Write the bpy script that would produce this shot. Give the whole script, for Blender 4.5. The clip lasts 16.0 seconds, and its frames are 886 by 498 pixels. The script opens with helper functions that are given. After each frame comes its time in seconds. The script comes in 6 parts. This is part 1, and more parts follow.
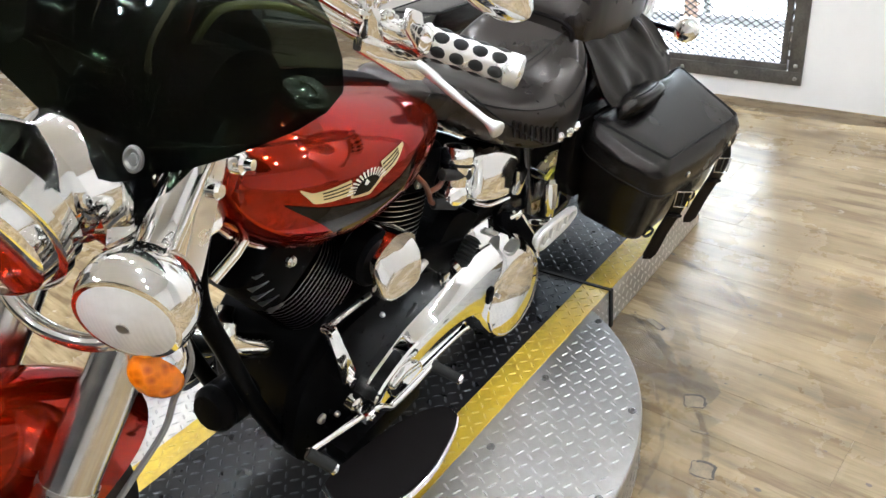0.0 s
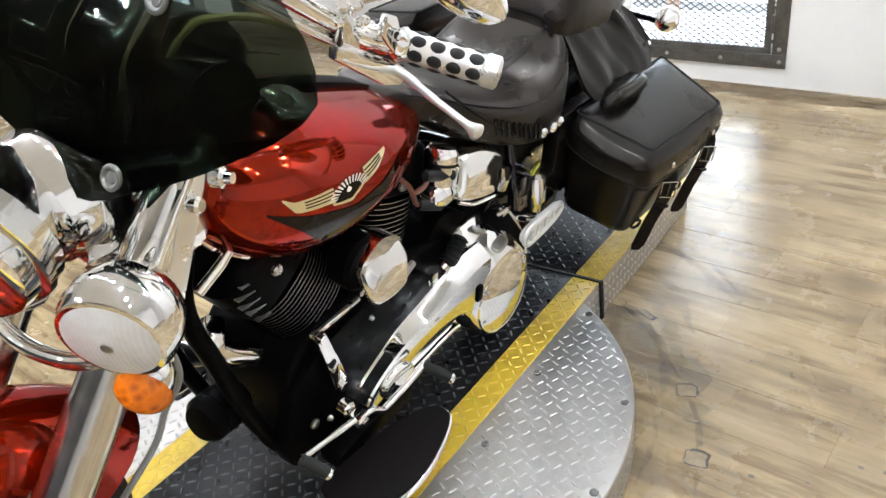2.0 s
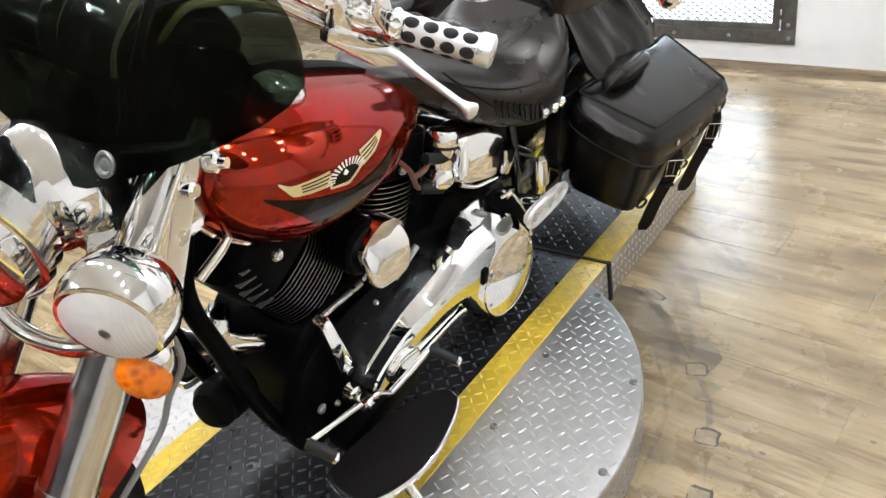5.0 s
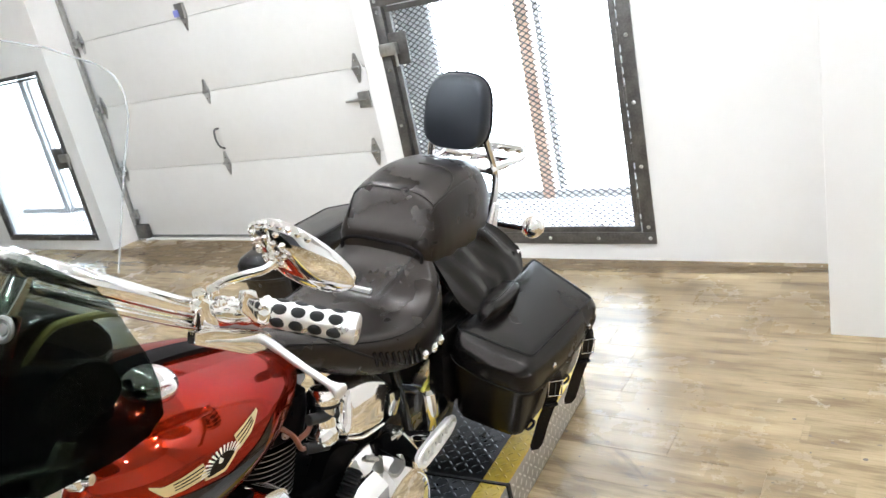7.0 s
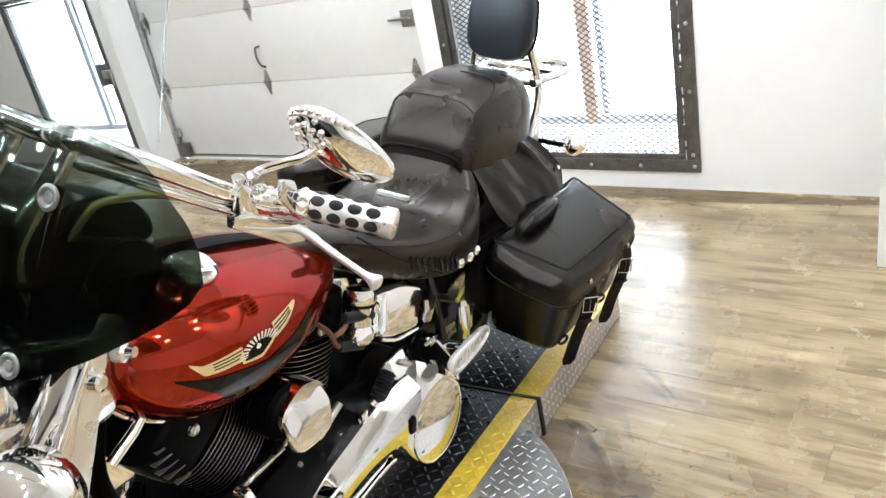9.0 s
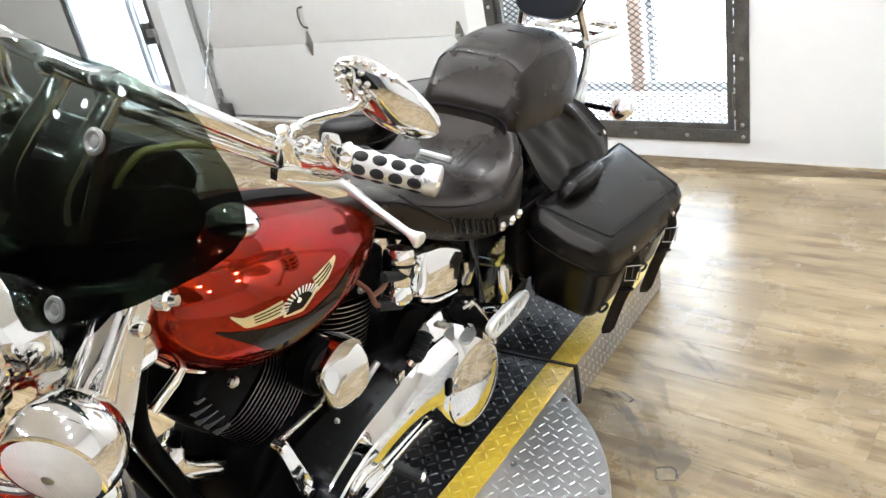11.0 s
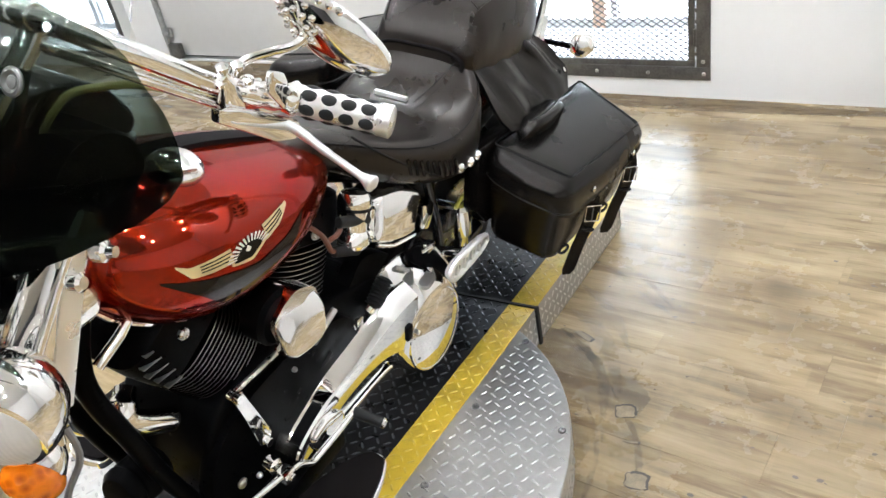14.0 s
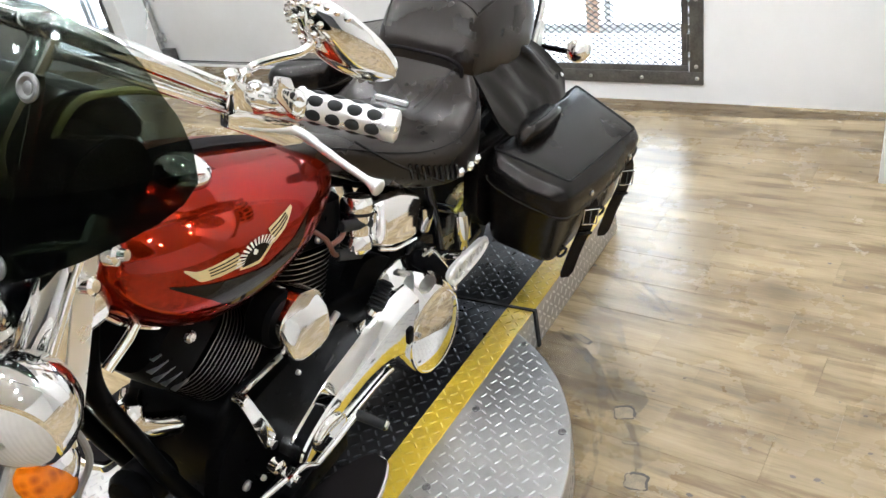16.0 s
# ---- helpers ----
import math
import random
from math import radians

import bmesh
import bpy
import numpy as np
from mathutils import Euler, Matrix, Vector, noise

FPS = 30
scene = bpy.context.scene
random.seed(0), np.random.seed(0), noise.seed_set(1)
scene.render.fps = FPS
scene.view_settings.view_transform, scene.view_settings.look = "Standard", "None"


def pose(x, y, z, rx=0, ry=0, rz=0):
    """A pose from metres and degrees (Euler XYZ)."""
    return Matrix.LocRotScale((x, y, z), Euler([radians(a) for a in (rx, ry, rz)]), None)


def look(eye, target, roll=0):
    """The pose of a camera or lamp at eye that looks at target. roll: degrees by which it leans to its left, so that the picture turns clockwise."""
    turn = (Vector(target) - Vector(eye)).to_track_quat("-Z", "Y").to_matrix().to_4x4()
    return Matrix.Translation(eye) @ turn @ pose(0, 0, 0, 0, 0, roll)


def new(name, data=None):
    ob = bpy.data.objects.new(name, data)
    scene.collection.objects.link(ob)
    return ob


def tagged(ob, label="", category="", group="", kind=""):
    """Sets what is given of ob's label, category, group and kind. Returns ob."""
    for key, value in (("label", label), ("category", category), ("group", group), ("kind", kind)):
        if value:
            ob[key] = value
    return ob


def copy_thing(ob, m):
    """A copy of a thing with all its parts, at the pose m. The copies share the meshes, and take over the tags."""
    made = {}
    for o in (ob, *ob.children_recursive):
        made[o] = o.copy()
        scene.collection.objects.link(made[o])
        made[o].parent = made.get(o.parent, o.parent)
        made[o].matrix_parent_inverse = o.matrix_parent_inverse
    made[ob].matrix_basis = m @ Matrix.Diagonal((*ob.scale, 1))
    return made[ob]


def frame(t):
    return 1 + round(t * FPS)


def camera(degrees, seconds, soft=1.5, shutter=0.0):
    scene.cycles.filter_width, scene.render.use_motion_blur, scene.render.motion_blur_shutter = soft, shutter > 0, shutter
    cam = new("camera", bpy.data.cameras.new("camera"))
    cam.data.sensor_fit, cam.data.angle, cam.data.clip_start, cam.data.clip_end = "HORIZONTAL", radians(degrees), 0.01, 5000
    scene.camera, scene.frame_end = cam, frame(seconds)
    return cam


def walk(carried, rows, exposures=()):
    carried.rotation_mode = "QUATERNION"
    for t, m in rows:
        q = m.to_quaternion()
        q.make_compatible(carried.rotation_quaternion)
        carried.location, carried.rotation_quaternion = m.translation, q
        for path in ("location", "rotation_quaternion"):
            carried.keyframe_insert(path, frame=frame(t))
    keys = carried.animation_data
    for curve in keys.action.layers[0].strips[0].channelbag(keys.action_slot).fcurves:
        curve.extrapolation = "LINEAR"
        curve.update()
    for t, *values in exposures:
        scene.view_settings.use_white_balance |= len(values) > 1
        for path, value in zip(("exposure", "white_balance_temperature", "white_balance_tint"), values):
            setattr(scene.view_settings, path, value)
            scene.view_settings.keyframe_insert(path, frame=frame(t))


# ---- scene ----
EXPOSURES = [(0.0, 0.47, 5850, 10), (3.7, 0.5, 5850, 10), (6.5, 0.57, 5850, 10), (9.5, 0.63, 5850, 10), (12.5, 0.57, 5850, 10), (14.0, 0.5, 5850, 10), (16.0, 0.5, 5850, 10)]
cam = camera(61.00, 16.0, soft=1.5)
PATH = [
    (0, 0.0818, -0.0220, 1.4528, 60.019, 6.152, 36.813),
    (0.5, 0.0796, -0.0204, 1.4460, 58.740, 6.535, 36.622),
    (1, 0.0819, -0.0113, 1.4376, 57.294, 7.298, 35.412),
    (1.5, 0.0706, -0.0219, 1.4544, 58.099, 7.001, 37.542),
    (2, 0.0923, -0.0053, 1.4682, 59.229, 7.745, 35.377),
    (2.5, 0.0994, 0.0008, 1.4669, 58.668, 9.809, 35.381),
    (3, 0.0894, 0.0046, 1.4466, 56.424, 9.887, 34.820),
    (3.5, 0.0716, -0.0013, 1.4482, 57.440, 8.314, 36.966),
    (3.7, 0.0772, 0.0077, 1.4432, 56.989, 8.524, 36.047),
    (5.8, 0.1367, 0.0020, 1.4744, 62.293, 9.386, 35.136),
    (6, 0.1439, 0.0210, 1.5093, 65.413, 9.016, 34.057),
    (6.5, 0.1769, 0.0525, 1.5862, 70.360, 10.549, 29.011),
    (7, 0.2012, 0.0549, 1.5921, 71.139, 11.419, 27.330),
    (7.5, 0.1979, 0.0609, 1.5654, 70.870, 12.896, 28.319),
    (8, 0.2095, 0.0642, 1.5561, 70.868, 12.971, 28.496),
    (8.5, 0.2102, 0.0657, 1.5437, 69.224, 11.336, 26.888),
    (9, 0.1941, 0.0374, 1.5296, 66.750, 10.690, 30.675),
    (9.5, 0.1677, 0.0230, 1.5243, 66.219, 9.877, 33.776),
    (10, 0.1713, 0.0326, 1.5124, 64.955, 10.261, 33.140),
    (10.2, 0.1710, 0.0363, 1.5059, 64.807, 10.042, 33.837),
    (12.5, 0.1722, 0.0422, 1.5117, 65.161, 10.813, 33.192),
    (13, 0.1676, 0.0511, 1.5095, 64.346, 10.391, 32.077),
    (13.5, 0.1657, 0.0769, 1.4816, 58.782, 10.262, 29.885),
    (14, 0.1603, 0.0768, 1.4900, 60.028, 9.911, 30.891),
    (14.5, 0.1596, 0.0581, 1.4998, 61.260, 10.742, 30.617),
    (15, 0.1508, 0.0439, 1.4978, 60.156, 9.925, 30.381),
    (15.5, 0.1543, 0.0559, 1.4942, 60.018, 9.967, 29.720),
    (16, 0.1506, 0.0537, 1.4993, 60.257, 9.770, 30.254),
]
walk(cam, [(t, pose(x, y, z, rx, ry, rz)) for t, x, y, z, rx, ry, rz in PATH], EXPOSURES)

# ---- world and light ----
world = bpy.data.worlds.new("daylight")
scene.world = world
world.use_nodes = True
wn = world.node_tree.nodes
sky = wn.new("ShaderNodeTexSky")
sky.sky_type, sky.sun_disc = "NISHITA", False
sky.sun_elevation, sky.sun_rotation = radians(40), radians(150)
wn["Background"].inputs["Strength"].default_value = 0.15
world.node_tree.links.new(sky.outputs[0], wn["Background"].inputs["Color"])

sun = new("sun", bpy.data.lights.new("sun", "SUN"))
sun.data.energy, sun.data.angle, sun.data.color = 2.5, radians(0.6), (1.0, 0.95, 0.88)
sun.matrix_world = look((6, -10, 12), (0, 0, 0))


# ---- materials ----
def material(name, color=(0.5, 0.5, 0.5), rough=0.5, metal=0.0, coat=0.0, **extra):
    m = bpy.data.materials.new(name)
    m.use_nodes = True
    b = m.node_tree.nodes["Principled BSDF"]
    b.inputs["Base Color"].default_value = (*color, 1)
    b.inputs["Roughness"].default_value = rough
    b.inputs["Metallic"].default_value = metal
    b.inputs["Coat Weight"].default_value = coat
    b.inputs["Coat Roughness"].default_value = 0.03
    for key, value in extra.items():
        b.inputs[key.replace("_", " ")].default_value = value
    return m


def nd(m, kind, **props):
    n = m.node_tree.nodes.new(kind)
    for key, value in props.items():
        if key == "operation":
            n.operation = value
        elif key == "blend_type":
            n.data_type = "RGBA"
            n.blend_type = value
        else:
            n.inputs[key].default_value = value
    return n


def wire(m, a, b):
    m.node_tree.links.new(a, b)


def bsdf(m):
    return m.node_tree.nodes["Principled BSDF"]


def noise_tex(m, scale, detail=4.0, rough=0.55, coords="Object", stretch=(1, 1, 1)):
    tc = m.node_tree.nodes.new("ShaderNodeTexCoord")
    mp = m.node_tree.nodes.new("ShaderNodeMapping")
    mp.inputs["Scale"].default_value = stretch
    n = nd(m, "ShaderNodeTexNoise", Scale=scale, Detail=detail, Roughness=rough)
    wire(m, tc.outputs[coords], mp.inputs["Vector"])
    wire(m, mp.outputs[0], n.inputs["Vector"])
    return n


def ramp(m, fac, stops):
    r = m.node_tree.nodes.new("ShaderNodeValToRGB")
    while len(r.color_ramp.elements) < len(stops):
        r.color_ramp.elements.new(0.5)
    for e, (p, c) in zip(r.color_ramp.elements, stops):
        e.position = p
        e.color = (*c, 1) if len(c) == 3 else c
    wire(m, fac, r.inputs["Fac"])
    return r


def grey(v):
    return (v, v, v)


def bump(m, height, strength=0.2, distance=0.002):
    b = nd(m, "ShaderNodeBump", Strength=strength, Distance=distance)
    wire(m, height, b.inputs["Height"])
    wire(m, b.outputs[0], bsdf(m).inputs["Normal"])
    return b


def worn(m, lo, hi, scale, spread=(0.3, 0.7), coords="Object", stretch=(1, 1, 1)):
    """Colour that wanders between two tones, at two scales."""
    a = noise_tex(m, scale, 5, 0.6, coords, stretch)
    c = noise_tex(m, scale * 9, 4, 0.6, coords, stretch)
    mix = nd(m, "ShaderNodeMath", operation="MULTIPLY_ADD")
    mix.inputs[1].default_value = 0.35
    wire(m, c.outputs[0], mix.inputs[0])
    mul = nd(m, "ShaderNodeMath", operation="MULTIPLY")
    mul.inputs[1].default_value = 0.65
    wire(m, a.outputs[0], mul.inputs[0])
    wire(m, mul.outputs[0], mix.inputs[2])
    r = ramp(m, mix.outputs[0], [(spread[0], lo), (spread[1], hi)])
    wire(m, r.outputs[0], bsdf(m).inputs["Base Color"])
    return mix


def rough_var(m, lo, hi, scale, coords="Object"):
    n = noise_tex(m, scale, 4, 0.6, coords)
    r = ramp(m, n.outputs[0], [(0.3, grey(lo)), (0.7, grey(hi))])
    wire(m, r.outputs[0], bsdf(m).inputs["Roughness"])
    return n


CHROME = material("chrome", (0.94, 0.94, 0.935), 0.05, 1.0)
rough_var(CHROME, 0.03, 0.09, 14)
ALLOY = material("brushed_alloy", (0.62, 0.61, 0.59), 0.28, 1.0)
rough_var(ALLOY, 0.2, 0.4, 30)
FORK = material("polished_fork_alloy", (0.68, 0.66, 0.63), 0.14, 1.0)
rough_var(FORK, 0.1, 0.22, 20)
RED = material("red_candy_paint", (0.3, 0.003, 0.002), 0.09, 0.85, 0.5, Specular_IOR_Level=0.05)
bsdf(RED).inputs["Specular Tint"].default_value = (0.35, 0.02, 0.008, 1)
bsdf(RED).inputs["Coat Tint"].default_value = (1.0, 0.78, 0.62, 1)
bsdf(RED).inputs["Coat Roughness"].default_value = 0.015
fl = noise_tex(RED, 900, 2, 0.5)
rr = ramp(RED, fl.outputs[0], [(0.35, (0.27, 0.013, 0.0010)), (0.7, (0.37, 0.023, 0.0018))])
wire(RED, rr.outputs[0], bsdf(RED).inputs["Base Color"])
TANK_DARK = material("black_tank_panel", (0.010, 0.008, 0.006), 0.04, 0.0, 0.0, Specular_IOR_Level=0.17)
GOLD = material("cream_gold_decal", (0.62, 0.50, 0.24), 0.3, 0.0, 0.8)
IVORY = material("ivory_decal", (0.75, 0.72, 0.62), 0.3, 0.0, 0.8)
BLACK = material("black_engine_enamel", (0.0022, 0.0022, 0.0024), 0.3, Specular_IOR_Level=0.025)
rough_var(BLACK, 0.25, 0.45, 60)
GLOSS = material("gloss_black_frame", (0.004, 0.004, 0.005), 0.12, 0.0, 0.12, Specular_IOR_Level=0.25)
RUBBER = material("black_rubber", (0.012, 0.012, 0.012), 0.6, Specular_IOR_Level=0.3)
worn(RUBBER, (0.008, 0.008, 0.008), (0.018, 0.018, 0.017), 12)
PADMAT = material("black_ribbed_rubber_pad", (0.006, 0.005, 0.005), 0.7, Specular_IOR_Level=0.05)
bump(PADMAT, noise_tex(PADMAT, 120, 3).outputs[0], 0.3, 0.001)
FIN = material("machined_fin_edge", (0.42, 0.42, 0.41), 0.35, 1.0)
FLUTED = material("fluted_lamp_glass", (0.7, 0.69, 0.66), 0.25, 0.0, 0.35)
worn(FLUTED, (0.50, 0.485, 0.46), (0.66, 0.65, 0.63), 5)
fw = nd(FLUTED, "ShaderNodeTexWave", Scale=55.0, Distortion=0.4)
wire(FLUTED, FLUTED.node_tree.nodes.new("ShaderNodeTexCoord").outputs["Object"], fw.inputs["Vector"])
bump(FLUTED, fw.outputs["Fac"], 0.12, 0.002)
SATIN = material("satin_lever_alloy", (0.84, 0.83, 0.81), 0.3, 0.85)
rough_var(SATIN, 0.24, 0.36, 20)
LEVER = material("worn_lever_alloy", (0.66, 0.655, 0.64), 0.4, 0.8)
rough_var(LEVER, 0.34, 0.46, 30)
PEGMAT = material("polished_peg_alloy", (0.88, 0.87, 0.84), 0.28, 0.6)
AMBER = material("amber_lens", (0.7, 0.12, 0.0), 0.08, 0.0, 0.3, Transmission_Weight=0.1, Specular_IOR_Level=0.3)
av = nd(AMBER, "ShaderNodeTexVoronoi", Scale=70.0)
wire(AMBER, AMBER.node_tree.nodes.new("ShaderNodeTexCoord").outputs["Object"], av.inputs["Vector"])
bump(AMBER, av.outputs["Distance"], 0.5, 0.004)
wire(AMBER, ramp(AMBER, av.outputs["Distance"], [(0.1, (0.46, 0.075, 0.0)), (0.6, (0.85, 0.20, 0.0))]).outputs[0], bsdf(AMBER).inputs["Base Color"])
REDLENS = material("red_lens", (0.5, 0.01, 0.01), 0.1, 0.0, 0.5, Transmission_Weight=0.3)
BROWN = material("brown_hose", (0.13, 0.045, 0.022), 0.45)
OLIVE = material("yellow_green_cable", (0.35, 0.33, 0.10), 0.45)
GREYC = material("grey_cable", (0.22, 0.22, 0.22), 0.45)


def leather(name, lo, hi, tint=(1.0, 0.92, 0.84), spec=0.22, gloss=(0.23, 0.28)):
    m = material(name, lo, 0.28, Specular_IOR_Level=spec)
    bsdf(m).inputs["Specular Tint"].default_value = (*tint, 1)
    worn(m, lo, hi, 5)
    rough_var(m, *gloss, 5)
    tc = m.node_tree.nodes.new("ShaderNodeTexCoord")
    v = nd(m, "ShaderNodeTexVoronoi", Scale=420.0)
    wire(m, tc.outputs["Object"], v.inputs["Vector"])
    w = noise_tex(m, 16, 4, 0.6)
    add = nd(m, "ShaderNodeMath", operation="MULTIPLY_ADD")
    add.inputs[1].default_value = 0.35
    wire(m, w.outputs[0], add.inputs[0])
    wire(m, v.outputs["Distance"], add.inputs[2])
    bump(m, add.outputs[0], 0.03, 0.0006)
    return m


LEATHER = leather("black_leather", (0.0025, 0.0022, 0.002), (0.007, 0.006, 0.0054))
VINYL = leather("dark_brown_black_seat_vinyl", (0.005, 0.0042, 0.0037), (0.014, 0.0108, 0.009), (1.0, 0.91, 0.83), 0.34, (0.25, 0.32))
PAD_BLUE = leather("blue_black_vinyl", (0.006, 0.0065, 0.008), (0.014, 0.015, 0.019), (0.85, 0.93, 1.0), 0.5, (0.28, 0.33))
STITCH = material("dark_piping", (0.006, 0.0055, 0.0055), 0.6, Specular_IOR_Level=0.2)


def clear(name, tint, gloss=0.05, ior=1.45, edge=0.28):
    m = bpy.data.materials.new(name)
    m.use_nodes = True
    m.node_tree.nodes.clear()
    out = m.node_tree.nodes.new("ShaderNodeOutputMaterial")
    tr = m.node_tree.nodes.new("ShaderNodeBsdfTransparent")
    tr.inputs[0].default_value = (*tint, 1)
    gl = m.node_tree.nodes.new("ShaderNodeBsdfGlossy")
    gl.inputs["Roughness"].default_value = gloss
    lw = m.node_tree.nodes.new("ShaderNodeLayerWeight")
    p5 = nd(m, "ShaderNodeMath", operation="POWER")
    p5.inputs[1].default_value = 4.0
    wire(m, lw.outputs["Facing"], p5.inputs[0])
    fr = nd(m, "ShaderNodeMath", operation="MULTIPLY_ADD")
    fr.inputs[1].default_value, fr.inputs[2].default_value = edge, ((ior - 1) / (ior + 1)) ** 2 * 0.45
    wire(m, p5.outputs[0], fr.inputs[0])
    mx = m.node_tree.nodes.new("ShaderNodeMixShader")
    wire(m, fr.outputs[0], mx.inputs[0])
    wire(m, tr.outputs[0], mx.inputs[1])
    wire(m, gl.outputs[0], mx.inputs[2])
    wire(m, mx.outputs[0], out.inputs[0])
    return m


SMOKE = clear("dark_smoked_acrylic", (0.205, 0.235, 0.20), 0.02, 1.45, 0.12)
# the smoke tint is graduated: dense below, fading towards the clear top
tint_at = SMOKE.node_tree.nodes.new("ShaderNodeTexCoord")
tint_z = SMOKE.node_tree.nodes.new("ShaderNodeSeparateXYZ")
wire(SMOKE, tint_at.outputs["Object"], tint_z.inputs[0])
span = nd(SMOKE, "ShaderNodeMapRange")
span.inputs["From Min"].default_value, span.inputs["From Max"].default_value = 1.10, 1.335
wire(SMOKE, tint_z.outputs["Z"], span.inputs["Value"])
shade = ramp(SMOKE, span.outputs[0], [(0.0, (0.092, 0.112, 0.094)), (0.30, (0.165, 0.195, 0.165)), (0.60, (0.40, 0.44, 0.41)), (0.85, (0.55, 0.585, 0.565)), (1.0, (0.61, 0.645, 0.63))])
wire(SMOKE, shade.outputs[0], [n for n in SMOKE.node_tree.nodes if n.type == "BSDF_TRANSPARENT"][0].inputs["Color"])
ACRYLIC = clear("clear_acrylic", (0.965, 0.98, 0.985), 0.02, 1.0, 0.06)
LENS = clear("clear_lens_glass", (0.9, 0.9, 0.88), 0.03, 1.5)

WALL = material("white_wall_paint", (0.76, 0.745, 0.72), 0.6)
worn(WALL, (0.735, 0.725, 0.70), (0.785, 0.778, 0.755), 0.8)
bump(WALL, noise_tex(WALL, 160, 3).outputs[0], 0.08, 0.001)
CEIL = material("grey_ceiling_paint", (0.16, 0.16, 0.16), 0.8)
worn(CEIL, (0.74, 0.74, 0.73), (0.80, 0.80, 0.79), 1.2)
DARK_WALL = material("unseen_dark_wall", (0.06, 0.06, 0.062), 0.6)
worn(DARK_WALL, (0.05, 0.05, 0.052), (0.075, 0.075, 0.078), 0.8)
DOORWHITE = material("white_garage_steel", (0.74, 0.73, 0.70), 0.42)
worn(DOORWHITE, (0.64, 0.632, 0.60), (0.69, 0.682, 0.655), 1.5)
STEEL = material("raw_dark_steel", (0.10, 0.095, 0.09), 0.45, 0.8)
worn(STEEL, (0.075, 0.073, 0.07), (0.20, 0.195, 0.185), 9)
MESHSTEEL = material("expanded_steel", (0.11, 0.11, 0.11), 0.5, 0.6)
GALV = material("galvanised_steel", (0.42, 0.42, 0.41), 0.4, 1.0)
worn(GALV, (0.30, 0.30, 0.29), (0.55, 0.55, 0.53), 25)
TAN = material("orange_tan_post", (0.88, 0.62, 0.46), 0.6)
FRAMEGREY = material("pale_window_frame", (0.88, 0.88, 0.88), 0.5)

YELLOW = material("yellow_deck_paint", (0.72, 0.50, 0.02), 0.4)
worn(YELLOW, (0.30, 0.20, 0.016), (0.58, 0.405, 0.022), 7, (0.28, 0.55))
rough_var(YELLOW, 0.3, 0.5, 30)
DECK = material("black_deck_paint", (0.01, 0.011, 0.014), 0.3, Specular_IOR_Level=0.28)
worn(DECK, (0.003, 0.0032, 0.0036), (0.016, 0.0162, 0.0175), 6)
rough_var(DECK, 0.24, 0.42, 25)
LUG = material("worn_black_tread", (0.16, 0.165, 0.18), 0.3, 0.8)
worn(LUG, (0.025, 0.026, 0.030), (0.12, 0.124, 0.135), 14)
# stripe lugs lighter than their plate: wear plus painted highlights on the relief
YLUG = material("worn_lit_yellow_tread", (0.72, 0.56, 0.12), 0.42, 0.0)
worn(YLUG, (0.46, 0.32, 0.02), (0.66, 0.50, 0.09), 25)
# side lugs: highlights of the relief painted as a brighter metal
BRIGHT = material("lit_relief_tread", (0.85, 0.84, 0.82), 0.36, 0.7)
DISC_LUG = material("worn_disc_tread", (0.60, 0.59, 0.57), 0.48, 0.75)
worn(DISC_LUG, (0.34, 0.335, 0.32), (0.52, 0.51, 0.495), 14)
PLATE = material("bare_aluminium_plate", (0.60, 0.59, 0.57), 0.35, 0.9)
worn(PLATE, (0.42, 0.405, 0.38), (0.62, 0.61, 0.59), 5)
rough_var(PLATE, 0.30, 0.46, 18)


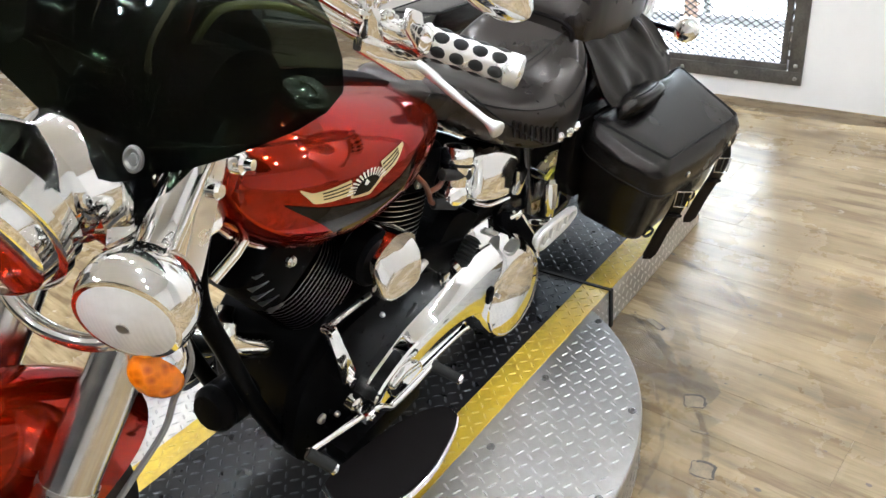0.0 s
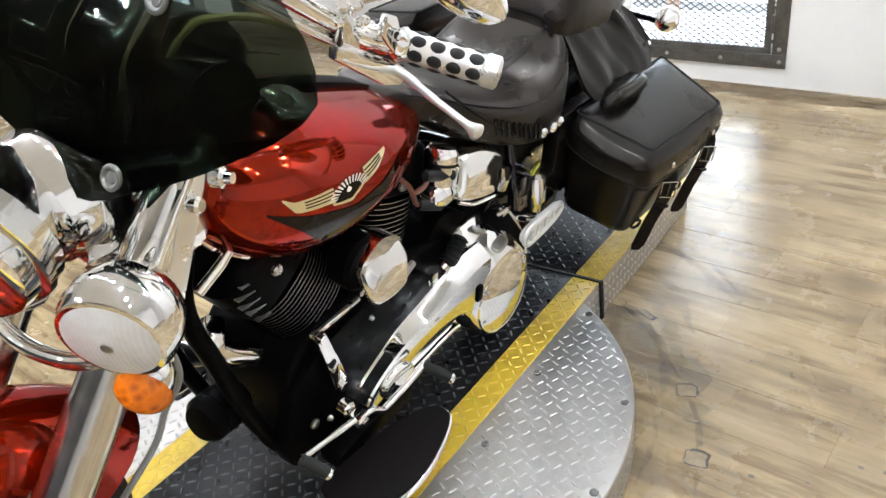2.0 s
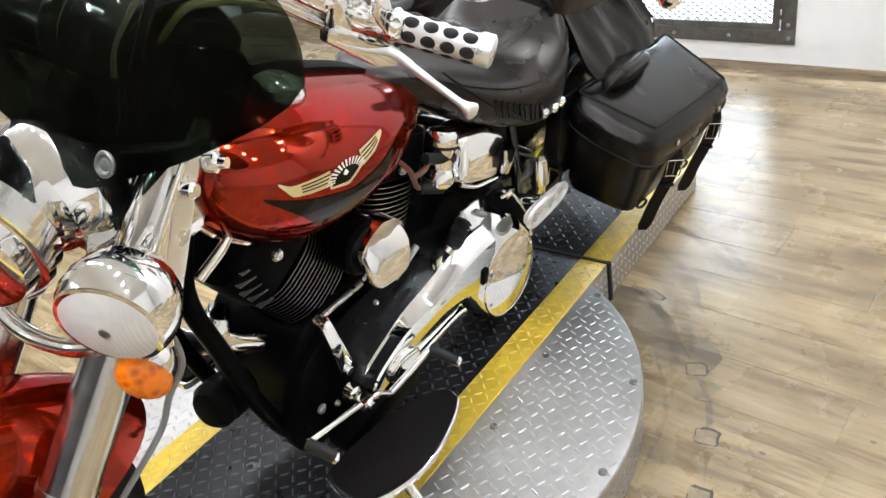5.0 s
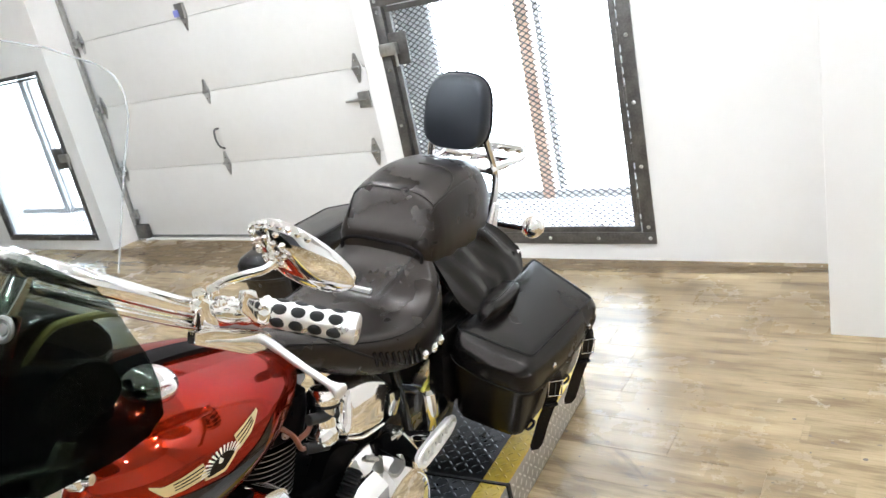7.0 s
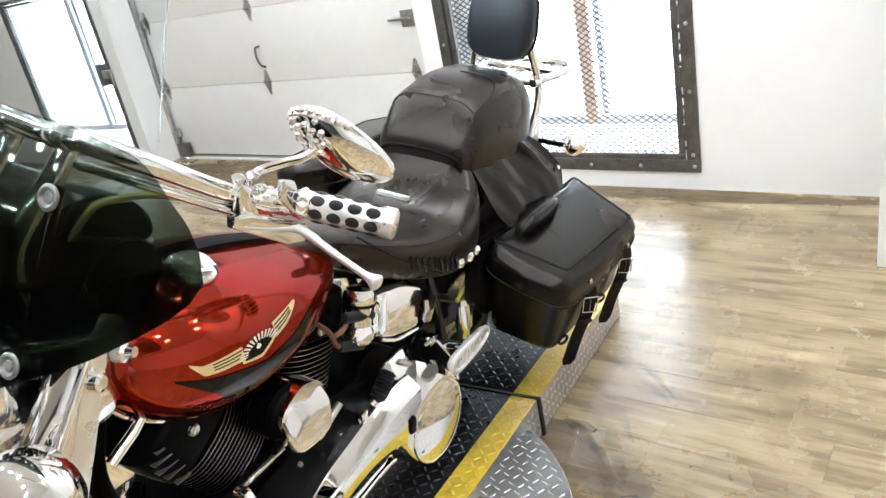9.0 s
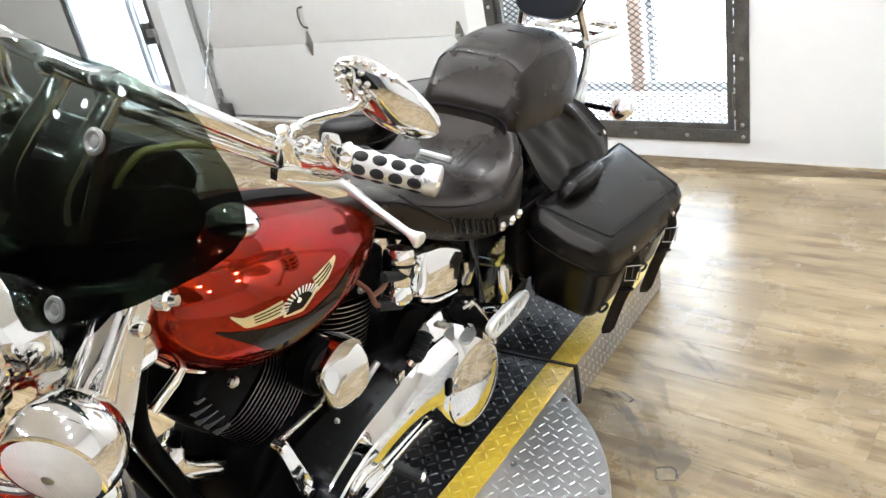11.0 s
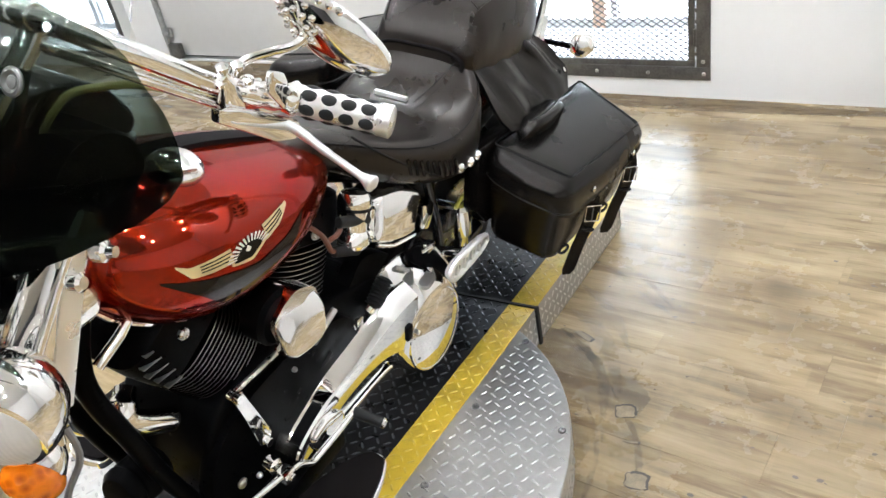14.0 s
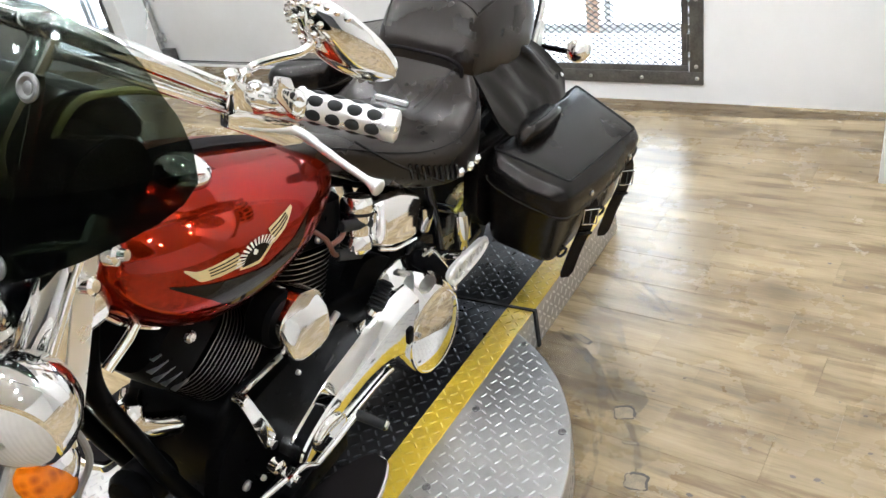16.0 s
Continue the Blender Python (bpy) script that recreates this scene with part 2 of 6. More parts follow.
def plank_material():
    m = material("washed_oak_plank", (0.5, 0.4, 0.28), 0.3, Specular_IOR_Level=0.6)
    info = m.node_tree.nodes.new("ShaderNodeObjectInfo")
    isl = m.node_tree.nodes.new("ShaderNodeNewGeometry")
    rnd = nd(m, "ShaderNodeMath", operation="ADD")
    wire(m, info.outputs["Random"], rnd.inputs[0])
    wire(m, isl.outputs["Random Per Island"], rnd.inputs[1])
    tc = m.node_tree.nodes.new("ShaderNodeTexCoord")
    sh = nd(m, "ShaderNodeVectorMath", operation="MULTIPLY_ADD")
    geo = isl.outputs["Position"]
    comb = m.node_tree.nodes.new("ShaderNodeCombineXYZ")
    for k in range(3):
        wire(m, rnd.outputs[0], comb.inputs[k])
    wire(m, comb.outputs[0], sh.inputs[0])
    sh.inputs[1].default_value = (13.7, 7.1, 3.3)
    rot = nd(m, "ShaderNodeVectorRotate")
    rot.inputs["Angle"].default_value = radians(4.29)
    rot.inputs["Axis"].default_value = (0, 0, 1)
    wire(m, geo, rot.inputs["Vector"])
    wire(m, rot.outputs[0], sh.inputs[2])
    mp = m.node_tree.nodes.new("ShaderNodeMapping")
    mp.inputs["Scale"].default_value = (1.5, 9.5, 1.0)
    wire(m, sh.outputs[0], mp.inputs["Vector"])
    broad = nd(m, "ShaderNodeTexNoise", Scale=1.9, Detail=5.0, Roughness=0.6)
    wire(m, mp.outputs[0], broad.inputs["Vector"])
    mp2 = m.node_tree.nodes.new("ShaderNodeMapping")
    mp2.inputs["Scale"].default_value = (3.0, 60.0, 1.0)
    wire(m, sh.outputs[0], mp2.inputs["Vector"])
    fine = nd(m, "ShaderNodeTexNoise", Scale=2.5, Detail=6.0, Roughness=0.65)
    wire(m, mp2.outputs[0], fine.inputs["Vector"])
    r1 = ramp(m, broad.outputs[0], [(0.26, (0.145, 0.107, 0.058)), (0.40, (0.228, 0.171, 0.097)), (0.50, (0.335, 0.264, 0.155)), (0.66, (0.41, 0.331, 0.201)), (0.8, (0.43, 0.357, 0.23))])
    r2 = ramp(m, fine.outputs[0], [(0.32, (0.66, 0.615, 0.55)), (0.58, (1, 1, 1))])
    mul = nd(m, "ShaderNodeMix", blend_type="MULTIPLY")
    mul.inputs[0].default_value = 0.55
    wire(m, r1.outputs[0], mul.inputs[6])
    wire(m, r2.outputs[0], mul.inputs[7])
    tone = ramp(m, info.outputs["Random"], [(0.0, (0.88, 0.87, 0.86)), (1.0, (1.06, 1.05, 1.03))])
    mul2 = nd(m, "ShaderNodeMix", blend_type="MULTIPLY")
    mul2.inputs[0].default_value = 1.0
    wire(m, mul.outputs[2], mul2.inputs[6])
    wire(m, tone.outputs[0], mul2.inputs[7])
    # scuffed, dirty patches with outlines of their own
    dirt = nd(m, "ShaderNodeTexNoise", Scale=1.3, Detail=7.0, Roughness=0.7)
    wire(m, geo, dirt.inputs["Vector"])
    dr = ramp(m, dirt.outputs[0], [(0.36, (0.70, 0.67, 0.61)), (0.50, (1, 1, 1))])
    mul3 = nd(m, "ShaderNodeMix", blend_type="MULTIPLY")
    mul3.inputs[0].default_value = 0.8
    # printed strips within each plank, each of its own tone
    strips = nd(m, "ShaderNodeTexBrick", Scale=1.0)
    strips.inputs["Color1"].default_value = (0.70, 0.66, 0.60, 1)
    strips.inputs["Color2"].default_value = (1.10, 1.09, 1.05, 1)
    strips.inputs["Mortar"].default_value = (0.8, 0.77, 0.72, 1)
    strips.inputs["Mortar Size"].default_value = 0.0012
    strips.inputs["Brick Width"].default_value = 0.42
    strips.inputs["Row Height"].default_value = 0.09
    strips.offset, strips.squash = 0.37, 1.0
    wire(m, rot.outputs[0], strips.inputs["Vector"])
    mul4 = nd(m, "ShaderNodeMix", blend_type="MULTIPLY")
    mul4.inputs[0].default_value = 0.75
    wire(m, mul2.outputs[2], mul4.inputs[6])
    wire(m, strips.outputs["Color"], mul4.inputs[7])
    wire(m, mul4.outputs[2], mul3.inputs[6])
    wire(m, dr.outputs[0], mul3.inputs[7])
    wire(m, mul3.outputs[2], bsdf(m).inputs["Base Color"])
    rg = ramp(m, dirt.outputs[0], [(0.30, grey(0.33)), (0.66, grey(0.21))])
    wire(m, rg.outputs[0], bsdf(m).inputs["Roughness"])
    bump(m, fine.outputs[0], 0.12, 0.0008)
    return m


PLANK = plank_material()
JOINT = material("dark_floor_joint", (0.22, 0.17, 0.10), 0.7)


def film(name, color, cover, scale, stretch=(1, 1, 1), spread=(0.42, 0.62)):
    """Thin patchy colour that lets the floor show between."""
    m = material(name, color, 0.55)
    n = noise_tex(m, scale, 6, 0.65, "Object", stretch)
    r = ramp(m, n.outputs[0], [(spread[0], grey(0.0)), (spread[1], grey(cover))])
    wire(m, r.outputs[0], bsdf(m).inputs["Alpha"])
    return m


BROWN_FILM = film("brown_floor_film", (0.17, 0.12, 0.062), 0.85, 5, (1, 3, 1), (0.30, 0.55))
TYREMARK = film("grey_tyre_mark", (0.10, 0.095, 0.09), 0.30, 14, spread=(0.36, 0.62))
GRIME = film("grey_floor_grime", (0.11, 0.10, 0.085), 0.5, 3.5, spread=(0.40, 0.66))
SPECK = material("dark_speck", (0.07, 0.055, 0.04), 0.7)
SCUFF = material("scuffed_floor_residue", (0.17, 0.13, 0.09), 0.6)
worn(SCUFF, (0.13, 0.10, 0.065), (0.30, 0.24, 0.15), 30)


def glow(name, color, strength):
    m = bpy.data.materials.new(name)
    m.use_nodes = True
    b = bsdf(m)
    b.inputs["Base Color"].default_value = (0.8, 0.8, 0.8, 1)
    b.inputs["Emission Color"].default_value = (*color, 1)
    b.inputs["Emission Strength"].default_value = strength
    return m


SPOT = glow("lit_bulb", (1.0, 0.985, 0.96), 410.0)
OUTSIDE = glow("bright_overcast_outdoors", (0.85, 0.935, 1.0), 9.0)


# ---- mesh helpers ----
def settle(bm, smooth=True, angle=38):
    bmesh.ops.recalc_face_normals(bm, faces=bm.faces)
    for f in bm.faces:
        f.smooth = smooth
    lim = radians(angle)
    for e in bm.edges:
        if len(e.link_faces) == 2 and e.calc_face_angle(0) > lim:
            e.smooth = False


def part(name, bm, mat, parent=None, label="", smooth=True, angle=38):
    settle(bm, smooth, angle)
    me = bpy.data.meshes.new(name)
    bm.to_mesh(me)
    bm.free()
    mats = mat if isinstance(mat, (list, tuple)) else [mat]
    for m in mats:
        me.materials.append(m)
    ob = new(name, me)
    if parent is not None:
        ob.parent = parent
    if label:
        ob["label"] = label
    return ob


def soften(bm, width, segments=2, angle=30):
    lim = radians(angle)
    es = [e for e in bm.edges if len(e.link_faces) == 2 and e.calc_face_angle(0) > lim]
    if es:
        bmesh.ops.bevel(bm, geom=es, offset=width, segments=segments, affect="EDGES", profile=0.6, clamp_overlap=True)
    return bm


def box(x0, x1, y0, y1, z0, z1, bev=0.0, seg=2):
    bm = bmesh.new()
    bmesh.ops.create_cube(bm, size=1.0)
    for v in bm.verts:
        v.co = Vector((x0 + (v.co.x + 0.5) * (x1 - x0), y0 + (v.co.y + 0.5) * (y1 - y0), z0 + (v.co.z + 0.5) * (z1 - z0)))
    if bev:
        soften(bm, bev, seg)
    return bm


def join(*bms):
    """Joins bmeshes that form one piece."""
    base = bms[0]
    for b in bms[1:]:
        me = bpy.data.meshes.new("tmp")
        b.to_mesh(me)
        b.free()
        base.from_mesh(me)
        bpy.data.meshes.remove(me)
    return base


def moved(bm, m):
    bmesh.ops.transform(bm, matrix=m, verts=bm.verts)
    return bm


def spline(points, n=6):
    """A smooth run of points through the given ones."""
    p = [Vector(q) for q in points]
    p = [p[0] * 2 - p[1]] + p + [p[-1] * 2 - p[-2]]
    out = []
    for i in range(1, len(p) - 2):
        a, b, c, d = p[i - 1:i + 3]
        for k in range(n):
            t = k / n
            out.append(0.5 * ((2 * b) + (c - a) * t + (2 * a - 5 * b + 4 * c - d) * t * t + (3 * b - a - 3 * c + d) * t ** 3))
    out.append(p[-2])
    return out


def loft(rings, cap=True, closed=True, wrap=False):
    bm = bmesh.new()
    rows = [[bm.verts.new(Vector(c)) for c in r] for r in rings]
    pairs = list(zip(rows, rows[1:])) + ([(rows[-1], rows[0])] if wrap else [])
    for a, b in pairs:
        n = len(a)
        for i in range(n if closed else n - 1):
            j = (i + 1) % n
            bm.faces.new((a[i], a[j], b[j], b[i]))
    if cap and closed and not wrap:
        bm.faces.new(rows[0][::-1])
        bm.faces.new(rows[-1])
    return bm


def tube(points, r, seg=10, closed=False):
    pts = [Vector(p) for p in points]
    n = len(pts)
    rad = r if isinstance(r, (list, tuple)) else [r] * n
    rings = []
    normal = None
    for i, p in enumerate(pts):
        if closed:
            t = (pts[(i + 1) % n] - pts[i - 1]).normalized()
        else:
            t = (pts[min(i + 1, n - 1)] - pts[max(i - 1, 0)]).normalized()
        if normal is None:
            normal = t.orthogonal().normalized()
        normal = (normal - t * normal.dot(t)).normalized()
        side = t.cross(normal)
        rings.append([p + (normal * math.cos(a) + side * math.sin(a)) * rad[i] for a in [math.tau * k / seg for k in range(seg)]])
    return loft(rings, cap=not closed, wrap=closed)


def axis_frame(origin, direction):
    z = Vector(direction).normalized()
    x = z.orthogonal().normalized()
    y = z.cross(x)
    m = Matrix((x, y, z)).transposed().to_4x4()
    return Matrix.Translation(origin) @ m


def lathe(profile, origin, direction, seg=28):
    """Turned piece: profile rows are (distance along the axis, radius)."""
    m = axis_frame(origin, direction)
    rings = [[m @ Vector((max(r, 1e-4) * math.cos(a), max(r, 1e-4) * math.sin(a), h)) for a in [math.tau * k / seg for k in range(seg)]] for h, r in profile]
    return loft(rings)


def rod(a, b, r, seg=12, bev=0.0):
    a, b = Vector(a), Vector(b)
    length = (b - a).length
    c = min(bev or r * 0.15, length * 0.3)
    return lathe([(0, r - c), (c, r), (length - c, r), (length, r - c)], a, b - a, seg)


def slab(outline, x0, x1, bev=0.004, seg=2, taper=0.0):
    """A plate whose outline lies in the (y, z) plane, from x0 to x1 across."""
    cy = sum(p[0] for p in outline) / len(outline)
    cz = sum(p[1] for p in outline) / len(outline)
    ring0 = [(x0, y, z) for y, z in outline]
    ring1 = [(x1, cy + (y - cy) * (1 - taper), cz + (z - cz) * (1 - taper)) for y, z in outline]
    bm = loft([ring0, ring1])
    bmesh.ops.recalc_face_normals(bm, faces=bm.faces)
    if bev:
        soften(bm, bev, seg, 25)
    return bm


def dome(outline, x0, x1, inset, steps=6, side=1):
    """A plate in the (y, z) plane with a crowned outer face."""
    n = len(outline)
    p = [Vector((a, b, 0)) for a, b in outline]
    area = sum(a.x * b.y - b.x * a.y for a, b in zip(p, p[1:] + p[:1]))
    sgn = 1 if area > 0 else -1
    nrm = []
    for i in range(n):
        t = (p[(i + 2) % n] - p[i - 2]).normalized()
        nrm.append(Vector((-t.y, t.x, 0)) * sgn)
    rings = [[(x0, q.x, q.y) for q in p]]
    for k in range(steps + 1):
        a = math.pi * 0.5 * k / steps
        d = inset * (1 - math.cos(a))
        x = x0 + (x1 - x0) * (0.35 + 0.65 * math.sin(a))
        rings.append([(x, q.x + m.x * d, q.y + m.y * d) for q, m in zip(p, nrm)])
    return loft(rings)


def crowned(outline, x0, x1, inset, steps=4):
    """Like dome, with a broad sloping shoulder along its upper edge."""
    n = len(outline)
    p = [Vector((a, b, 0)) for a, b in outline]
    area = sum(a.x * b.y - b.x * a.y for a, b in zip(p, p[1:] + p[:1]))
    sgn = 1 if area > 0 else -1
    nrm = []
    for i in range(n):
        t = (p[(i + 4) % n] - p[i - 4]).normalized()
        nrm.append(Vector((-t.y, t.x, 0)) * sgn)
    rings = [[(x0, q.x, q.y) for q in p]]
    for s, g in ((0.0, 0.12), (0.02, 0.17), (0.06, 0.215), (0.80, 0.86), (0.86, 0.92), (0.93, 0.97), (1.0, 1.0)):
        rings.append([(x0 + (x1 - x0) * g, q.x + m.x * inset * s * (0.35 + 0.65 * max(0.0, -m.y)), q.y + m.y * inset * s * (0.35 + 0.65 * max(0.0, -m.y))) for q, m in zip(p, nrm)])
    return loft(rings)


def smooth_outline(points, n=5):
    p = [Vector((a, b, 0)) for a, b in points]
    m = len(p)
    out = []
    for i in range(m):
        a, b, c, d = p[i - 1], p[i], p[(i + 1) % m], p[(i + 2) % m]
        for k in range(n):
            t = k / n
            q = 0.5 * ((2 * b) + (c - a) * t + (2 * a - 5 * b + 4 * c - d) * t * t + (3 * b - a - 3 * c + d) * t ** 3)
            out.append((q.x, q.y))
    return out


def interp(rows, y):
    """Smooth values between rows (y, a, b, c...)."""
    if y <= rows[0][0]:
        return rows[0][1:]
    for i in range(len(rows) - 1):
        p, q = rows[i], rows[i + 1]
        if y <= q[0]:
            o, r = rows[max(i - 1, 0)], rows[min(i + 2, len(rows) - 1)]
            h = q[0] - p[0]
            t = (y - p[0]) / h
            out = []
            for a, b, c, d in zip(o[1:], p[1:], q[1:], r[1:]):
                m0 = (c - a) / (q[0] - o[0]) * h
                m1 = (d - b) / (r[0] - p[0]) * h
                out.append((2 * t ** 3 - 3 * t * t + 1) * b + (t ** 3 - 2 * t * t + t) * m0 + (3 * t * t - 2 * t ** 3) * c + (t ** 3 - t * t) * m1)
            return tuple(out)
    return rows[-1][1:]


def power(v, e):
    return math.copysign(abs(v) ** e, v)


def thing(name, m, label, category, group=""):
    ob = new(name)
    ob.matrix_world = m
    ob.empty_display_size = 0.1
    return tagged(ob, label, category, group)


# ---- room ----
ROOM = pose(0, 3.833, 0, 0, 0, -4.29)
HIGH = 3.6


def structure(name, bm, mat, label, category, m=ROOM, smooth=True):
    ob = part(name, bm, mat, None, "", smooth)
    ob.matrix_world = m
    return tagged(ob, label, category, kind="structure")


W1, W2, GAR = (-2.33, -0.79), (-7.52, -5.97), (-5.80, -2.48)
SILL, HEAD, GTOP, THICK = 0.10, 1.655, 2.9, 0.30
structure("wall_north", join(
    box(-11, W2[0], 0, THICK, 0, HIGH), box(*W2, 0, THICK, 0, SILL), box(*W2, 0, THICK, HEAD, HIGH), box(W2[1], GAR[0], 0, THICK, 0, HIGH),
    box(*GAR, 0, THICK, GTOP, HIGH), box(GAR[1], W1[0], 0, THICK, 0, HIGH), box(*W1, 0, THICK, 0, SILL), box(*W1, 0, THICK, HEAD, HIGH),
    box(W1[1], 7, 0, THICK, 0, HIGH)), WALL, "white painted wall with two barred windows and a garage opening", "wall", smooth=False)
structure("wall_pier", box(0.122, 2.4, -0.735, -0.002, 0, HIGH, 0.006), WALL, "white painted boxed-out pier beside the window", "wall")
structure("wall_east", box(4.6, 4.9, -11.0, -0.002, 0, HIGH), WALL, "plain white painted side wall", "wall")
structure("wall_west", box(-10.9, -10.6, -11.0, -0.002, 0, HIGH), WALL, "plain white painted side wall", "wall")
# unseen end of the room, added dark so paint and chrome reflect little
structure("wall_south", box(-10.6, 4.6, -11.3, -11.0, 0, HIGH), DARK_WALL, "unseen end wall, coloured dark for dim reflections", "wall")
structure("ceiling", box(-11, 7, -11.3, 1.4, HIGH + 0.002, HIGH + 0.2), CEIL, "plain pale ceiling of the showroom", "ceiling")
structure("ground", box(-400, 400, 0.55, 400, -0.3, -0.06), material("outdoor_concrete", (0.32, 0.315, 0.30), 0.8), "pale concrete yard outside the windows", "ground")


# floor of planks laid along the window wall
PL, PW = 1.22, 0.18
floor = structure("floor", box(-11, 7, -11.3, 0.42, -0.05, -0.004), JOINT, "washed oak vinyl plank floor with scuffs", "floor")


def plank_mesh(length, width):
    bm = box(0, length - 0.0005, 0, width - 0.0005, -0.0039, 0.0, 0.0003, 1)
    settle(bm, False)
    me = bpy.data.meshes.new("plank")
    bm.to_mesh(me)
    bm.free()
    me.materials.append(PLANK)
    return me


rng = random.Random(4)
plank_data = plank_mesh(PL, PW)
plank_rows = []
v = 0.30 - PW
while v > -11.2:
    shift = rng.random() * PL
    u = -10.6 - shift
    while u < 4.6:
        plank_rows.append((u, v))
        u += PL
    v -= PW
near_planks = [p for p in plank_rows if -7.5 < p[0] < 1.4 and p[1] > -4.4]
far_planks = [p for p in plank_rows if p not in set(near_planks)]
for u, v in near_planks:
    ob = new("plank", plank_data)
    ob.parent = floor
    ob.location = (u, v, -0.00005)
verts, faces = [], []
for u, v in far_planks:
    k = len(verts)
    verts += [(u, v, 0), (u + PL - 0.002, v, 0), (u + PL - 0.002, v + PW - 0.002, 0), (u, v + PW - 0.002, 0)]
    faces.append((k, k + 1, k + 2, k + 3))
fm = bpy.data.meshes.new("far_planks")
fm.from_pydata(verts, [], faces)
fm.materials.append(PLANK)
fo = new("plank_field", fm)
fo.parent = floor
tagged(fo, kind="stuff")


# ---- garage door ----
def garage_door():
    top = thing("garage_door", ROOM, "white sectional steel garage door, closed, with steel hinges", "garage door")
    v0 = THICK + 0.015
    rows = [0.03, 0.655, 1.235, 1.805, 2.39, 2.97]
    for a, b in zip(rows, rows[1:]):
        part("panel", box(-5.98, -2.3, v0, v0 + 0.045, a + 0.0015, b - 0.0015, 0.004), DOORWHITE, top)
    part("backing", box(-5.97, -2.31, v0 + 0.046, v0 + 0.05, 0.02, 2.98), DOORWHITE, top)
    part("bottom_seal", box(-5.68, -2.35, v0 + 0.004, v0 + 0.04, 0.0, 0.028, 0.003), RUBBER, top, "black rubber bottom seal")
    part("retainer", box(-5.68, -2.35, v0 - 0.006, v0 + 0.002, 0.012, 0.024), GALV, top, "bright metal seal retainer")

    # white strip stands in for daylight through the gap below the door
    part("threshold", box(-5.66, -2.42, v0 - 0.055, v0 - 0.008, 0.0, 0.012, 0.003), DOORWHITE, top, "white strip standing for daylight under the door")

    def hinge(u, z, w=0.07, hgt=0.098):
        plate = slab([(0, hgt), (w * 0.18, hgt * 0.96), (w * 0.55, 0.012), (w * 0.55, -0.012), (w * 0.12, -hgt), (-w * 0.12, -hgt), (-w * 0.55, -0.012), (-w * 0.55, 0.012), (-w * 0.18, hgt * 0.96)], 0, 0.005, 0.0015, 1)
        plate = moved(plate, Matrix(((0, 1, 0, u), (-1, 0, 0, v0 - 0.001), (0, 0, 1, z), (0, 0, 0, 1))))
        h = part("hinge", join(plate, rod((u - 0.03, v0 - 0.016, z), (u + 0.03, v0 - 0.016, z), 0.011)), GALV, top, "galvanised steel hinge")
        for dz in (0.05, -0.05):
            part("bolt", lathe([(0, 0.007), (0.006, 0.007), (0.008, 0.004)], (u, v0 - 0.006, z + dz), (0, -1, 0), 8), CHROME, h)
        return h

    for z in rows[1:4]:
        hinge(-4.33, z)
        hinge(-2.80, z)
        hinge(-5.70, z)
    part("pull_handle", tube(spline([(-4.32, v0, 0.94), (-4.335, v0 - 0.035, 0.93), (-4.33, v0 - 0.05, 0.86), (-4.315, v0 - 0.04, 0.80), (-4.31, v0, 0.775)]), 0.008), STEEL, top, "bent steel pull handle")
    lock = part("slide_lock", box(-2.84, -2.74, v0 - 0.014, v0 - 0.001, 0.965, 1.075, 0.003), GALV, top, "galvanised slide bolt lock")
    part("bolt_bar", rod((-2.95, v0 - 0.016, 1.02), (-2.76, v0 - 0.016, 1.02), 0.009), GALV, lock)
    lift = part("strut_bracket", box(-4.38, -4.29, v0 - 0.03, v0 - 0.001, 1.80, 1.91, 0.003), GALV, top, "galvanised operator bracket")
    part("sticker", box(-4.40, -4.34, v0 - 0.034, v0 - 0.031, 1.815, 1.865), material("blue_sticker", (0.18, 0.2, 0.5), 0.5), lift)
    return top


garage_door()
track = thing("door_track", ROOM, "galvanised steel vertical garage door track", "door track")
part("rail", box(-5.795, -5.755, THICK - 0.035, THICK - 0.002, 0.0, 2.7, 0.003), GALV, track)
for z in (0.25, 0.655, 1.235, 1.805, 2.3):
    br = part("bracket", box(-5.75, -5.69, THICK - 0.03, THICK - 0.004, z - 0.04, z + 0.04, 0.003), GALV, track)
    part("roller", rod((-5.735, THICK - 0.06, z), (-5.70, THICK - 0.06, z), 0.02), GALV, br)
part("foot_bracket", box(-5.75, -5.60, THICK - 0.05, THICK - 0.003, 0.02, 0.15, 0.004), STEEL, track, "dark steel foot bracket")


# ---- barred windows ----
def zigzag_mesh(u0, u1, z0, z1, v, pitch, rise, r):
    """Expanded metal: rows of joined diamonds."""
    verts, faces = [], []
    n = round((u1 - u0) / pitch * 2)
    du = (u1 - u0) / n
    rows = round((z1 - z0) / rise)
    dz = (z1 - z0) / rows
    for i in range(rows):
        zc = z0 + (i + 0.5) * dz
        base = len(verts)
        for k in range(n + 1):
            s = 1 if (k + i) % 2 else -1
            u, z = u0 + k * du, zc + s * dz * 0.5
            verts += [(u, v - r, z - r), (u, v - r, z + r), (u, v + r, z + r), (u, v + r, z - r)]
        for k in range(n):
            a = base + 4 * k
            for q in range(4):
                w = (q + 1) % 4
                faces.append((a + q, a + 4 + q, a + 4 + w, a + w))
    return verts, faces


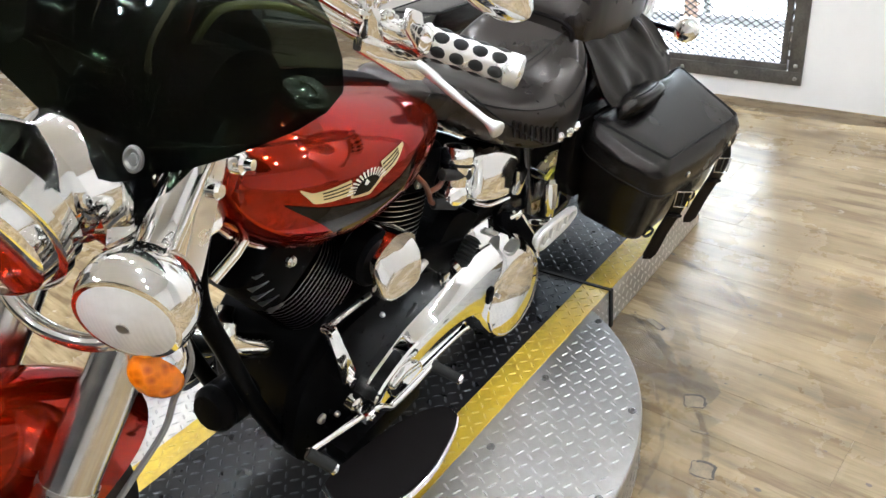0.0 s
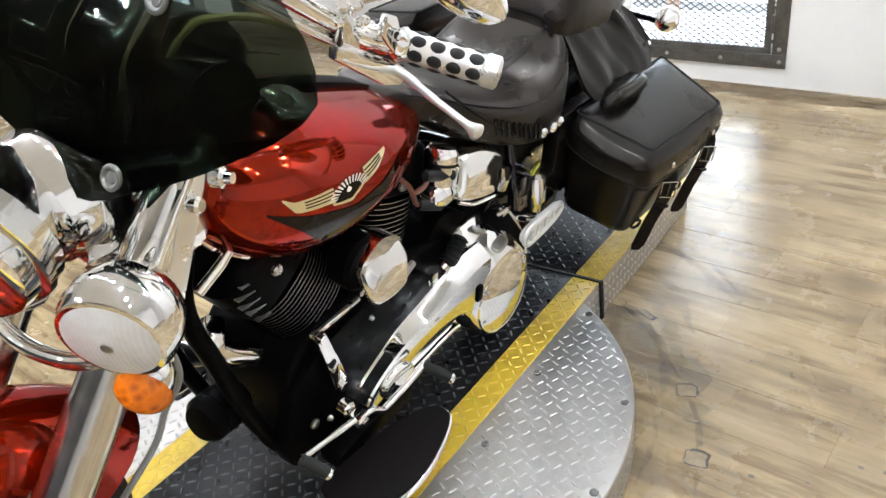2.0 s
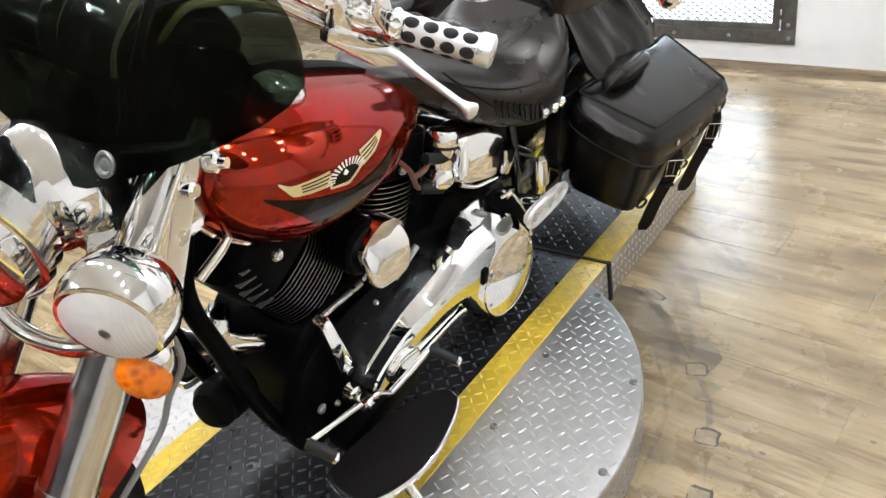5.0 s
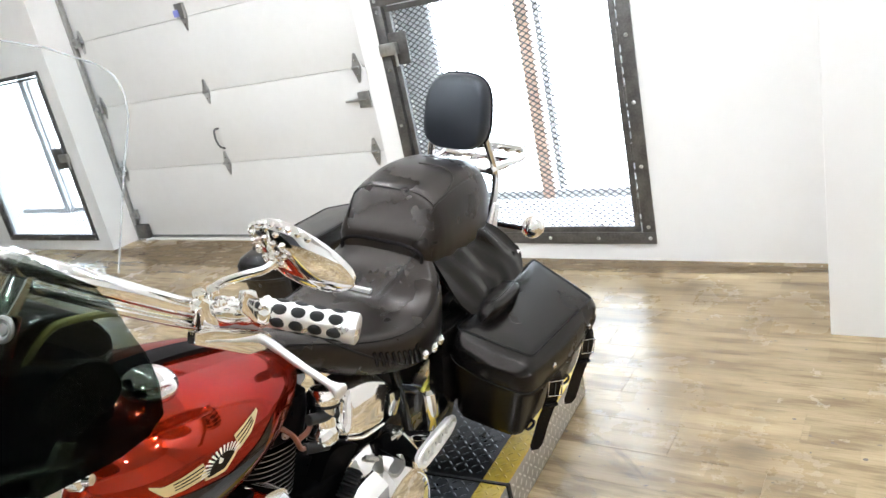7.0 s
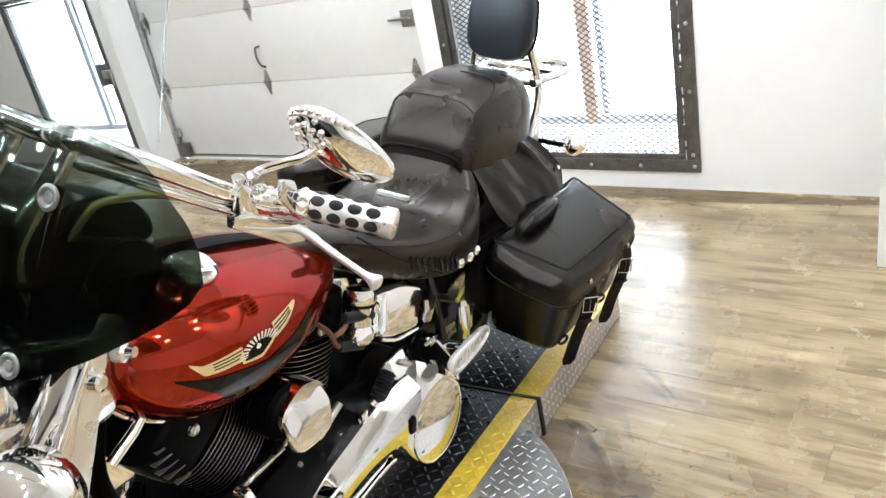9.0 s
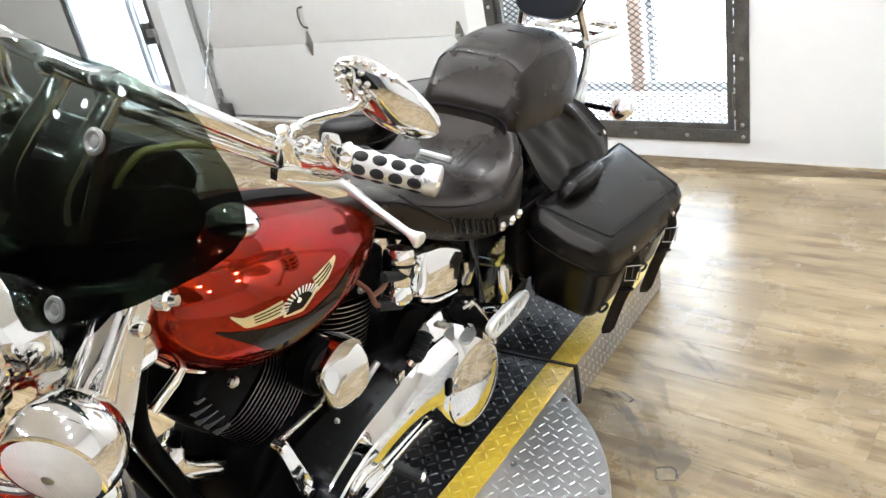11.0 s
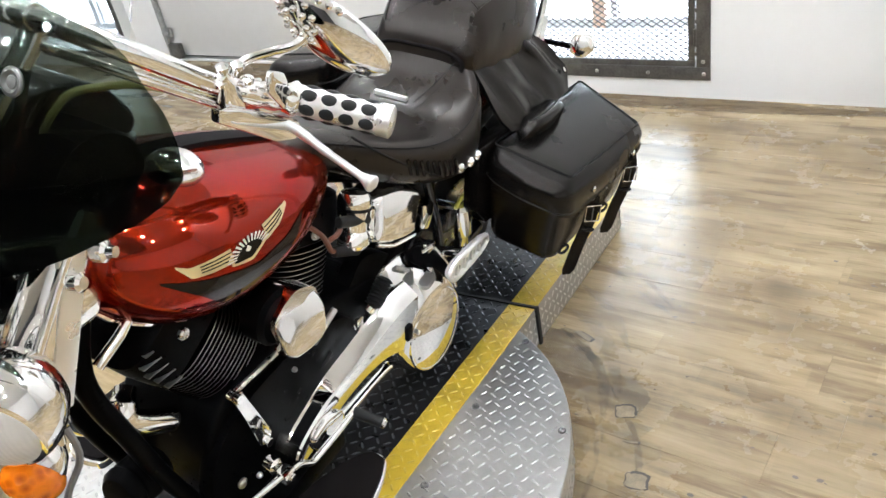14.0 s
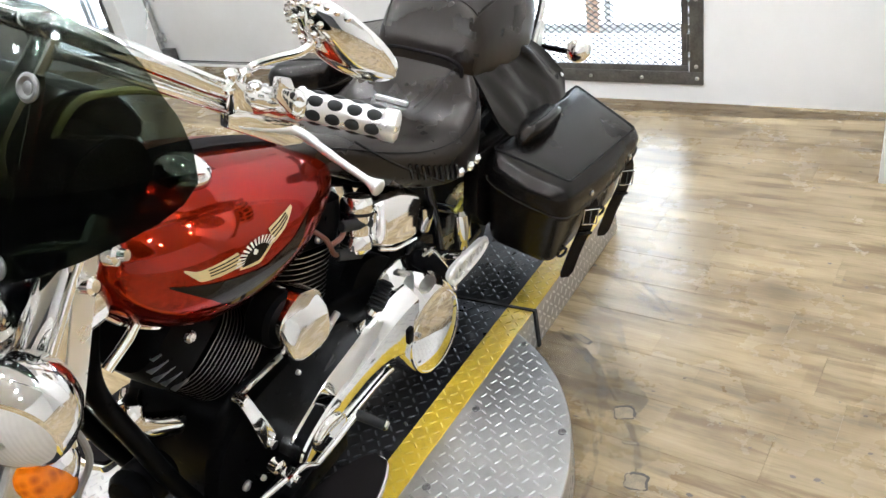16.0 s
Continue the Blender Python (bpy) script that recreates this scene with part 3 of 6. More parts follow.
def barred_window(name, span, hinge_side, latch_z, label, post=TAN):
    top = thing(name, ROOM, label, "window")
    top["kind"] = "structure"
    a, b = span
    w = 0.068 if hinge_side > 0 else 0.036
    frame_boxes = [(a, b, SILL, SILL + w), (a, b, HEAD - w, HEAD), (a, a + w, SILL + w, HEAD - w), (b - w, b, SILL + w, HEAD - w)]
    for u0, u1, z0, z1 in frame_boxes:
        fr = part("frame_bar", box(u0, u1, -0.012, 0.05, z0, z1, 0.002), STEEL, top, "dark raw steel frame bar")
        along = u1 - u0 > z1 - z0
        length = (u1 - u0) if along else (z1 - z0)
        k = max(3, round(length / 0.33))
        for i in range(k + 1):
            q = 0.03 + (length - 0.06) * i / k
            p = (u0 + q, -0.012, (z0 + z1) / 2) if along else ((u0 + u1) / 2, -0.012, z0 + q)
            part("bolt", lathe([(0, 0.011), (0.004, 0.010), (0.008, 0.005)], p, (0, -1, 0), 10), GALV, fr, "bright bolt head")
    g = 0.012
    i0, i1, j0, j1 = a + w + g, b - w - g, SILL + w - 0.003, HEAD - w - 0.006
    gw = 0.034 if hinge_side > 0 else 0.020
    gate = part("gate_frame", join(box(i0, i1, 0.0, 0.03, j0, j0 + gw, 0.002), box(i0, i1, 0.0, 0.03, j1 - gw, j1, 0.002),
                                   box(i0, i0 + gw, 0.0, 0.03, j0 + gw, j1 - gw, 0.002), box(i1 - gw, i1, 0.0, 0.03, j0 + gw, j1 - gw, 0.002)), STEEL, top, "dark steel hinged gate frame")
    vs, fs = zigzag_mesh(i0 + gw - 0.006, i1 - gw + 0.006, j0 + gw - 0.006, j1 - gw + 0.006, 0.018, 0.050, 0.0158, 0.0030)
    me = bpy.data.meshes.new("expanded_mesh")
    me.from_pydata(vs, [], fs)
    me.materials.append(MESHSTEEL)
    mo = new("expanded_mesh", me)
    mo.parent = top
    mo["label"] = "expanded steel diamond mesh"
    h = i1 + g * 0.5 if hinge_side > 0 else i0 - g * 0.5
    for z in (0.32, 0.62, 0.92, 1.22, 1.5):
        part("gate_hinge", rod((h, -0.004, z - 0.045), (h, -0.004, z + 0.045), 0.011), STEEL, top, "steel barrel hinge")
    for k in range(24):
        z = 0.22 + k * 0.056
        part("strip_bridge", box(h - 0.006, h + 0.006, 0.004, 0.016, z, z + 0.020), STEEL, gate)
    l0 = i0 - 0.002 if hinge_side > 0 else i1 - 0.13
    if hinge_side < 0:
        l0 -= 0.03
    plate = part("latch_plate", box(l0, l0 + (0.13 if hinge_side > 0 else 0.16), -0.018, -0.010, latch_z - 0.095, latch_z + 0.095, 0.002), STEEL, gate, "dark steel latch plate")
    lc = a + w if hinge_side > 0 else b - w
    part("latch", join(box(lc - 0.05, lc + 0.07, -0.05, -0.012, latch_z - 0.03, latch_z + 0.04, 0.004), rod((lc + 0.05, -0.03, latch_z - 0.10), (lc + 0.05, -0.03, latch_z + 0.02), 0.010)), GALV, top, "galvanised latch with padlock bar")
    # glazed window behind the bars
    m0 = a + (b - a) * 0.60
    part("mullion", box(m0 - 0.115, m0 - 0.038, 0.20, 0.24, SILL + 0.205, HEAD, 0.003), post, top, "window post")
    part("mullion", box(m0 - 0.008, m0 + 0.032, 0.21, 0.25, SILL + 0.262, HEAD, 0.003), FRAMEGREY, top, "pale window post")
    part("glazing_bar", box(a, b, 0.21, 0.25, SILL + 0.205, SILL + 0.255, 0.003), FRAMEGREY, top, "pale glazing bar")
    if hinge_side > 0:
        part("glazing_bar", box(a, a + 0.24, 0.215, 0.245, SILL + 0.258, HEAD, 0.003), material("pale_side_light", (0.8, 0.8, 0.8), 0.5), top, "pale side strip")
    for p0, p1 in ((a + (0.24 if hinge_side > 0 else 0.0), m0 - 0.115), (m0 + 0.032, b)):
        pane = part("pane", box(p0, p1, 0.226, 0.230, SILL + 0.258, HEAD), LENS, top, "clear window pane")
        pane.visible_shadow = False
    return top


barred_window("window_1", W1, 1, 1.335, "window behind a dark steel security gate with expanded mesh")
barred_window("window_2", W2, -1, 0.885, "window behind a dark steel security gate with mesh and latch", FRAMEGREY)
structure("backdrop", box(-30, 20, 1.5, 1.6, -0.05, 9), OUTSIDE, "overexposed daylight outside the windows", "backdrop")


# ---- ceiling lights ----
def down_light(x, y):
    top = thing("down_light", pose(x, y, HIGH), "small round recessed ceiling spot, switched on", "down light", "ceiling spots")
    part("rim", lathe([(0, 0.08), (0.012, 0.08), (0.014, 0.062), (0.008, 0.06)], (0, 0, 0), (0, 0, -1), 20), DOORWHITE, top)
    part("bulb", lathe([(0.006, 0.058), (0.028, 0.052), (0.045, 0.022)], (0, 0, 0), (0, 0, -1), 10), SPOT, top, "glowing bulb")
    return top


spot = down_light(-4.85, 2.6)
for i in range(8):
    for j in range(4):
        if (i, j) != (0, 0):
            copy_thing(spot, pose(-4.85 + i * 0.95, 2.6 - j * 1.95, HIGH))


# ---- motorcycle lift and turntable ----
DZ = 0.137
XL, XR, XLI, XRI = -1.465, -0.783, -1.376, -0.872
SEAM, REAR, FRONT = 1.76, 2.52, -1.1
CX, CY, CR = -1.124, 1.03, 0.705


def lugs(cells, mat, name, parent, m=None):
    """Raised tread lugs of a chequer plate at (x, y, turn)."""
    verts, faces = [], []
    L, Wd, Hh = 0.0135, 0.0038, 0.0020
    base = [(-L, 0), (-L * 0.5, -Wd), (L * 0.5, -Wd), (L, 0), (L * 0.5, Wd), (-L * 0.5, Wd)]
    for x, y, a, z in cells:
        k = len(verts)
        c, s = math.cos(a), math.sin(a)
        verts += [(x + p * c - q * s, y + p * s + q * c, z - 0.0002) for p, q in base]
        verts += [(x + p * c, y + p * s, z + Hh) for p in (-L * 0.45, L * 0.45)]
        l, r = k + 6, k + 7
        faces += [(k, k + 1, l), (k + 1, k + 2, r, l), (k + 2, k + 3, r), (k + 3, k + 4, r), (k + 4, k + 5, l, r), (k + 5, k, l)]
    me = bpy.data.meshes.new(name)
    me.from_pydata(verts, [], faces)
    me.materials.append(mat)
    if m is not None:
        me.transform(m)
    ob = new(name, me)
    ob.parent = parent
    tagged(ob, kind="stuff")
    return ob


def tread(x0, x1, y0, y1, z, ok=lambda x, y: True, turn=0.0, pitch=0.029, dx=0.0):
    out = []
    rr = random.Random(2)
    for i in range(math.floor(x0 / pitch), math.ceil(x1 / pitch) + 1):
        for j in range(math.floor(y0 / pitch), math.ceil(y1 / pitch) + 1):
            x, y = i * pitch + dx, j * pitch
            if x0 + 0.007 < x < x1 - 0.007 and y0 + 0.007 < y < y1 - 0.007 and ok(x, y):
                out.append((x, y, turn + (radians(45) if (i + j) % 2 else radians(-45)), z))
    return out


lift = thing("motorcycle_lift", pose(0, 0, 0), "low diamond-plate motorcycle lift with black deck and yellow edge stripes", "lift")
disc_top = DZ - 0.004
turntable = part("turntable_disc", lathe([(0.0, CR - 0.02), (0.01, CR - 0.004), (disc_top - 0.004, CR), (disc_top, CR - 0.003)], (CX, CY, 0.0), (0, 0, 1), 96), PLATE, lift, "bare aluminium chequer plate turntable", angle=25)
lugs([c for c in tread(CX - CR, CX + CR, CY - CR, CY + CR, disc_top, lambda x, y: math.hypot(x - CX, y - CY) < CR - 0.015 and not XL - 0.01 < x < XR + 0.01, radians(20), 0.029)], DISC_LUG, "disc_tread", turntable)
rim_lugs = lugs(tread(0.0, disc_top - 0.006, -math.pi * CR, math.pi * CR, 0.0), DISC_LUG, "rim_tread", turntable)
for v in rim_lugs.data.vertices:
    a, r = v.co.y / CR, CR - 0.002 + v.co.z
    v.co = (CX + r * math.cos(a), CY + r * math.sin(a), v.co.x + 0.004)
for sx in (1, -1):
    for dx, dy in ((0.382, 0.571), (0.375, 0.277), (0.623, 0.276), (0.389, -0.005), (0.679, -0.015), (0.375, -0.3), (0.6, -0.3)):
        part("screw", lathe([(0, 0.011), (0.003, 0.010), (0.0045, 0.006), (0.003, 0.003)], (CX + sx * dx, CY + dy, disc_top), (0, 0, 1), 12), STEEL, turntable, "steel screw head")
for y0, y1, lab in ((FRONT, SEAM - 0.006, "front"), (SEAM + 0.006, REAR, "rear")):
    body = part("deck_body", box(XL, XR, y0, y1, 0.004, DZ - 0.003, 0.003), PLATE, lift, "bare aluminium chequer plate sides")
    black = part("black_deck", box(XLI, XRI, y0, y1, DZ - 0.0025, DZ, 0.0005), DECK, lift, "black painted chequer plate deck")
    yr = part("yellow_stripe", box(XRI, XR, y0, y1, DZ - 0.0025, DZ, 0.0005), YELLOW, lift, "yellow painted chequer plate stripe")
    yl = part("yellow_stripe", box(XL, XLI, y0, y1, DZ - 0.0025, DZ, 0.0005), YELLOW, lift, "yellow painted chequer plate stripe")
    lugs(tread(XLI, XRI, y0, y1, DZ), LUG, "deck_tread", black)
    lugs(tread(XRI, XR, y0, y1, DZ, dx=0.008), YLUG, "stripe_tread", yr)
    lugs(tread(XL, XLI, y0, y1, DZ, dx=0.012), YLUG, "stripe_tread", yl)
    side = tread(0.0, DZ - 0.005, y0, y1, 0.0)
    lugs(side, BRIGHT, "side_tread", body, Matrix(((0, 0, 1, XR), (0, 1, 0, 0), (-1, 0, 0, DZ), (0, 0, 0, 1))))
part("seam_rubber", join(box(XL, XR + 0.006, SEAM - 0.006, SEAM + 0.006, DZ - 0.02, DZ + 0.004, 0.001), box(XR + 0.0, XR + 0.008, SEAM - 0.008, SEAM + 0.008, 0.0, DZ + 0.004, 0.001)), RUBBER, lift, "black rubber strip over the deck joint")


# ---- motorcycle: x to its left, y to its rear, z up, leaning on its stand ----
BIKE = pose(-1.12, 0, 0.137, 0, 12, 0)
bike = thing("motorcycle", BIKE, "red and chrome cruiser motorcycle with windshield and saddlebags, on its stand", "motorcycle")
AXF, AXR, RW = Vector((0, 0.03, 0.335)), Vector((0, 1.70, 0.335)), 0.335


def wheel(name, c, width):
    w = part(name, lathe([(-width * 0.5, 0.21), (-width * 0.5, 0.25), (-width * 0.3, 0.31), (0, RW), (width * 0.3, 0.31), (width * 0.5, 0.25), (width * 0.5, 0.21)], c, (1, 0, 0), 56), RUBBER, bike, "black rubber tyre")
    part("rim", lathe([(-width * 0.42, 0.06), (-width * 0.3, 0.14), (-width * 0.45, 0.205), (-width * 0.5, 0.222), (width * 0.5, 0.222), (width * 0.45, 0.205), (width * 0.3, 0.14), (width * 0.42, 0.06)], c, (1, 0, 0), 48), CHROME, w, "polished solid disc rim")
    part("brake_disc", lathe([(0, 0.145), (0.006, 0.145), (0.006, 0.10), (0, 0.10)], c + Vector((width * 0.5 + 0.004, 0, 0)), (1, 0, 0), 40), ALLOY, w)
    part("axle_cap", lathe([(0, 0.03), (0.06, 0.028), (0.07, 0.015)], c + Vector((width * 0.45, 0, 0)), (1, 0, 0), 20), CHROME, w)


wheel("front_tyre", AXF, 0.13)
wheel("rear_tyre", AXR, 0.15)


def fender(name, c, r, half, a0, a1, n=28, deep=0.09):
    rings = []
    for i in range(n + 1):
        a = radians(a0 + (a1 - a0) * i / n)
        radial = Vector((0, math.sin(a), math.cos(a)))
        prof = []
        k = 16
        for j in range(k + 1):
            b = math.pi * j / k
            prof.append((half * math.cos(b), deep * (math.sin(b) ** 0.6) - deep))
        inner = [(x * 0.97, q - 0.003) for x, q in reversed(prof)]
        rings.append([c + Vector((x, 0, 0)) + radial * (r + q) for x, q in prof + inner])
    bm = loft(rings)
    bmesh.ops.recalc_face_normals(bm, faces=bm.faces)
    # inward faces go black: the shade inside the fender is put into colour
    for f in bm.faces:
        q = f.calc_center_median() - c
        if f.normal.dot(Vector((q.x * 3, q.y, q.z))) < 0:
            f.material_index = 1
    return bm


part("front_fender", fender("front_fender", AXF, 0.43, 0.092, -75, 62, deep=0.165), [RED, BLACK], bike, "glossy deep red front fender", angle=50)
part("rear_fender", fender("rear_fender", AXR, 0.47, 0.115, -35, 112), [RED, BLACK], bike, "glossy deep red rear fender", angle=50)
for s in (1, -1):
    part("fender_strut", slab([(1.45, 0.60), (1.55, 0.66), (1.95, 0.76), (2.14, 0.66), (2.12, 0.62), (1.93, 0.70), (1.58, 0.60)], s * 0.118, s * 0.132, 0.004), CHROME, bike, "chrome fender strut")

# forks, clamps, headlamp
FT, FB = Vector((0.125, 0.548, 1.03)), Vector((0.125, 0.03, 0.335))
for s in (1, -1):
    m = Vector((s, 1, 1))
    t, b = FT * m, FB * m
    d = b - t
    fork = part("fork_leg", tube([t + d * 0.38, t + d * 0.44, t + d * 0.46, t + d * 0.62, t + d * 0.64, t + d * 1.02], [0.039, 0.039, 0.041, 0.041, 0.044, 0.042], 24), FORK, bike, "polished aluminium fork slider")
    part("fork_seal", tube([t + d * 0.632, t + d * 0.645], [0.0441, 0.0441], 24), ALLOY, fork)
    part("fork_shroud", tube([t - d * 0.02, t + d * 0.02, t + d * 0.36, t + d * 0.39], [0.036, 0.040, 0.041, 0.036], 24), CHROME, bike, "chrome fork cover")
    part("fork_rod", rod(t + Vector((s * 0.040, -0.040, -0.015)), t + d * 0.33 + Vector((s * 0.040, -0.030, 0)), 0.0075), CHROME, bike, "slim chrome mounting tube")
    part("fork_plate", slab([(0.492, 1.030), (0.535, 1.022), (0.524, 0.985), (0.476, 0.872), (0.440, 0.790), (0.404, 0.800), (0.444, 0.886), (0.484, 0.980)], s * 0.158, s * 0.168, 0.003, 2), SATIN, bike, "satin metal plate beside the fork")
    part("mount_knob", lathe([(0, 0.010), (0.004, 0.016), (0.02, 0.016), (0.024, 0.010), (0.034, 0.008)], t + Vector((s * 0.035, -0.005, -0.039)), (s, 0.35, 0.1), 16), CHROME, bike, "chrome docking knob")
    part("mount_knob", lathe([(0, 0.009), (0.004, 0.014), (0.018, 0.014), (0.022, 0.009)], t + Vector((s * 0.040, -0.053, -0.058)), (s, 0.35, 0.1), 16), CHROME, bike, "chrome docking knob")
part("upper_clamp", slab([(0.50, 1.0), (0.49, 1.03), (0.58, 1.06), (0.68, 1.05), (0.66, 1.0)], -0.12, 0.12, 0.012), GLOSS, bike, "gloss black upper fork clamp")
part("lower_clamp", slab([(0.40, 0.84), (0.39, 0.88), (0.50, 0.92), (0.57, 0.90), (0.55, 0.85)], -0.115, 0.115, 0.012), CHROME, bike, "chrome lower fork clamp")
# added black fillers for the dark mass behind the smoked shield
part("fork_top_filler", slab(smooth_outline([(0.515, 1.060), (0.525, 1.110), (0.57, 1.152), (0.64, 1.160), (0.715, 1.128), (0.745, 1.05), (0.60, 1.02)]), -0.25, 0.03, 0.03, 4), GLOSS, bike, "gloss black filler shape over the fork top")
part("fork_top_filler", slab(smooth_outline([(0.53, 1.03), (0.54, 1.075), (0.58, 1.112), (0.63, 1.118), (0.675, 1.09), (0.68, 1.03), (0.60, 1.01)]), 0.034, 0.118, 0.028, 4), GLOSS, bike, "gloss black filler shape beside the fork top")
part("fork_brace", tube([(0.10, 0.603, 0.806), (0.102, 0.575, 0.786), (0.10, 0.525, 0.758)], [0.008, 0.0095, 0.0095], 12), CHROME, bike, "short chrome brace under the tank")
part("steering_head", rod((0, 0.56, 0.86), (0, 0.66, 1.02), 0.05, 24), GLOSS, bike, "gloss black steering head")
HEAD_AT, HEAD_AX = Vector((-0.012, 0.262, 0.945)), Vector((-0.42, 0.88, 0.20))
nac = part("headlamp_nacelle", lathe([(0.0, 0.112), (0.004, 0.124), (0.018, 0.126), (0.022, 0.118), (0.045, 0.122), (0.052, 0.118), (0.09, 0.108), (0.13, 0.086), (0.155, 0.045)], HEAD_AT, HEAD_AX, 40), CHROME, bike, "chrome headlamp shell")
part("trim_ring", lathe([(-0.028, 0.092), (-0.02, 0.106), (0.0, 0.114), (0.012, 0.115), (0.012, 0.09)], HEAD_AT, HEAD_AX, 40), CHROME, nac, "chrome headlamp ring")
part("lens", lathe([(-0.034, 0.01), (-0.030, 0.06), (-0.022, 0.091), (-0.016, 0.091), (-0.024, 0.06), (-0.028, 0.01)], HEAD_AT, HEAD_AX, 32), LENS, nac, "clear headlamp lens")
part("reflector", lathe([(-0.012, 0.091), (0.03, 0.07), (0.06, 0.03), (0.062, 0.005)], HEAD_AT, HEAD_AX, 32), CHROME, nac)
COWL_AT, COWL_AX = Vector((-0.02, 0.365, 0.940)), Vector((0, 0.96, 0.10)).normalized()
cowl = part("nacelle_cowl", lathe([(0.0, 0.02), (0.004, 0.075), (0.02, 0.098), (0.05, 0.107), (0.066, 0.108), (0.072, 0.104), (0.074, 0.09)], COWL_AT, COWL_AX, 40), CHROME, bike, "chrome cowl behind the headlamp")
# black in place of chrome here paints the cowl's dark reflections
part("cowl_back", lathe([(0.070, 0.096), (0.10, 0.097), (0.13, 0.092), (0.16, 0.074), (0.182, 0.045), (0.19, 0.01)], COWL_AT, COWL_AX, 40), GLOSS, cowl, "black cowl back, standing for dark reflections in chrome")
for h, r, q in ((0.112, 0.0965, 0.006), (0.150, 0.083, 0.0045)):
    part("cowl_ring", tube([COWL_AT + COWL_AX * h + axis_frame(Vector((0, 0, 0)), COWL_AX).to_3x3() @ Vector((r * math.cos(a), r * math.sin(a), 0)) for a in [math.tau * k / 40 for k in range(40)]], q, 8, True), CHROME, cowl, "chrome ring round the cowl")
for k in range(7):
    a = -0.5 + k * 0.42
    o = COWL_AT + COWL_AX * 0.128 + axis_frame(Vector((0, 0, 0)), COWL_AX).to_3x3() @ Vector((0.091 * math.cos(a), 0.091 * math.sin(a), 0))
    part("cowl_nut", lathe([(0, 0.007), (0.004, 0.0065), (0.007, 0.002)], o, o - (COWL_AT + COWL_AX * 0.10), 10), CHROME, cowl, "small chrome nut")
part("light_bar", tube(spline([(-0.235, 0.40, 0.875), (-0.20, 0.36, 0.845), (-0.12, 0.31, 0.795), (0, 0.29, 0.78), (0.12, 0.31, 0.795), (0.19, 0.36, 0.83), (0.225, 0.40, 0.86)]), 0.013, 12), CHROME, bike, "curved chrome lamp bar")

for s in (1, -1):
    c = Vector((s * 0.226, 0.318, 0.902))
    ax = Vector((-0.467, 0.878, 0.105))
    lamp = part("passing_lamp", lathe([(0.0, 0.066), (0.015, 0.0735), (0.035, 0.074), (0.062, 0.065), (0.085, 0.046), (0.098, 0.015)], c, ax, 40), CHROME, bike, "round chrome passing lamp")
    part("trim_ring", lathe([(-0.012, 0.064), (-0.010, 0.068), (0.0, 0.0725), (0.016, 0.0755), (0.02, 0.072), (0.0, 0.062)], c, ax, 40), CHROME, lamp, "chrome lamp ring")
    part("lens", lathe([(-0.022, 0.006), (-0.019, 0.038), (-0.011, 0.0645), (-0.007, 0.0645), (-0.014, 0.038), (-0.017, 0.006)], c, ax, 32), FLUTED, lamp, "fluted pale lamp lens")
    part("reflector", lathe([(-0.006, 0.060), (0.02, 0.045), (0.034, 0.02), (0.036, 0.003)], c, ax, 32), ALLOY, lamp)
    part("bulb_cap", lathe([(-0.0235, 0.003), (-0.023, 0.008), (-0.018, 0.008)], c, ax, 14), GALV, lamp, "grey bulb shield")
    part("lamp_bracket", tube(spline([c + Vector((s * -0.01, 0.07, -0.05)), c + Vector((s * -0.02, 0.085, -0.085)), (s * 0.20, 0.385, 0.83)]), 0.011), CHROME, lamp, "chrome lamp bracket")
    a = Vector((s * 0.212, 0.333, 0.775))
    sx = Vector((-0.42, 0.86, 0.28))
    sig = part("turn_signal", lathe([(0.012, 0.036), (0.02, 0.0385), (0.040, 0.034), (0.062, 0.020), (0.072, 0.006)], a, sx, 28), CHROME, bike, "chrome front turn signal")
    ea = Vector((s * 0.10, 0.53, -0.84)).normalized()
    ec = a + Vector((s * 0.004, 0.004, 0.002))
    part("amber_lens", lathe([(0.046 * math.sin(q), 0.030 * math.cos(q)) for q in [math.pi * (k / 14 - 0.5) for k in range(15)]], ec, ea, 22), AMBER, sig, "glossy faceted amber lens", angle=50)
    part("stem", rod(a + Vector((0, 0.05, 0.02)), a + Vector((s * -0.005, 0.06, 0.085)), 0.010), CHROME, sig)
part("brake_hose", tube(spline([(0.14, 0.42, 0.80), (0.16, 0.425, 0.70), (0.135, 0.40, 0.62), (0.13, 0.37, 0.56), (0.13, 0.29, 0.50), (0.135, 0.2, 0.44), (0.12, 0.14, 0.36)]), 0.0055, 8), GREYC, bike, "grey braided hose")

CAPDULL = material("dull_screw_cap", (0.13, 0.13, 0.12), 0.34, 0.7)
# windshield
WS_LOW = [(-0.3615, 1.140), (-0.25, 1.098), (-0.15, 1.066), (-0.08, 1.046), (-0.03, 1.034), (0, 1.030), (0.05, 1.019), (0.088, 1.0), (0.11, 1.003), (0.17, 1.03), (0.21, 1.046), (0.25, 1.066), (0.29, 1.09), (0.325, 1.112), (0.35, 1.135), (0.3615, 1.158)]
WS_MID = [(0, 1.330), (0.15, 1.318), (0.25, 1.292), (0.28, 1.272), (0.304, 1.246), (0.33, 1.222), (0.350, 1.192), (0.3615, 1.160)]
WS_TOP = [(0, 1.556), (0.12, 1.548), (0.20, 1.532), (0.222, 1.522), (0.242, 1.503), (0.254, 1.475), (0.262, 1.41), (0.272, 1.35), (0.28, 1.302)]


def ws_y(x, z):
    return 0.41 + 0.51 * (z - 1.037) + (0.6 * x * x if x > 0 else -0.45 * x * x)


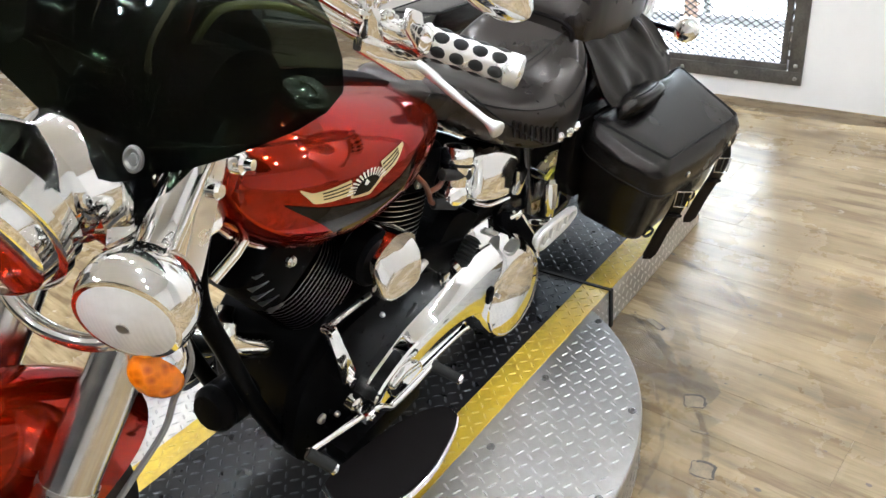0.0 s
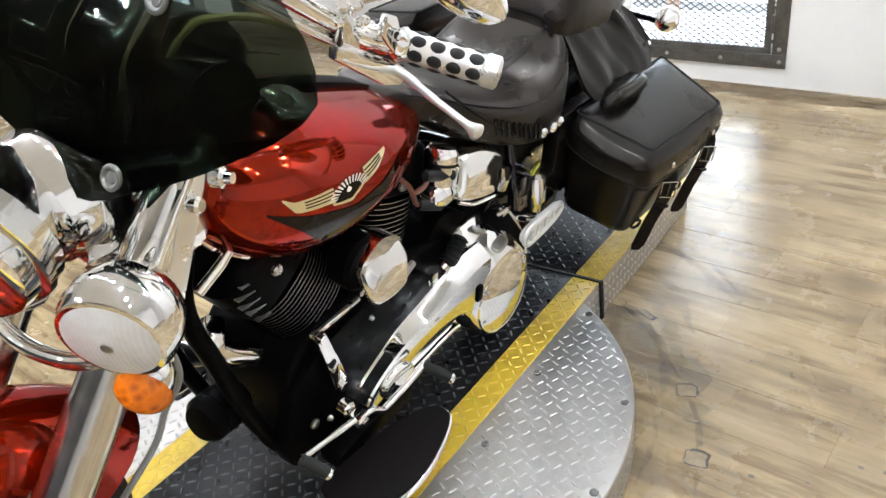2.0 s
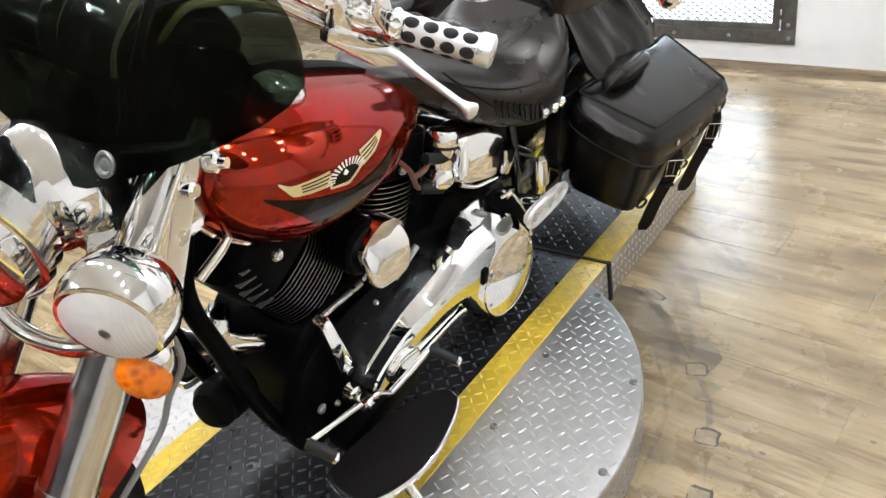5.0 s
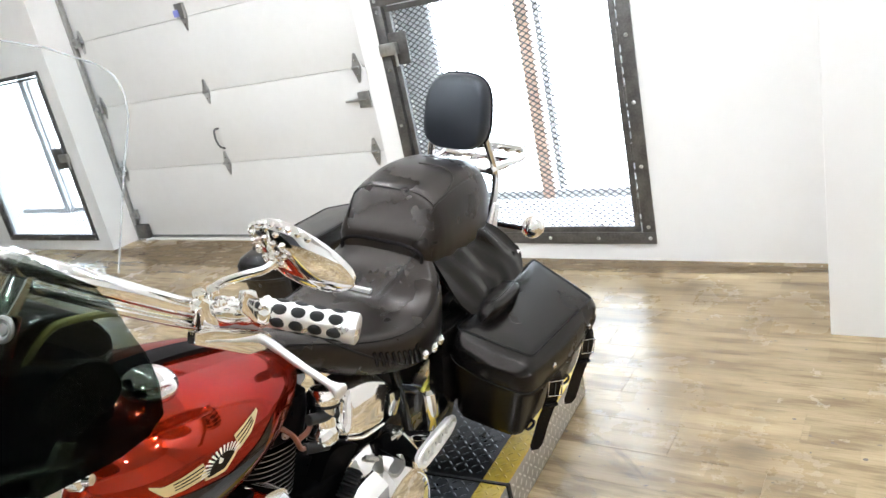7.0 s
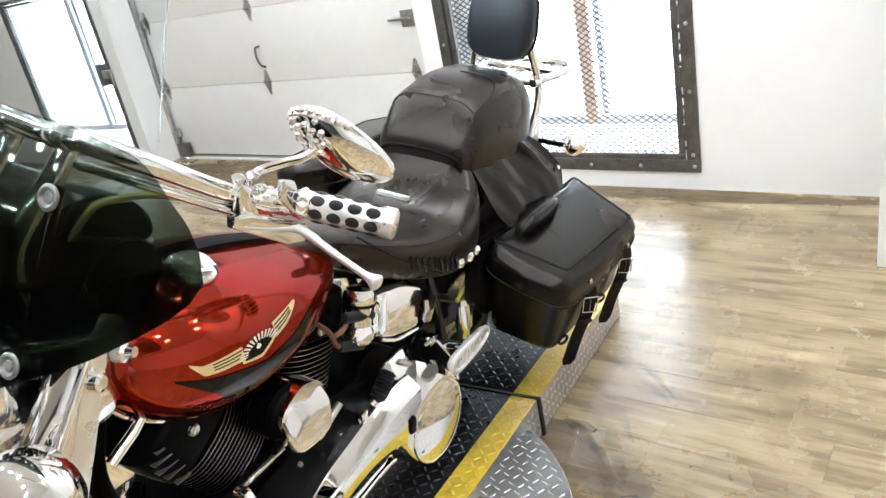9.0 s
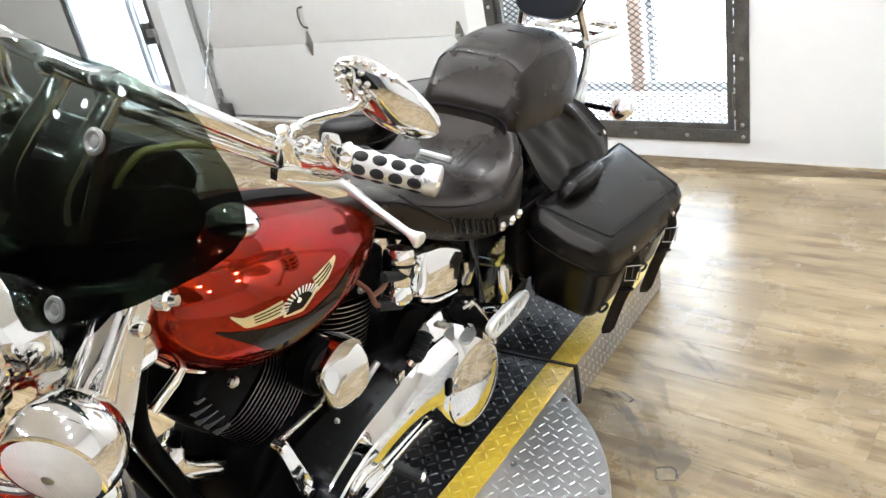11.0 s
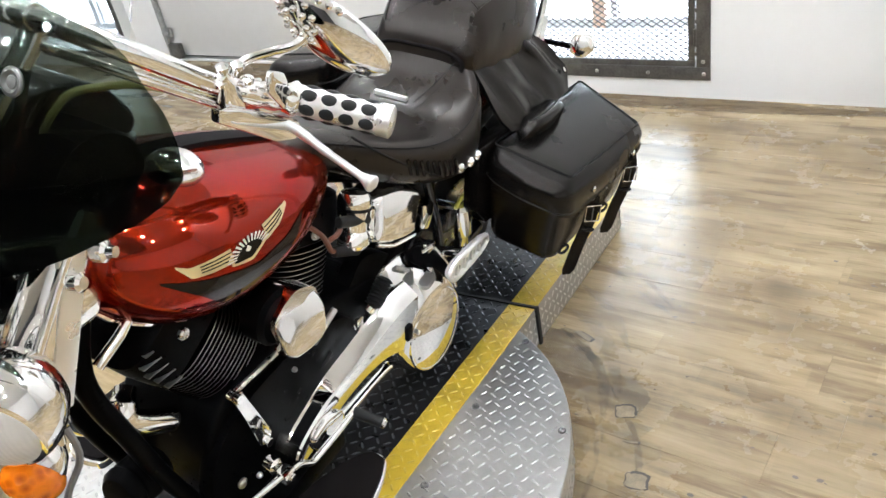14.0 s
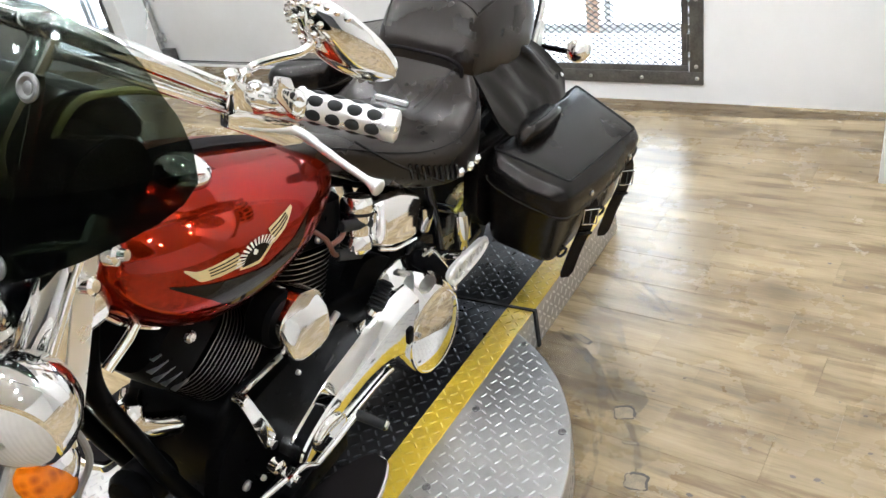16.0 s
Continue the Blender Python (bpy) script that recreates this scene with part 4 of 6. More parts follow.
def straight(rows, x):
    for p, q in zip(rows, rows[1:]):
        if x <= q[0]:
            return p[1] + (q[1] - p[1]) * (x - p[0]) / (q[0] - p[0])
    return rows[-1][1]


def sheet(low, high, wide, cols=64, rows=14, thick=0.0035):
    bm = bmesh.new()
    grids = []
    for off in (0.0, thick):
        g = []
        for i in range(cols + 1):
            x = -wide * math.cos(math.pi * i / cols)
            lo, hi = straight(low, x if low[0][0] < 0 else abs(x)), straight(high, abs(x))
            g.append([bm.verts.new((x, ws_y(x, lo + (hi - lo) * j / rows) + off, lo + (hi - lo) * j / rows)) for j in range(rows + 1)])
        grids.append(g)
    for k, g in enumerate(grids):
        for i in range(cols):
            for j in range(rows):
                q = (g[i][j], g[i + 1][j], g[i + 1][j + 1], g[i][j + 1])
                bm.faces.new(q if k else q[::-1])
    a, b = grids
    loop = [(i, 0) for i in range(cols)] + [(cols, j) for j in range(rows)] + [(i, rows) for i in range(cols, 0, -1)] + [(0, j) for j in range(rows, 0, -1)]
    for (i, j), (k, l) in zip(loop, loop[1:] + loop[:1]):
        bm.faces.new((a[i][j], a[k][l], b[k][l], b[i][j]))
    return bm


part("windshield_lower", sheet(WS_LOW, WS_MID, 0.361), SMOKE, bike, "dark smoked windshield lower")
part("windshield_upper", sheet([(0, 1.3302), (0.15, 1.3182), (0.25, 1.2922), (0.2795, 1.2725)], WS_TOP, 0.279), ACRYLIC, bike, "clear acrylic windshield upper")
upper = bpy.data.objects["windshield_upper"]
EDGE = material("polished_acrylic_edge", (0.86, 0.90, 0.90), 0.12, Transmission_Weight=0.75)
edge_run = [(x, straight(WS_TOP, abs(x))) for x in [0.279 * math.sin(math.pi * 0.5 * k / 40) for k in range(-40, 41)]]
part("windshield_edge", tube([(x, ws_y(x, z) + 0.0018, z) for x, z in edge_run], 0.0013, 6), EDGE, upper, "pale polished acrylic edge")
for s in (1, -1):
    rail = part("windshield_bracket", tube([(s * (0.128 + 0.02 * k / 8), ws_y(s * 0.14, z) + 0.013, z) for k, z in [(k, (1.02 if s > 0 else 1.11) + (0.225 if s > 0 else 0.14) * k / 8) for k in range(9)]], 0.0065, 8), CHROME, bike, "chrome windshield bracket")
    for z, x in ((1.038, 0.132), (1.236, 0.147)) if s > 0 else ():
        o, d = Vector((s * x, ws_y(s * x, z) - 0.001, z)), (s * 0.1, -1, 0.5)
        ring = part("screw_cap", lathe([(0.0, 0.0165), (0.003, 0.0178), (0.005, 0.0162), (0.0056, 0.0132), (0.004, 0.0103), (0.0022, 0.009), (0.0018, 0.002)], o, d, 28), CAPDULL, rail, "round dull metal screw cap")
        part("screw", lathe([(0.0019, 0.0082), (0.0036, 0.007), (0.0042, 0.0025)], o, d, 16), CAPDULL, ring, "dull screw head")
    part("bracket_arm", tube(spline([(s * 0.13, ws_y(s * 0.13, 1.05 if s > 0 else 1.12) + 0.012, 1.05 if s > 0 else 1.12), (s * 0.15, 0.50, 1.03), (s * 0.155, 0.57, 1.0)]), 0.008), CHROME, rail)
part("bracket_cross", tube([(k * 0.026 - 0.13, ws_y(k * 0.026 - 0.13, 1.12) + 0.016, 1.12) for k in range(11)], 0.006, 8), CHROME, bike, "chrome cross rod behind the windshield")

# fuel tank
TANK = [  # y, half width, top, widest height, bottom
    (0.535, 0.060, 0.950, 0.910, 0.870), (0.55, 0.110, 0.970, 0.908, 0.842), (0.585, 0.162, 0.988, 0.897, 0.792), (0.65, 0.202, 0.998, 0.880, 0.742),
    (0.73, 0.214, 0.993, 0.864, 0.712), (0.82, 0.211, 0.974, 0.850, 0.703), (0.92, 0.194, 0.942, 0.838, 0.712), (1.02, 0.156, 0.905, 0.828, 0.738),
    (1.10, 0.108, 0.869, 0.818, 0.766), (1.148, 0.055, 0.845, 0.812, 0.785)]
TN = 2.35


def tank_ring(y, grow=0.0, n=44):
    w, zt, zc, zb = interp(TANK, y)
    out = []
    for k in range(n):
        a = math.tau * k / n
        c, s = math.cos(a), math.sin(a)
        x = (w + grow) * power(c, 2 / TN)
        z = zc + ((zt - zc) if s > 0 else (zc - zb)) * power(s, 2 / TN) * (1 + grow)
        out.append((x, y, z))
    return out


def tank_x(y, z, lift=0.0012):
    w, zt, zc, zb = interp(TANK, y)
    s = (z - zc) / ((zt - zc) if z > zc else (zc - zb))
    s = min(abs(s), 0.999)
    return w * max(1 - s ** TN, 1e-4) ** (1 / TN) + lift


tank_ys = [0.535 + 0.613 * k / 44 for k in range(45)]
tank = part("fuel_tank", loft([tank_ring(y) for y in tank_ys]), RED, bike, "glossy deep red teardrop fuel tank", angle=60)
for s in (1, -1):
    part("tank_seam", tube([(s * tank_x(y, interp(TANK, y)[3] + 0.010, 0.002), y, interp(TANK, y)[3] + 0.009) for y in tank_ys[2:-2]], 0.0055, 8), CHROME, tank, "chrome seam strip under the tank")


def decal(lo, hi, y0, y1, side=1, lift=0.0014, n=18, m=5):
    """A patch that hugs the tank between two height curves."""
    bm = bmesh.new()
    g = []
    for i in range(n + 1):
        y = y0 + (y1 - y0) * i / n
        a, b = straight(lo, y), straight(hi, y)
        g.append([bm.verts.new((side * tank_x(y, a + (b - a) * j / m, lift), y, a + (b - a) * j / m)) for j in range(m + 1)])
    for i in range(n):
        for j in range(m):
            bm.faces.new((g[i][j], g[i + 1][j], g[i + 1][j + 1], g[i][j + 1]))
    return bm


for s in (1, -1):
    part("dark_panel", decal([(0.61, 0.894), (0.66, 0.848), (0.70, 0.803), (0.75, 0.794), (0.88, 0.812), (0.925, 0.858)], [(0.61, 0.896), (0.69, 0.866), (0.78, 0.838), (0.86, 0.842), (0.925, 0.860)], 0.611, 0.924, s, 0.0012), TANK_DARK, tank, "black tank side panel")
    wings = [([(0.634, 0.913), (0.652, 0.886), (0.685, 0.879), (0.740, 0.871)], [(0.634, 0.916), (0.652, 0.905), (0.690, 0.901), (0.740, 0.897)], 0.635, 0.728),
             ([(0.720, 0.868), (0.745, 0.860), (0.766, 0.855), (0.806, 0.871)], [(0.720, 0.874), (0.745, 0.868), (0.766, 0.862), (0.806, 0.879)], 0.722, 0.806),
             ([(0.800, 0.868), (0.845, 0.875), (0.885, 0.891)], [(0.800, 0.896), (0.845, 0.896), (0.885, 0.895)], 0.806, 0.884)]
    for lo, hi, y0, y1 in wings:
        part("gold_wing", decal(lo, hi, y0, y1, s, 0.0018), GOLD, tank, "cream-gold wing emblem")
    for (lo, hi, y0, y1), q0, q1 in ((wings[0], 0.668, 0.727), (wings[2], 0.808, 0.862)):
        for f0 in (0.26, 0.50, 0.74):
            a = [(y, straight(lo, y) + (straight(hi, y) - straight(lo, y)) * f0) for y in (q0, (q0 + q1) / 2, q1)]
            part("feather_line", decal(a, [(y, z + 0.0022) for y, z in a], q0, q1, s, 0.0022, 8, 1), TANK_DARK, tank)
    part("badge_centre", decal([(0.728, 0.869), (0.766, 0.861), (0.800, 0.875)], [(0.728, 0.878), (0.745, 0.889), (0.766, 0.893), (0.786, 0.888), (0.800, 0.879)], 0.728, 0.799, s, 0.002, 12, 4), TANK_DARK, tank, "dark emblem centre")
    for k in range(14):
        a = radians(168 - k * 12.0)
        c, t = math.cos(a), math.sin(a)
        bm = bmesh.new()
        ends = []
        for rad, wide in ((0.62, 0.0016), (1.0, 0.0026)):
            y, z = 0.763 + 0.050 * rad * c, 0.871 + 0.0275 * rad * t
            ends.append([(y + wide * t, z - wide * 0.6 * c), (y - wide * t, z + wide * 0.6 * c)])
        bm.faces.new([bm.verts.new((s * tank_x(y, z, 0.0026), y, z)) for y, z in (ends[0][0], ends[1][0], ends[1][1], ends[0][1])])
        part("badge_bar", bm, IVORY, tank, "ivory emblem bar")
    part("badge_star", decal([(0.755, 0.878), (0.761, 0.875), (0.767, 0.878)], [(0.755, 0.880), (0.761, 0.886), (0.767, 0.880)], 0.7552, 0.7668, s, 0.0026, 6, 2), IVORY, tank, "small ivory emblem star")
    cap = part("filler_cap", lathe([(-0.012, 0.042), (0.004, 0.046), (0.012, 0.044), (0.020, 0.034), (0.024, 0.018), (0.025, 0.004)], (s * 0.076, 0.765, interp(TANK, 0.765)[1] - 0.006), (s * 0.30, 0.12, 1), 36), CHROME, tank, "round chrome filler cap")
dash = part("tank_console", slab(smooth_outline([(0.58, 0.975), (0.63, 0.999), (0.74, 0.9965), (0.88, 0.966), (1.04, 0.903), (1.04, 0.87), (0.8, 0.94), (0.6, 0.955)]), -0.026, 0.026, 0.010, 2), PADMAT, tank, "black tank console")
part("speedometer", lathe([(0, 0.055), (0.012, 0.056), (0.02, 0.05), (0.016, 0.046)], (0, 0.68, 0.990), (0, 0.15, 1), 32), CHROME, dash, "chrome speedometer bezel")

# handlebar and controls
BAR = [(0, 0.612, 1.272), (0.06, 0.613, 1.271), (0.105, 0.625, 1.262), (0.15, 0.68, 1.220), (0.17, 0.77, 1.152), (0.172, 0.85, 1.10), (0.178, 0.915, 1.07), (0.20, 0.946, 1.055), (0.335, 1.0, 1.032)]
STEER = Matrix.Translation((0, 0.60, 0)) @ Matrix.Rotation(radians(40), 4, "Z") @ Matrix.Translation((0, -0.60, 0))
full_bar = [STEER @ Vector((-0.335, 1.0, 1.032)), STEER @ Vector((-0.20, 0.946, 1.055))] + [Vector(p) for p in ((-0.375, 0.690, 1.165), (-0.345, 0.676, 1.235), (-0.29, 0.655, 1.277), (-0.15, 0.625, 1.280))] + [Vector(p) for p in BAR]
side_now = 1


def bpart(name, bm, mat, parent, label=""):
    """A control on the bar: those on the far side swing with the turned bar."""
    if side_now < 0:
        moved(bm, STEER)
    return part(name, bm, mat, parent, label)


handlebar = part("handlebar", tube(spline(full_bar, 6), 0.0162, 14), CHROME, bike, "swept chrome handlebar")
for s in (1, -1):
    side_now = s
    part("riser", tube(spline([(s * 0.062, 0.628, 1.264), (s * 0.062, 0.590, 1.226), (s * 0.062, 0.540, 1.184), (s * 0.060, 0.500, 1.13), (s * 0.055, 0.515, 1.04)]), [0.020] * 2 + [0.017] * 23, 18), CHROME, handlebar, "chrome handlebar riser")
    part("riser_clamp", lathe([(0, 0.0165), (0.006, 0.0195), (0.034, 0.0195), (0.04, 0.0165)], (s * 0.062 - 0.02, 0.612, 1.272), (1, 0, 0), 20), CHROME, handlebar, "chrome bar clamp")
    p0, p1 = Vector((s * 0.180, 0.940, 1.060)), Vector((s * 0.342, 1.003, 1.030))
    ax = (p1 - p0).normalized()
    grip = bpart("grip", lathe([(0, 0.028), (0.006, 0.030), (0.012, 0.0255), (0.146, 0.0255), (0.148, 0.028), (0.170, 0.028), (0.174, 0.022), (0.176, 0.004)], p0, ax, 28), SATIN, handlebar, "bright metal grip with black oval rubber inserts")
    f = axis_frame(p0, ax)
    for k in range(4):
        for q in range(6):
            a = math.tau * (q + 0.5 * 0) / 6 + 0.35
            cm = f @ Matrix.Translation((0.0225 * math.cos(a), 0.0225 * math.sin(a), 0.034 + k * 0.033)) @ Matrix.Rotation(a, 4, "Z") @ Matrix.Diagonal((0.0065, 0.0108, 0.0145, 1))
            bm = bmesh.new()
            bmesh.ops.create_uvsphere(bm, u_segments=12, v_segments=8, radius=1.0, matrix=cm)
            bpart("rubber_insert", bm, RUBBER, grip, "black oval rubber insert")
    sw = bpart("switch_housing", tube(spline([(s * 0.168, 0.80, 1.128), (s * 0.171, 0.85, 1.10), (s * 0.176, 0.90, 1.078), (s * 0.19, 0.935, 1.062)]), [0.019, 0.022, 0.022, 0.022, 0.020, 0.020, 0.022, 0.022, 0.022, 0.020, 0.020, 0.022, 0.023, 0.023, 0.021, 0.021, 0.024, 0.026, 0.024], 20), CHROME, handlebar, "chrome switch housing")
    for dy, dz in ((0.86, 1.125), (0.885, 1.112), (0.905, 1.10)):
        bpart("switch_button", lathe([(0, 0.008), (0.008, 0.008), (0.011, 0.005)], (s * 0.165, dy, dz - 0.012), (s * -0.35, 0.3, 1), 12), CHROME, sw, "small chrome button")
    perch = bpart("lever_perch", join(slab([(0.755, 1.100), (0.760, 1.120), (0.80, 1.105), (0.86, 1.072), (0.92, 1.036), (0.932, 1.014), (0.91, 1.005), (0.866, 1.020), (0.80, 1.068)], s * 0.190, s * 0.208, 0.005, 2), slab([(0.784, 1.105), (0.786, 1.150), (0.80, 1.160), (0.815, 1.140), (0.825, 1.09)], s * 0.178, s * 0.196, 0.005, 2), slab([(0.87, 1.10), (0.885, 1.13), (0.912, 1.118), (0.925, 1.075), (0.90, 1.06)], s * 0.186, s * 0.20, 0.005, 2)), CHROME, handlebar, "chrome lever perch")
    for dy, dz in ((0.80, 1.165), (0.83, 1.158), (0.79, 1.145), (0.845, 1.13)):
        bpart("ball_nut", lathe([(0, 0.006), (0.004, 0.010), (0.010, 0.010), (0.014, 0.005)], (s * 0.185, dy, dz - 0.008), (s * 0.2, -0.2, 1), 14), CHROME, perch, "domed chrome nut")
    bpart("lever", tube(spline([(s * 0.200, 0.895, 1.040), (s * 0.222, 0.898, 1.032), (s * 0.245, 0.897, 1.024), (s * 0.285, 0.893, 1.011), (s * 0.33, 0.889, 0.998), (s * 0.368, 0.886, 0.987), (s * 0.382, 0.885, 0.983)]), [0.0085] * 7 + [0.0085] * 6 + [0.0072] * 6 + [0.0064] * 9 + [0.0080, 0.0095, 0.012, 0.0138, 0.0145, 0.0138, 0.012, 0.008, 0.004], 14), LEVER, handlebar, "satin metal hand lever with ball end")
    stem = bpart("mirror_stem", tube(spline([(s * 0.162, 0.828, 1.112), (s * 0.168, 0.836, 1.140), (s * 0.185, 0.848, 1.158), (s * 0.225, 0.866, 1.174), (s * 0.254, 0.880, 1.184), (s * 0.266, 0.896, 1.200), (s * 0.268, 0.905, 1.215)]), 0.0072), CHROME, handlebar, "bent chrome mirror stem")
    mc = Vector((s * 0.291, 0.930, 1.190))
    lx = Vector((s * 0.703, 0.384, -0.599)).normalized()
    nz = Vector((s * -0.17, 0.83, 0.54)).normalized()
    up = nz.cross(lx).normalized()
    nz = lx.cross(up).normalized()
    mm = Matrix.Translation(mc) @ Matrix((lx, up, nz)).transposed().to_4x4()
    def shell(x, y):
        """Depth of the mirror's rounded, creased back at a place on it."""
        half = 0.054 * (1.0 - 0.12 * x / 0.094)
        g2 = (x / 0.094) ** 2 + (y / half) ** 2
        crease = 0.006 * math.exp(-((y / half - 0.30) / 0.16) ** 2) * min(1.0, max(0.0, (x + 0.06) / 0.03))
        return -(0.033 + crease) * max(0.0, 1.0 - g2) ** 0.70

    def lap(g):
        return [(0.094 * g * math.cos(a), 0.054 * g * power(math.sin(a), 0.9) * (1.0 - 0.12 * g * math.cos(a))) for a in [math.tau * k / 72 for k in range(72)]]

    rings = [[mm @ Vector((x, y, shell(x, y))) for x, y in lap(g)] for g in [0.04 + 0.96 * math.sin(math.pi * 0.5 * k / 24) for k in range(25)]]
    rings += [[mm @ Vector((x, y, h)) for x, y in lap(g)] for g, h in ((1.0, 0.008), (0.97, 0.012), (0.92, 0.012), (0.91, 0.009))]
    mir = bpart("mirror", loft(rings), CHROME, handlebar, "teardrop chrome mirror")
    bpart("mirror_glass", moved(lathe([(0.0, 1.0), (0.003, 1.0)], (0, 0, 0), (0, 0, 1), 40), mm @ Matrix.Translation((0, 0, 0.0085)) @ Matrix.Diagonal((0.085, 0.045, 1, 1))), CHROME, mir, "mirror glass")
    beads = [(0.094 * math.cos(a), 0.057 * math.sin(a), 0.0, 0.0062) for a in [radians(126 + 134 * k / 13) for k in range(14)]]
    for rad, n in ((0.019, 7), (0.032, 11)):
        for k in range(n):
            a = math.tau * k / n + rad * 20
            x, y = -0.058 + rad * math.cos(a), -0.004 + rad * math.sin(a)
            beads.append((x, y, shell(x, y) - 0.001, 0.0052))
    for x, y, h, r in beads:
        bm = bmesh.new()
        bmesh.ops.create_uvsphere(bm, u_segments=12, v_segments=8, radius=r, matrix=mm @ Matrix.Translation((x, y, h)))
        bpart("bead", bm, CHROME, mir, "small chrome bead")
part("clutch_cable", tube(spline([(0.165, 0.800, 1.096), (0.12, 0.775, 1.118), (0.085, 0.728, 1.141), (0.06, 0.678, 1.150), (0.05, 0.634, 1.148), (0.045, 0.585, 1.10), (0.045, 0.57, 1.02)]), 0.006, 8), OLIVE, bike, "yellowish clutch cable")
part("bar_wire_tube", tube(spline([(0.178, 0.83, 1.085), (0.168, 0.765, 1.125), (0.145, 0.69, 1.178), (0.10, 0.64, 1.215), (0.06, 0.625, 1.225)]), 0.0075, 10), CHROME, handlebar, "thin chrome wire tube along the bar")

# seat, pillion, backrest
SEAT = [(1.03, 0.055, 0.895, 0.845), (1.07, 0.085, 0.905, 0.825), (1.13, 0.115, 0.890, 0.795), (1.25, 0.160, 0.845, 0.715), (1.37, 0.190, 0.808, 0.655), (1.48, 0.205, 0.800, 0.615), (1.56, 0.203, 0.822, 0.605), (1.62, 0.185, 0.862, 0.620), (1.66, 0.150, 0.890, 0.660), (1.68, 0.11, 0.885, 0.72)]


def cushion(rows, y, n=44, e=3.2, dish=0.0, belly=1.0, lean=0.0):
    w, zt, zb = interp(rows, y)
    zc = zb + (zt - zb) * 0.55
    out = []
    for k in range(n):
        a = math.tau * k / n
        c, s = math.cos(a), math.sin(a)
        x = w * power(c, 2 / e)
        z = zc + ((zt - zc) if s > 0 else (zc - zb)) * power(s, 2 / (2.4 if s > 0 else 5))
        if s > 0 and dish:
            z -= dish * (1 - (x / w) ** 2) * math.exp(-((y - 1.44) / 0.12) ** 2)
        out.append((x * (1.0 - lean * max(s, 0.0) if s > 0 else belly), y, z))
    return out


def on_cushion(rows, y, deg, e, grow=0.001, lean=0.0):
    """A point of the cushion's skin at an angle round its section."""
    w, zt, zb = interp(rows, y)
    zc = zb + (zt - zb) * 0.55
    c, s = math.cos(radians(deg)), math.sin(radians(deg))
    return ((w + grow) * power(c, 2 / e) * (1 - lean * max(s, 0.0)), y, zc + ((zt - zc) if s > 0 else (zc - zb)) * power(s, 2 / (2.4 if s > 0 else 5)) + grow)


seat = part("rider_seat", loft([cushion(SEAT, 1.03 + 0.65 * k / 44, dish=0.018) for k in range(45)]), VINYL, bike, "wide dark vinyl rider seat", angle=60)
for s in (1, -1):
    part("seat_piping", tube([on_cushion(SEAT, y, 90 - s * 66, 3.2) for y in [1.08 + 0.56 * k / 30 for k in range(31)]], 0.0018, 6), STITCH, seat)
    for y, z in ((1.482, 0.668), (1.531, 0.662), (1.579, 0.657)):
        part("stud", lathe([(0, 0.0135), (0.005, 0.0125), (0.010, 0.007), (0.011, 0.001)], (s * (interp(SEAT, y)[0] - 0.001), y, z), (s, 0, 0.1), 14), CHROME, seat, "chrome stud")
    for k in range(9):
        y = 1.30 + k * 0.020
        z = interp(SEAT, y)[2] + 0.062
        part("lacing", tube([(s * (interp(SEAT, y)[0] + 0.0005), y - 0.006, z + 0.022), (s * (interp(SEAT, y)[0] + 0.002), y, z), (s * (interp(SEAT, y)[0] + 0.0005), y + 0.006, z - 0.020)], 0.0045, 6), LEATHER, seat, "leather lacing loop")
    part("skirt_seam", tube([(s * (interp(SEAT, y)[0] + 0.001), y, interp(SEAT, y)[2] + (0.10 - 0.25 * (y - 1.16))) for y in [1.16 + 0.25 * k / 12 for k in range(13)]], 0.003, 6), STITCH, seat)
part("centre_seam", tube([(0.06 + 0.05 * k / 10, 1.50 + 0.14 * k / 10, straight([(1.5, 0.797), (1.56, 0.826), (1.62, 0.864), (1.66, 0.888)], 1.5 + 0.14 * k / 10) + 0.001) for k in range(11)], 0.0014, 6), STITCH, seat)
part("seat_badge", box(-0.062, 0.034, 1.506, 1.518, 0.790, 0.802, 0.003), PEGMAT, seat, "small chrome seat badge")

PILL = [(1.625, 0.112, 0.900, 0.850), (1.638, 0.138, 0.930, 0.815), (1.690, 0.152, 1.006, 0.79), (1.704, 0.154, 1.017, 0.785), (1.74, 0.158, 1.026, 0.775), (1.82, 0.160, 1.040, 0.765), (1.92, 0.158, 1.034, 0.76), (2.01, 0.145, 1.015, 0.77), (2.08, 0.11, 0.97, 0.80), (2.11, 0.06, 0.93, 0.85)]
pill = part("pillion_seat", loft([cushion(PILL, 1.625 + 0.485 * k / 48, e=4.2, lean=0.14) for k in range(49)]), VINYL, bike, "padded dark vinyl pillion seat", angle=60)
for s in (1, -1):
    part("pillion_piping", tube([on_cushion(PILL, y, 90 - s * 52, 4.2, 0.001, 0.14) for y in [1.632 + 0.36 * k / 40 for k in range(41)]], 0.0015, 6), VINYL, pill)
part("pillion_piping", tube([on_cushion(PILL, 1.698, 142 - 104 * k / 20, 4.2, 0.001, 0.14) for k in range(21)], 0.0018, 6), VINYL, pill)
part("pillion_piping", tube(spline([on_cushion(PILL, y, d, 4.2, 0.0008, 0.14) for y, d in ((1.704, 40), (1.745, 41), (1.79, 43), (1.825, 49), (1.845, 60), (1.85, 75), (1.848, 90))]), 0.0022, 6), VINYL, pill)
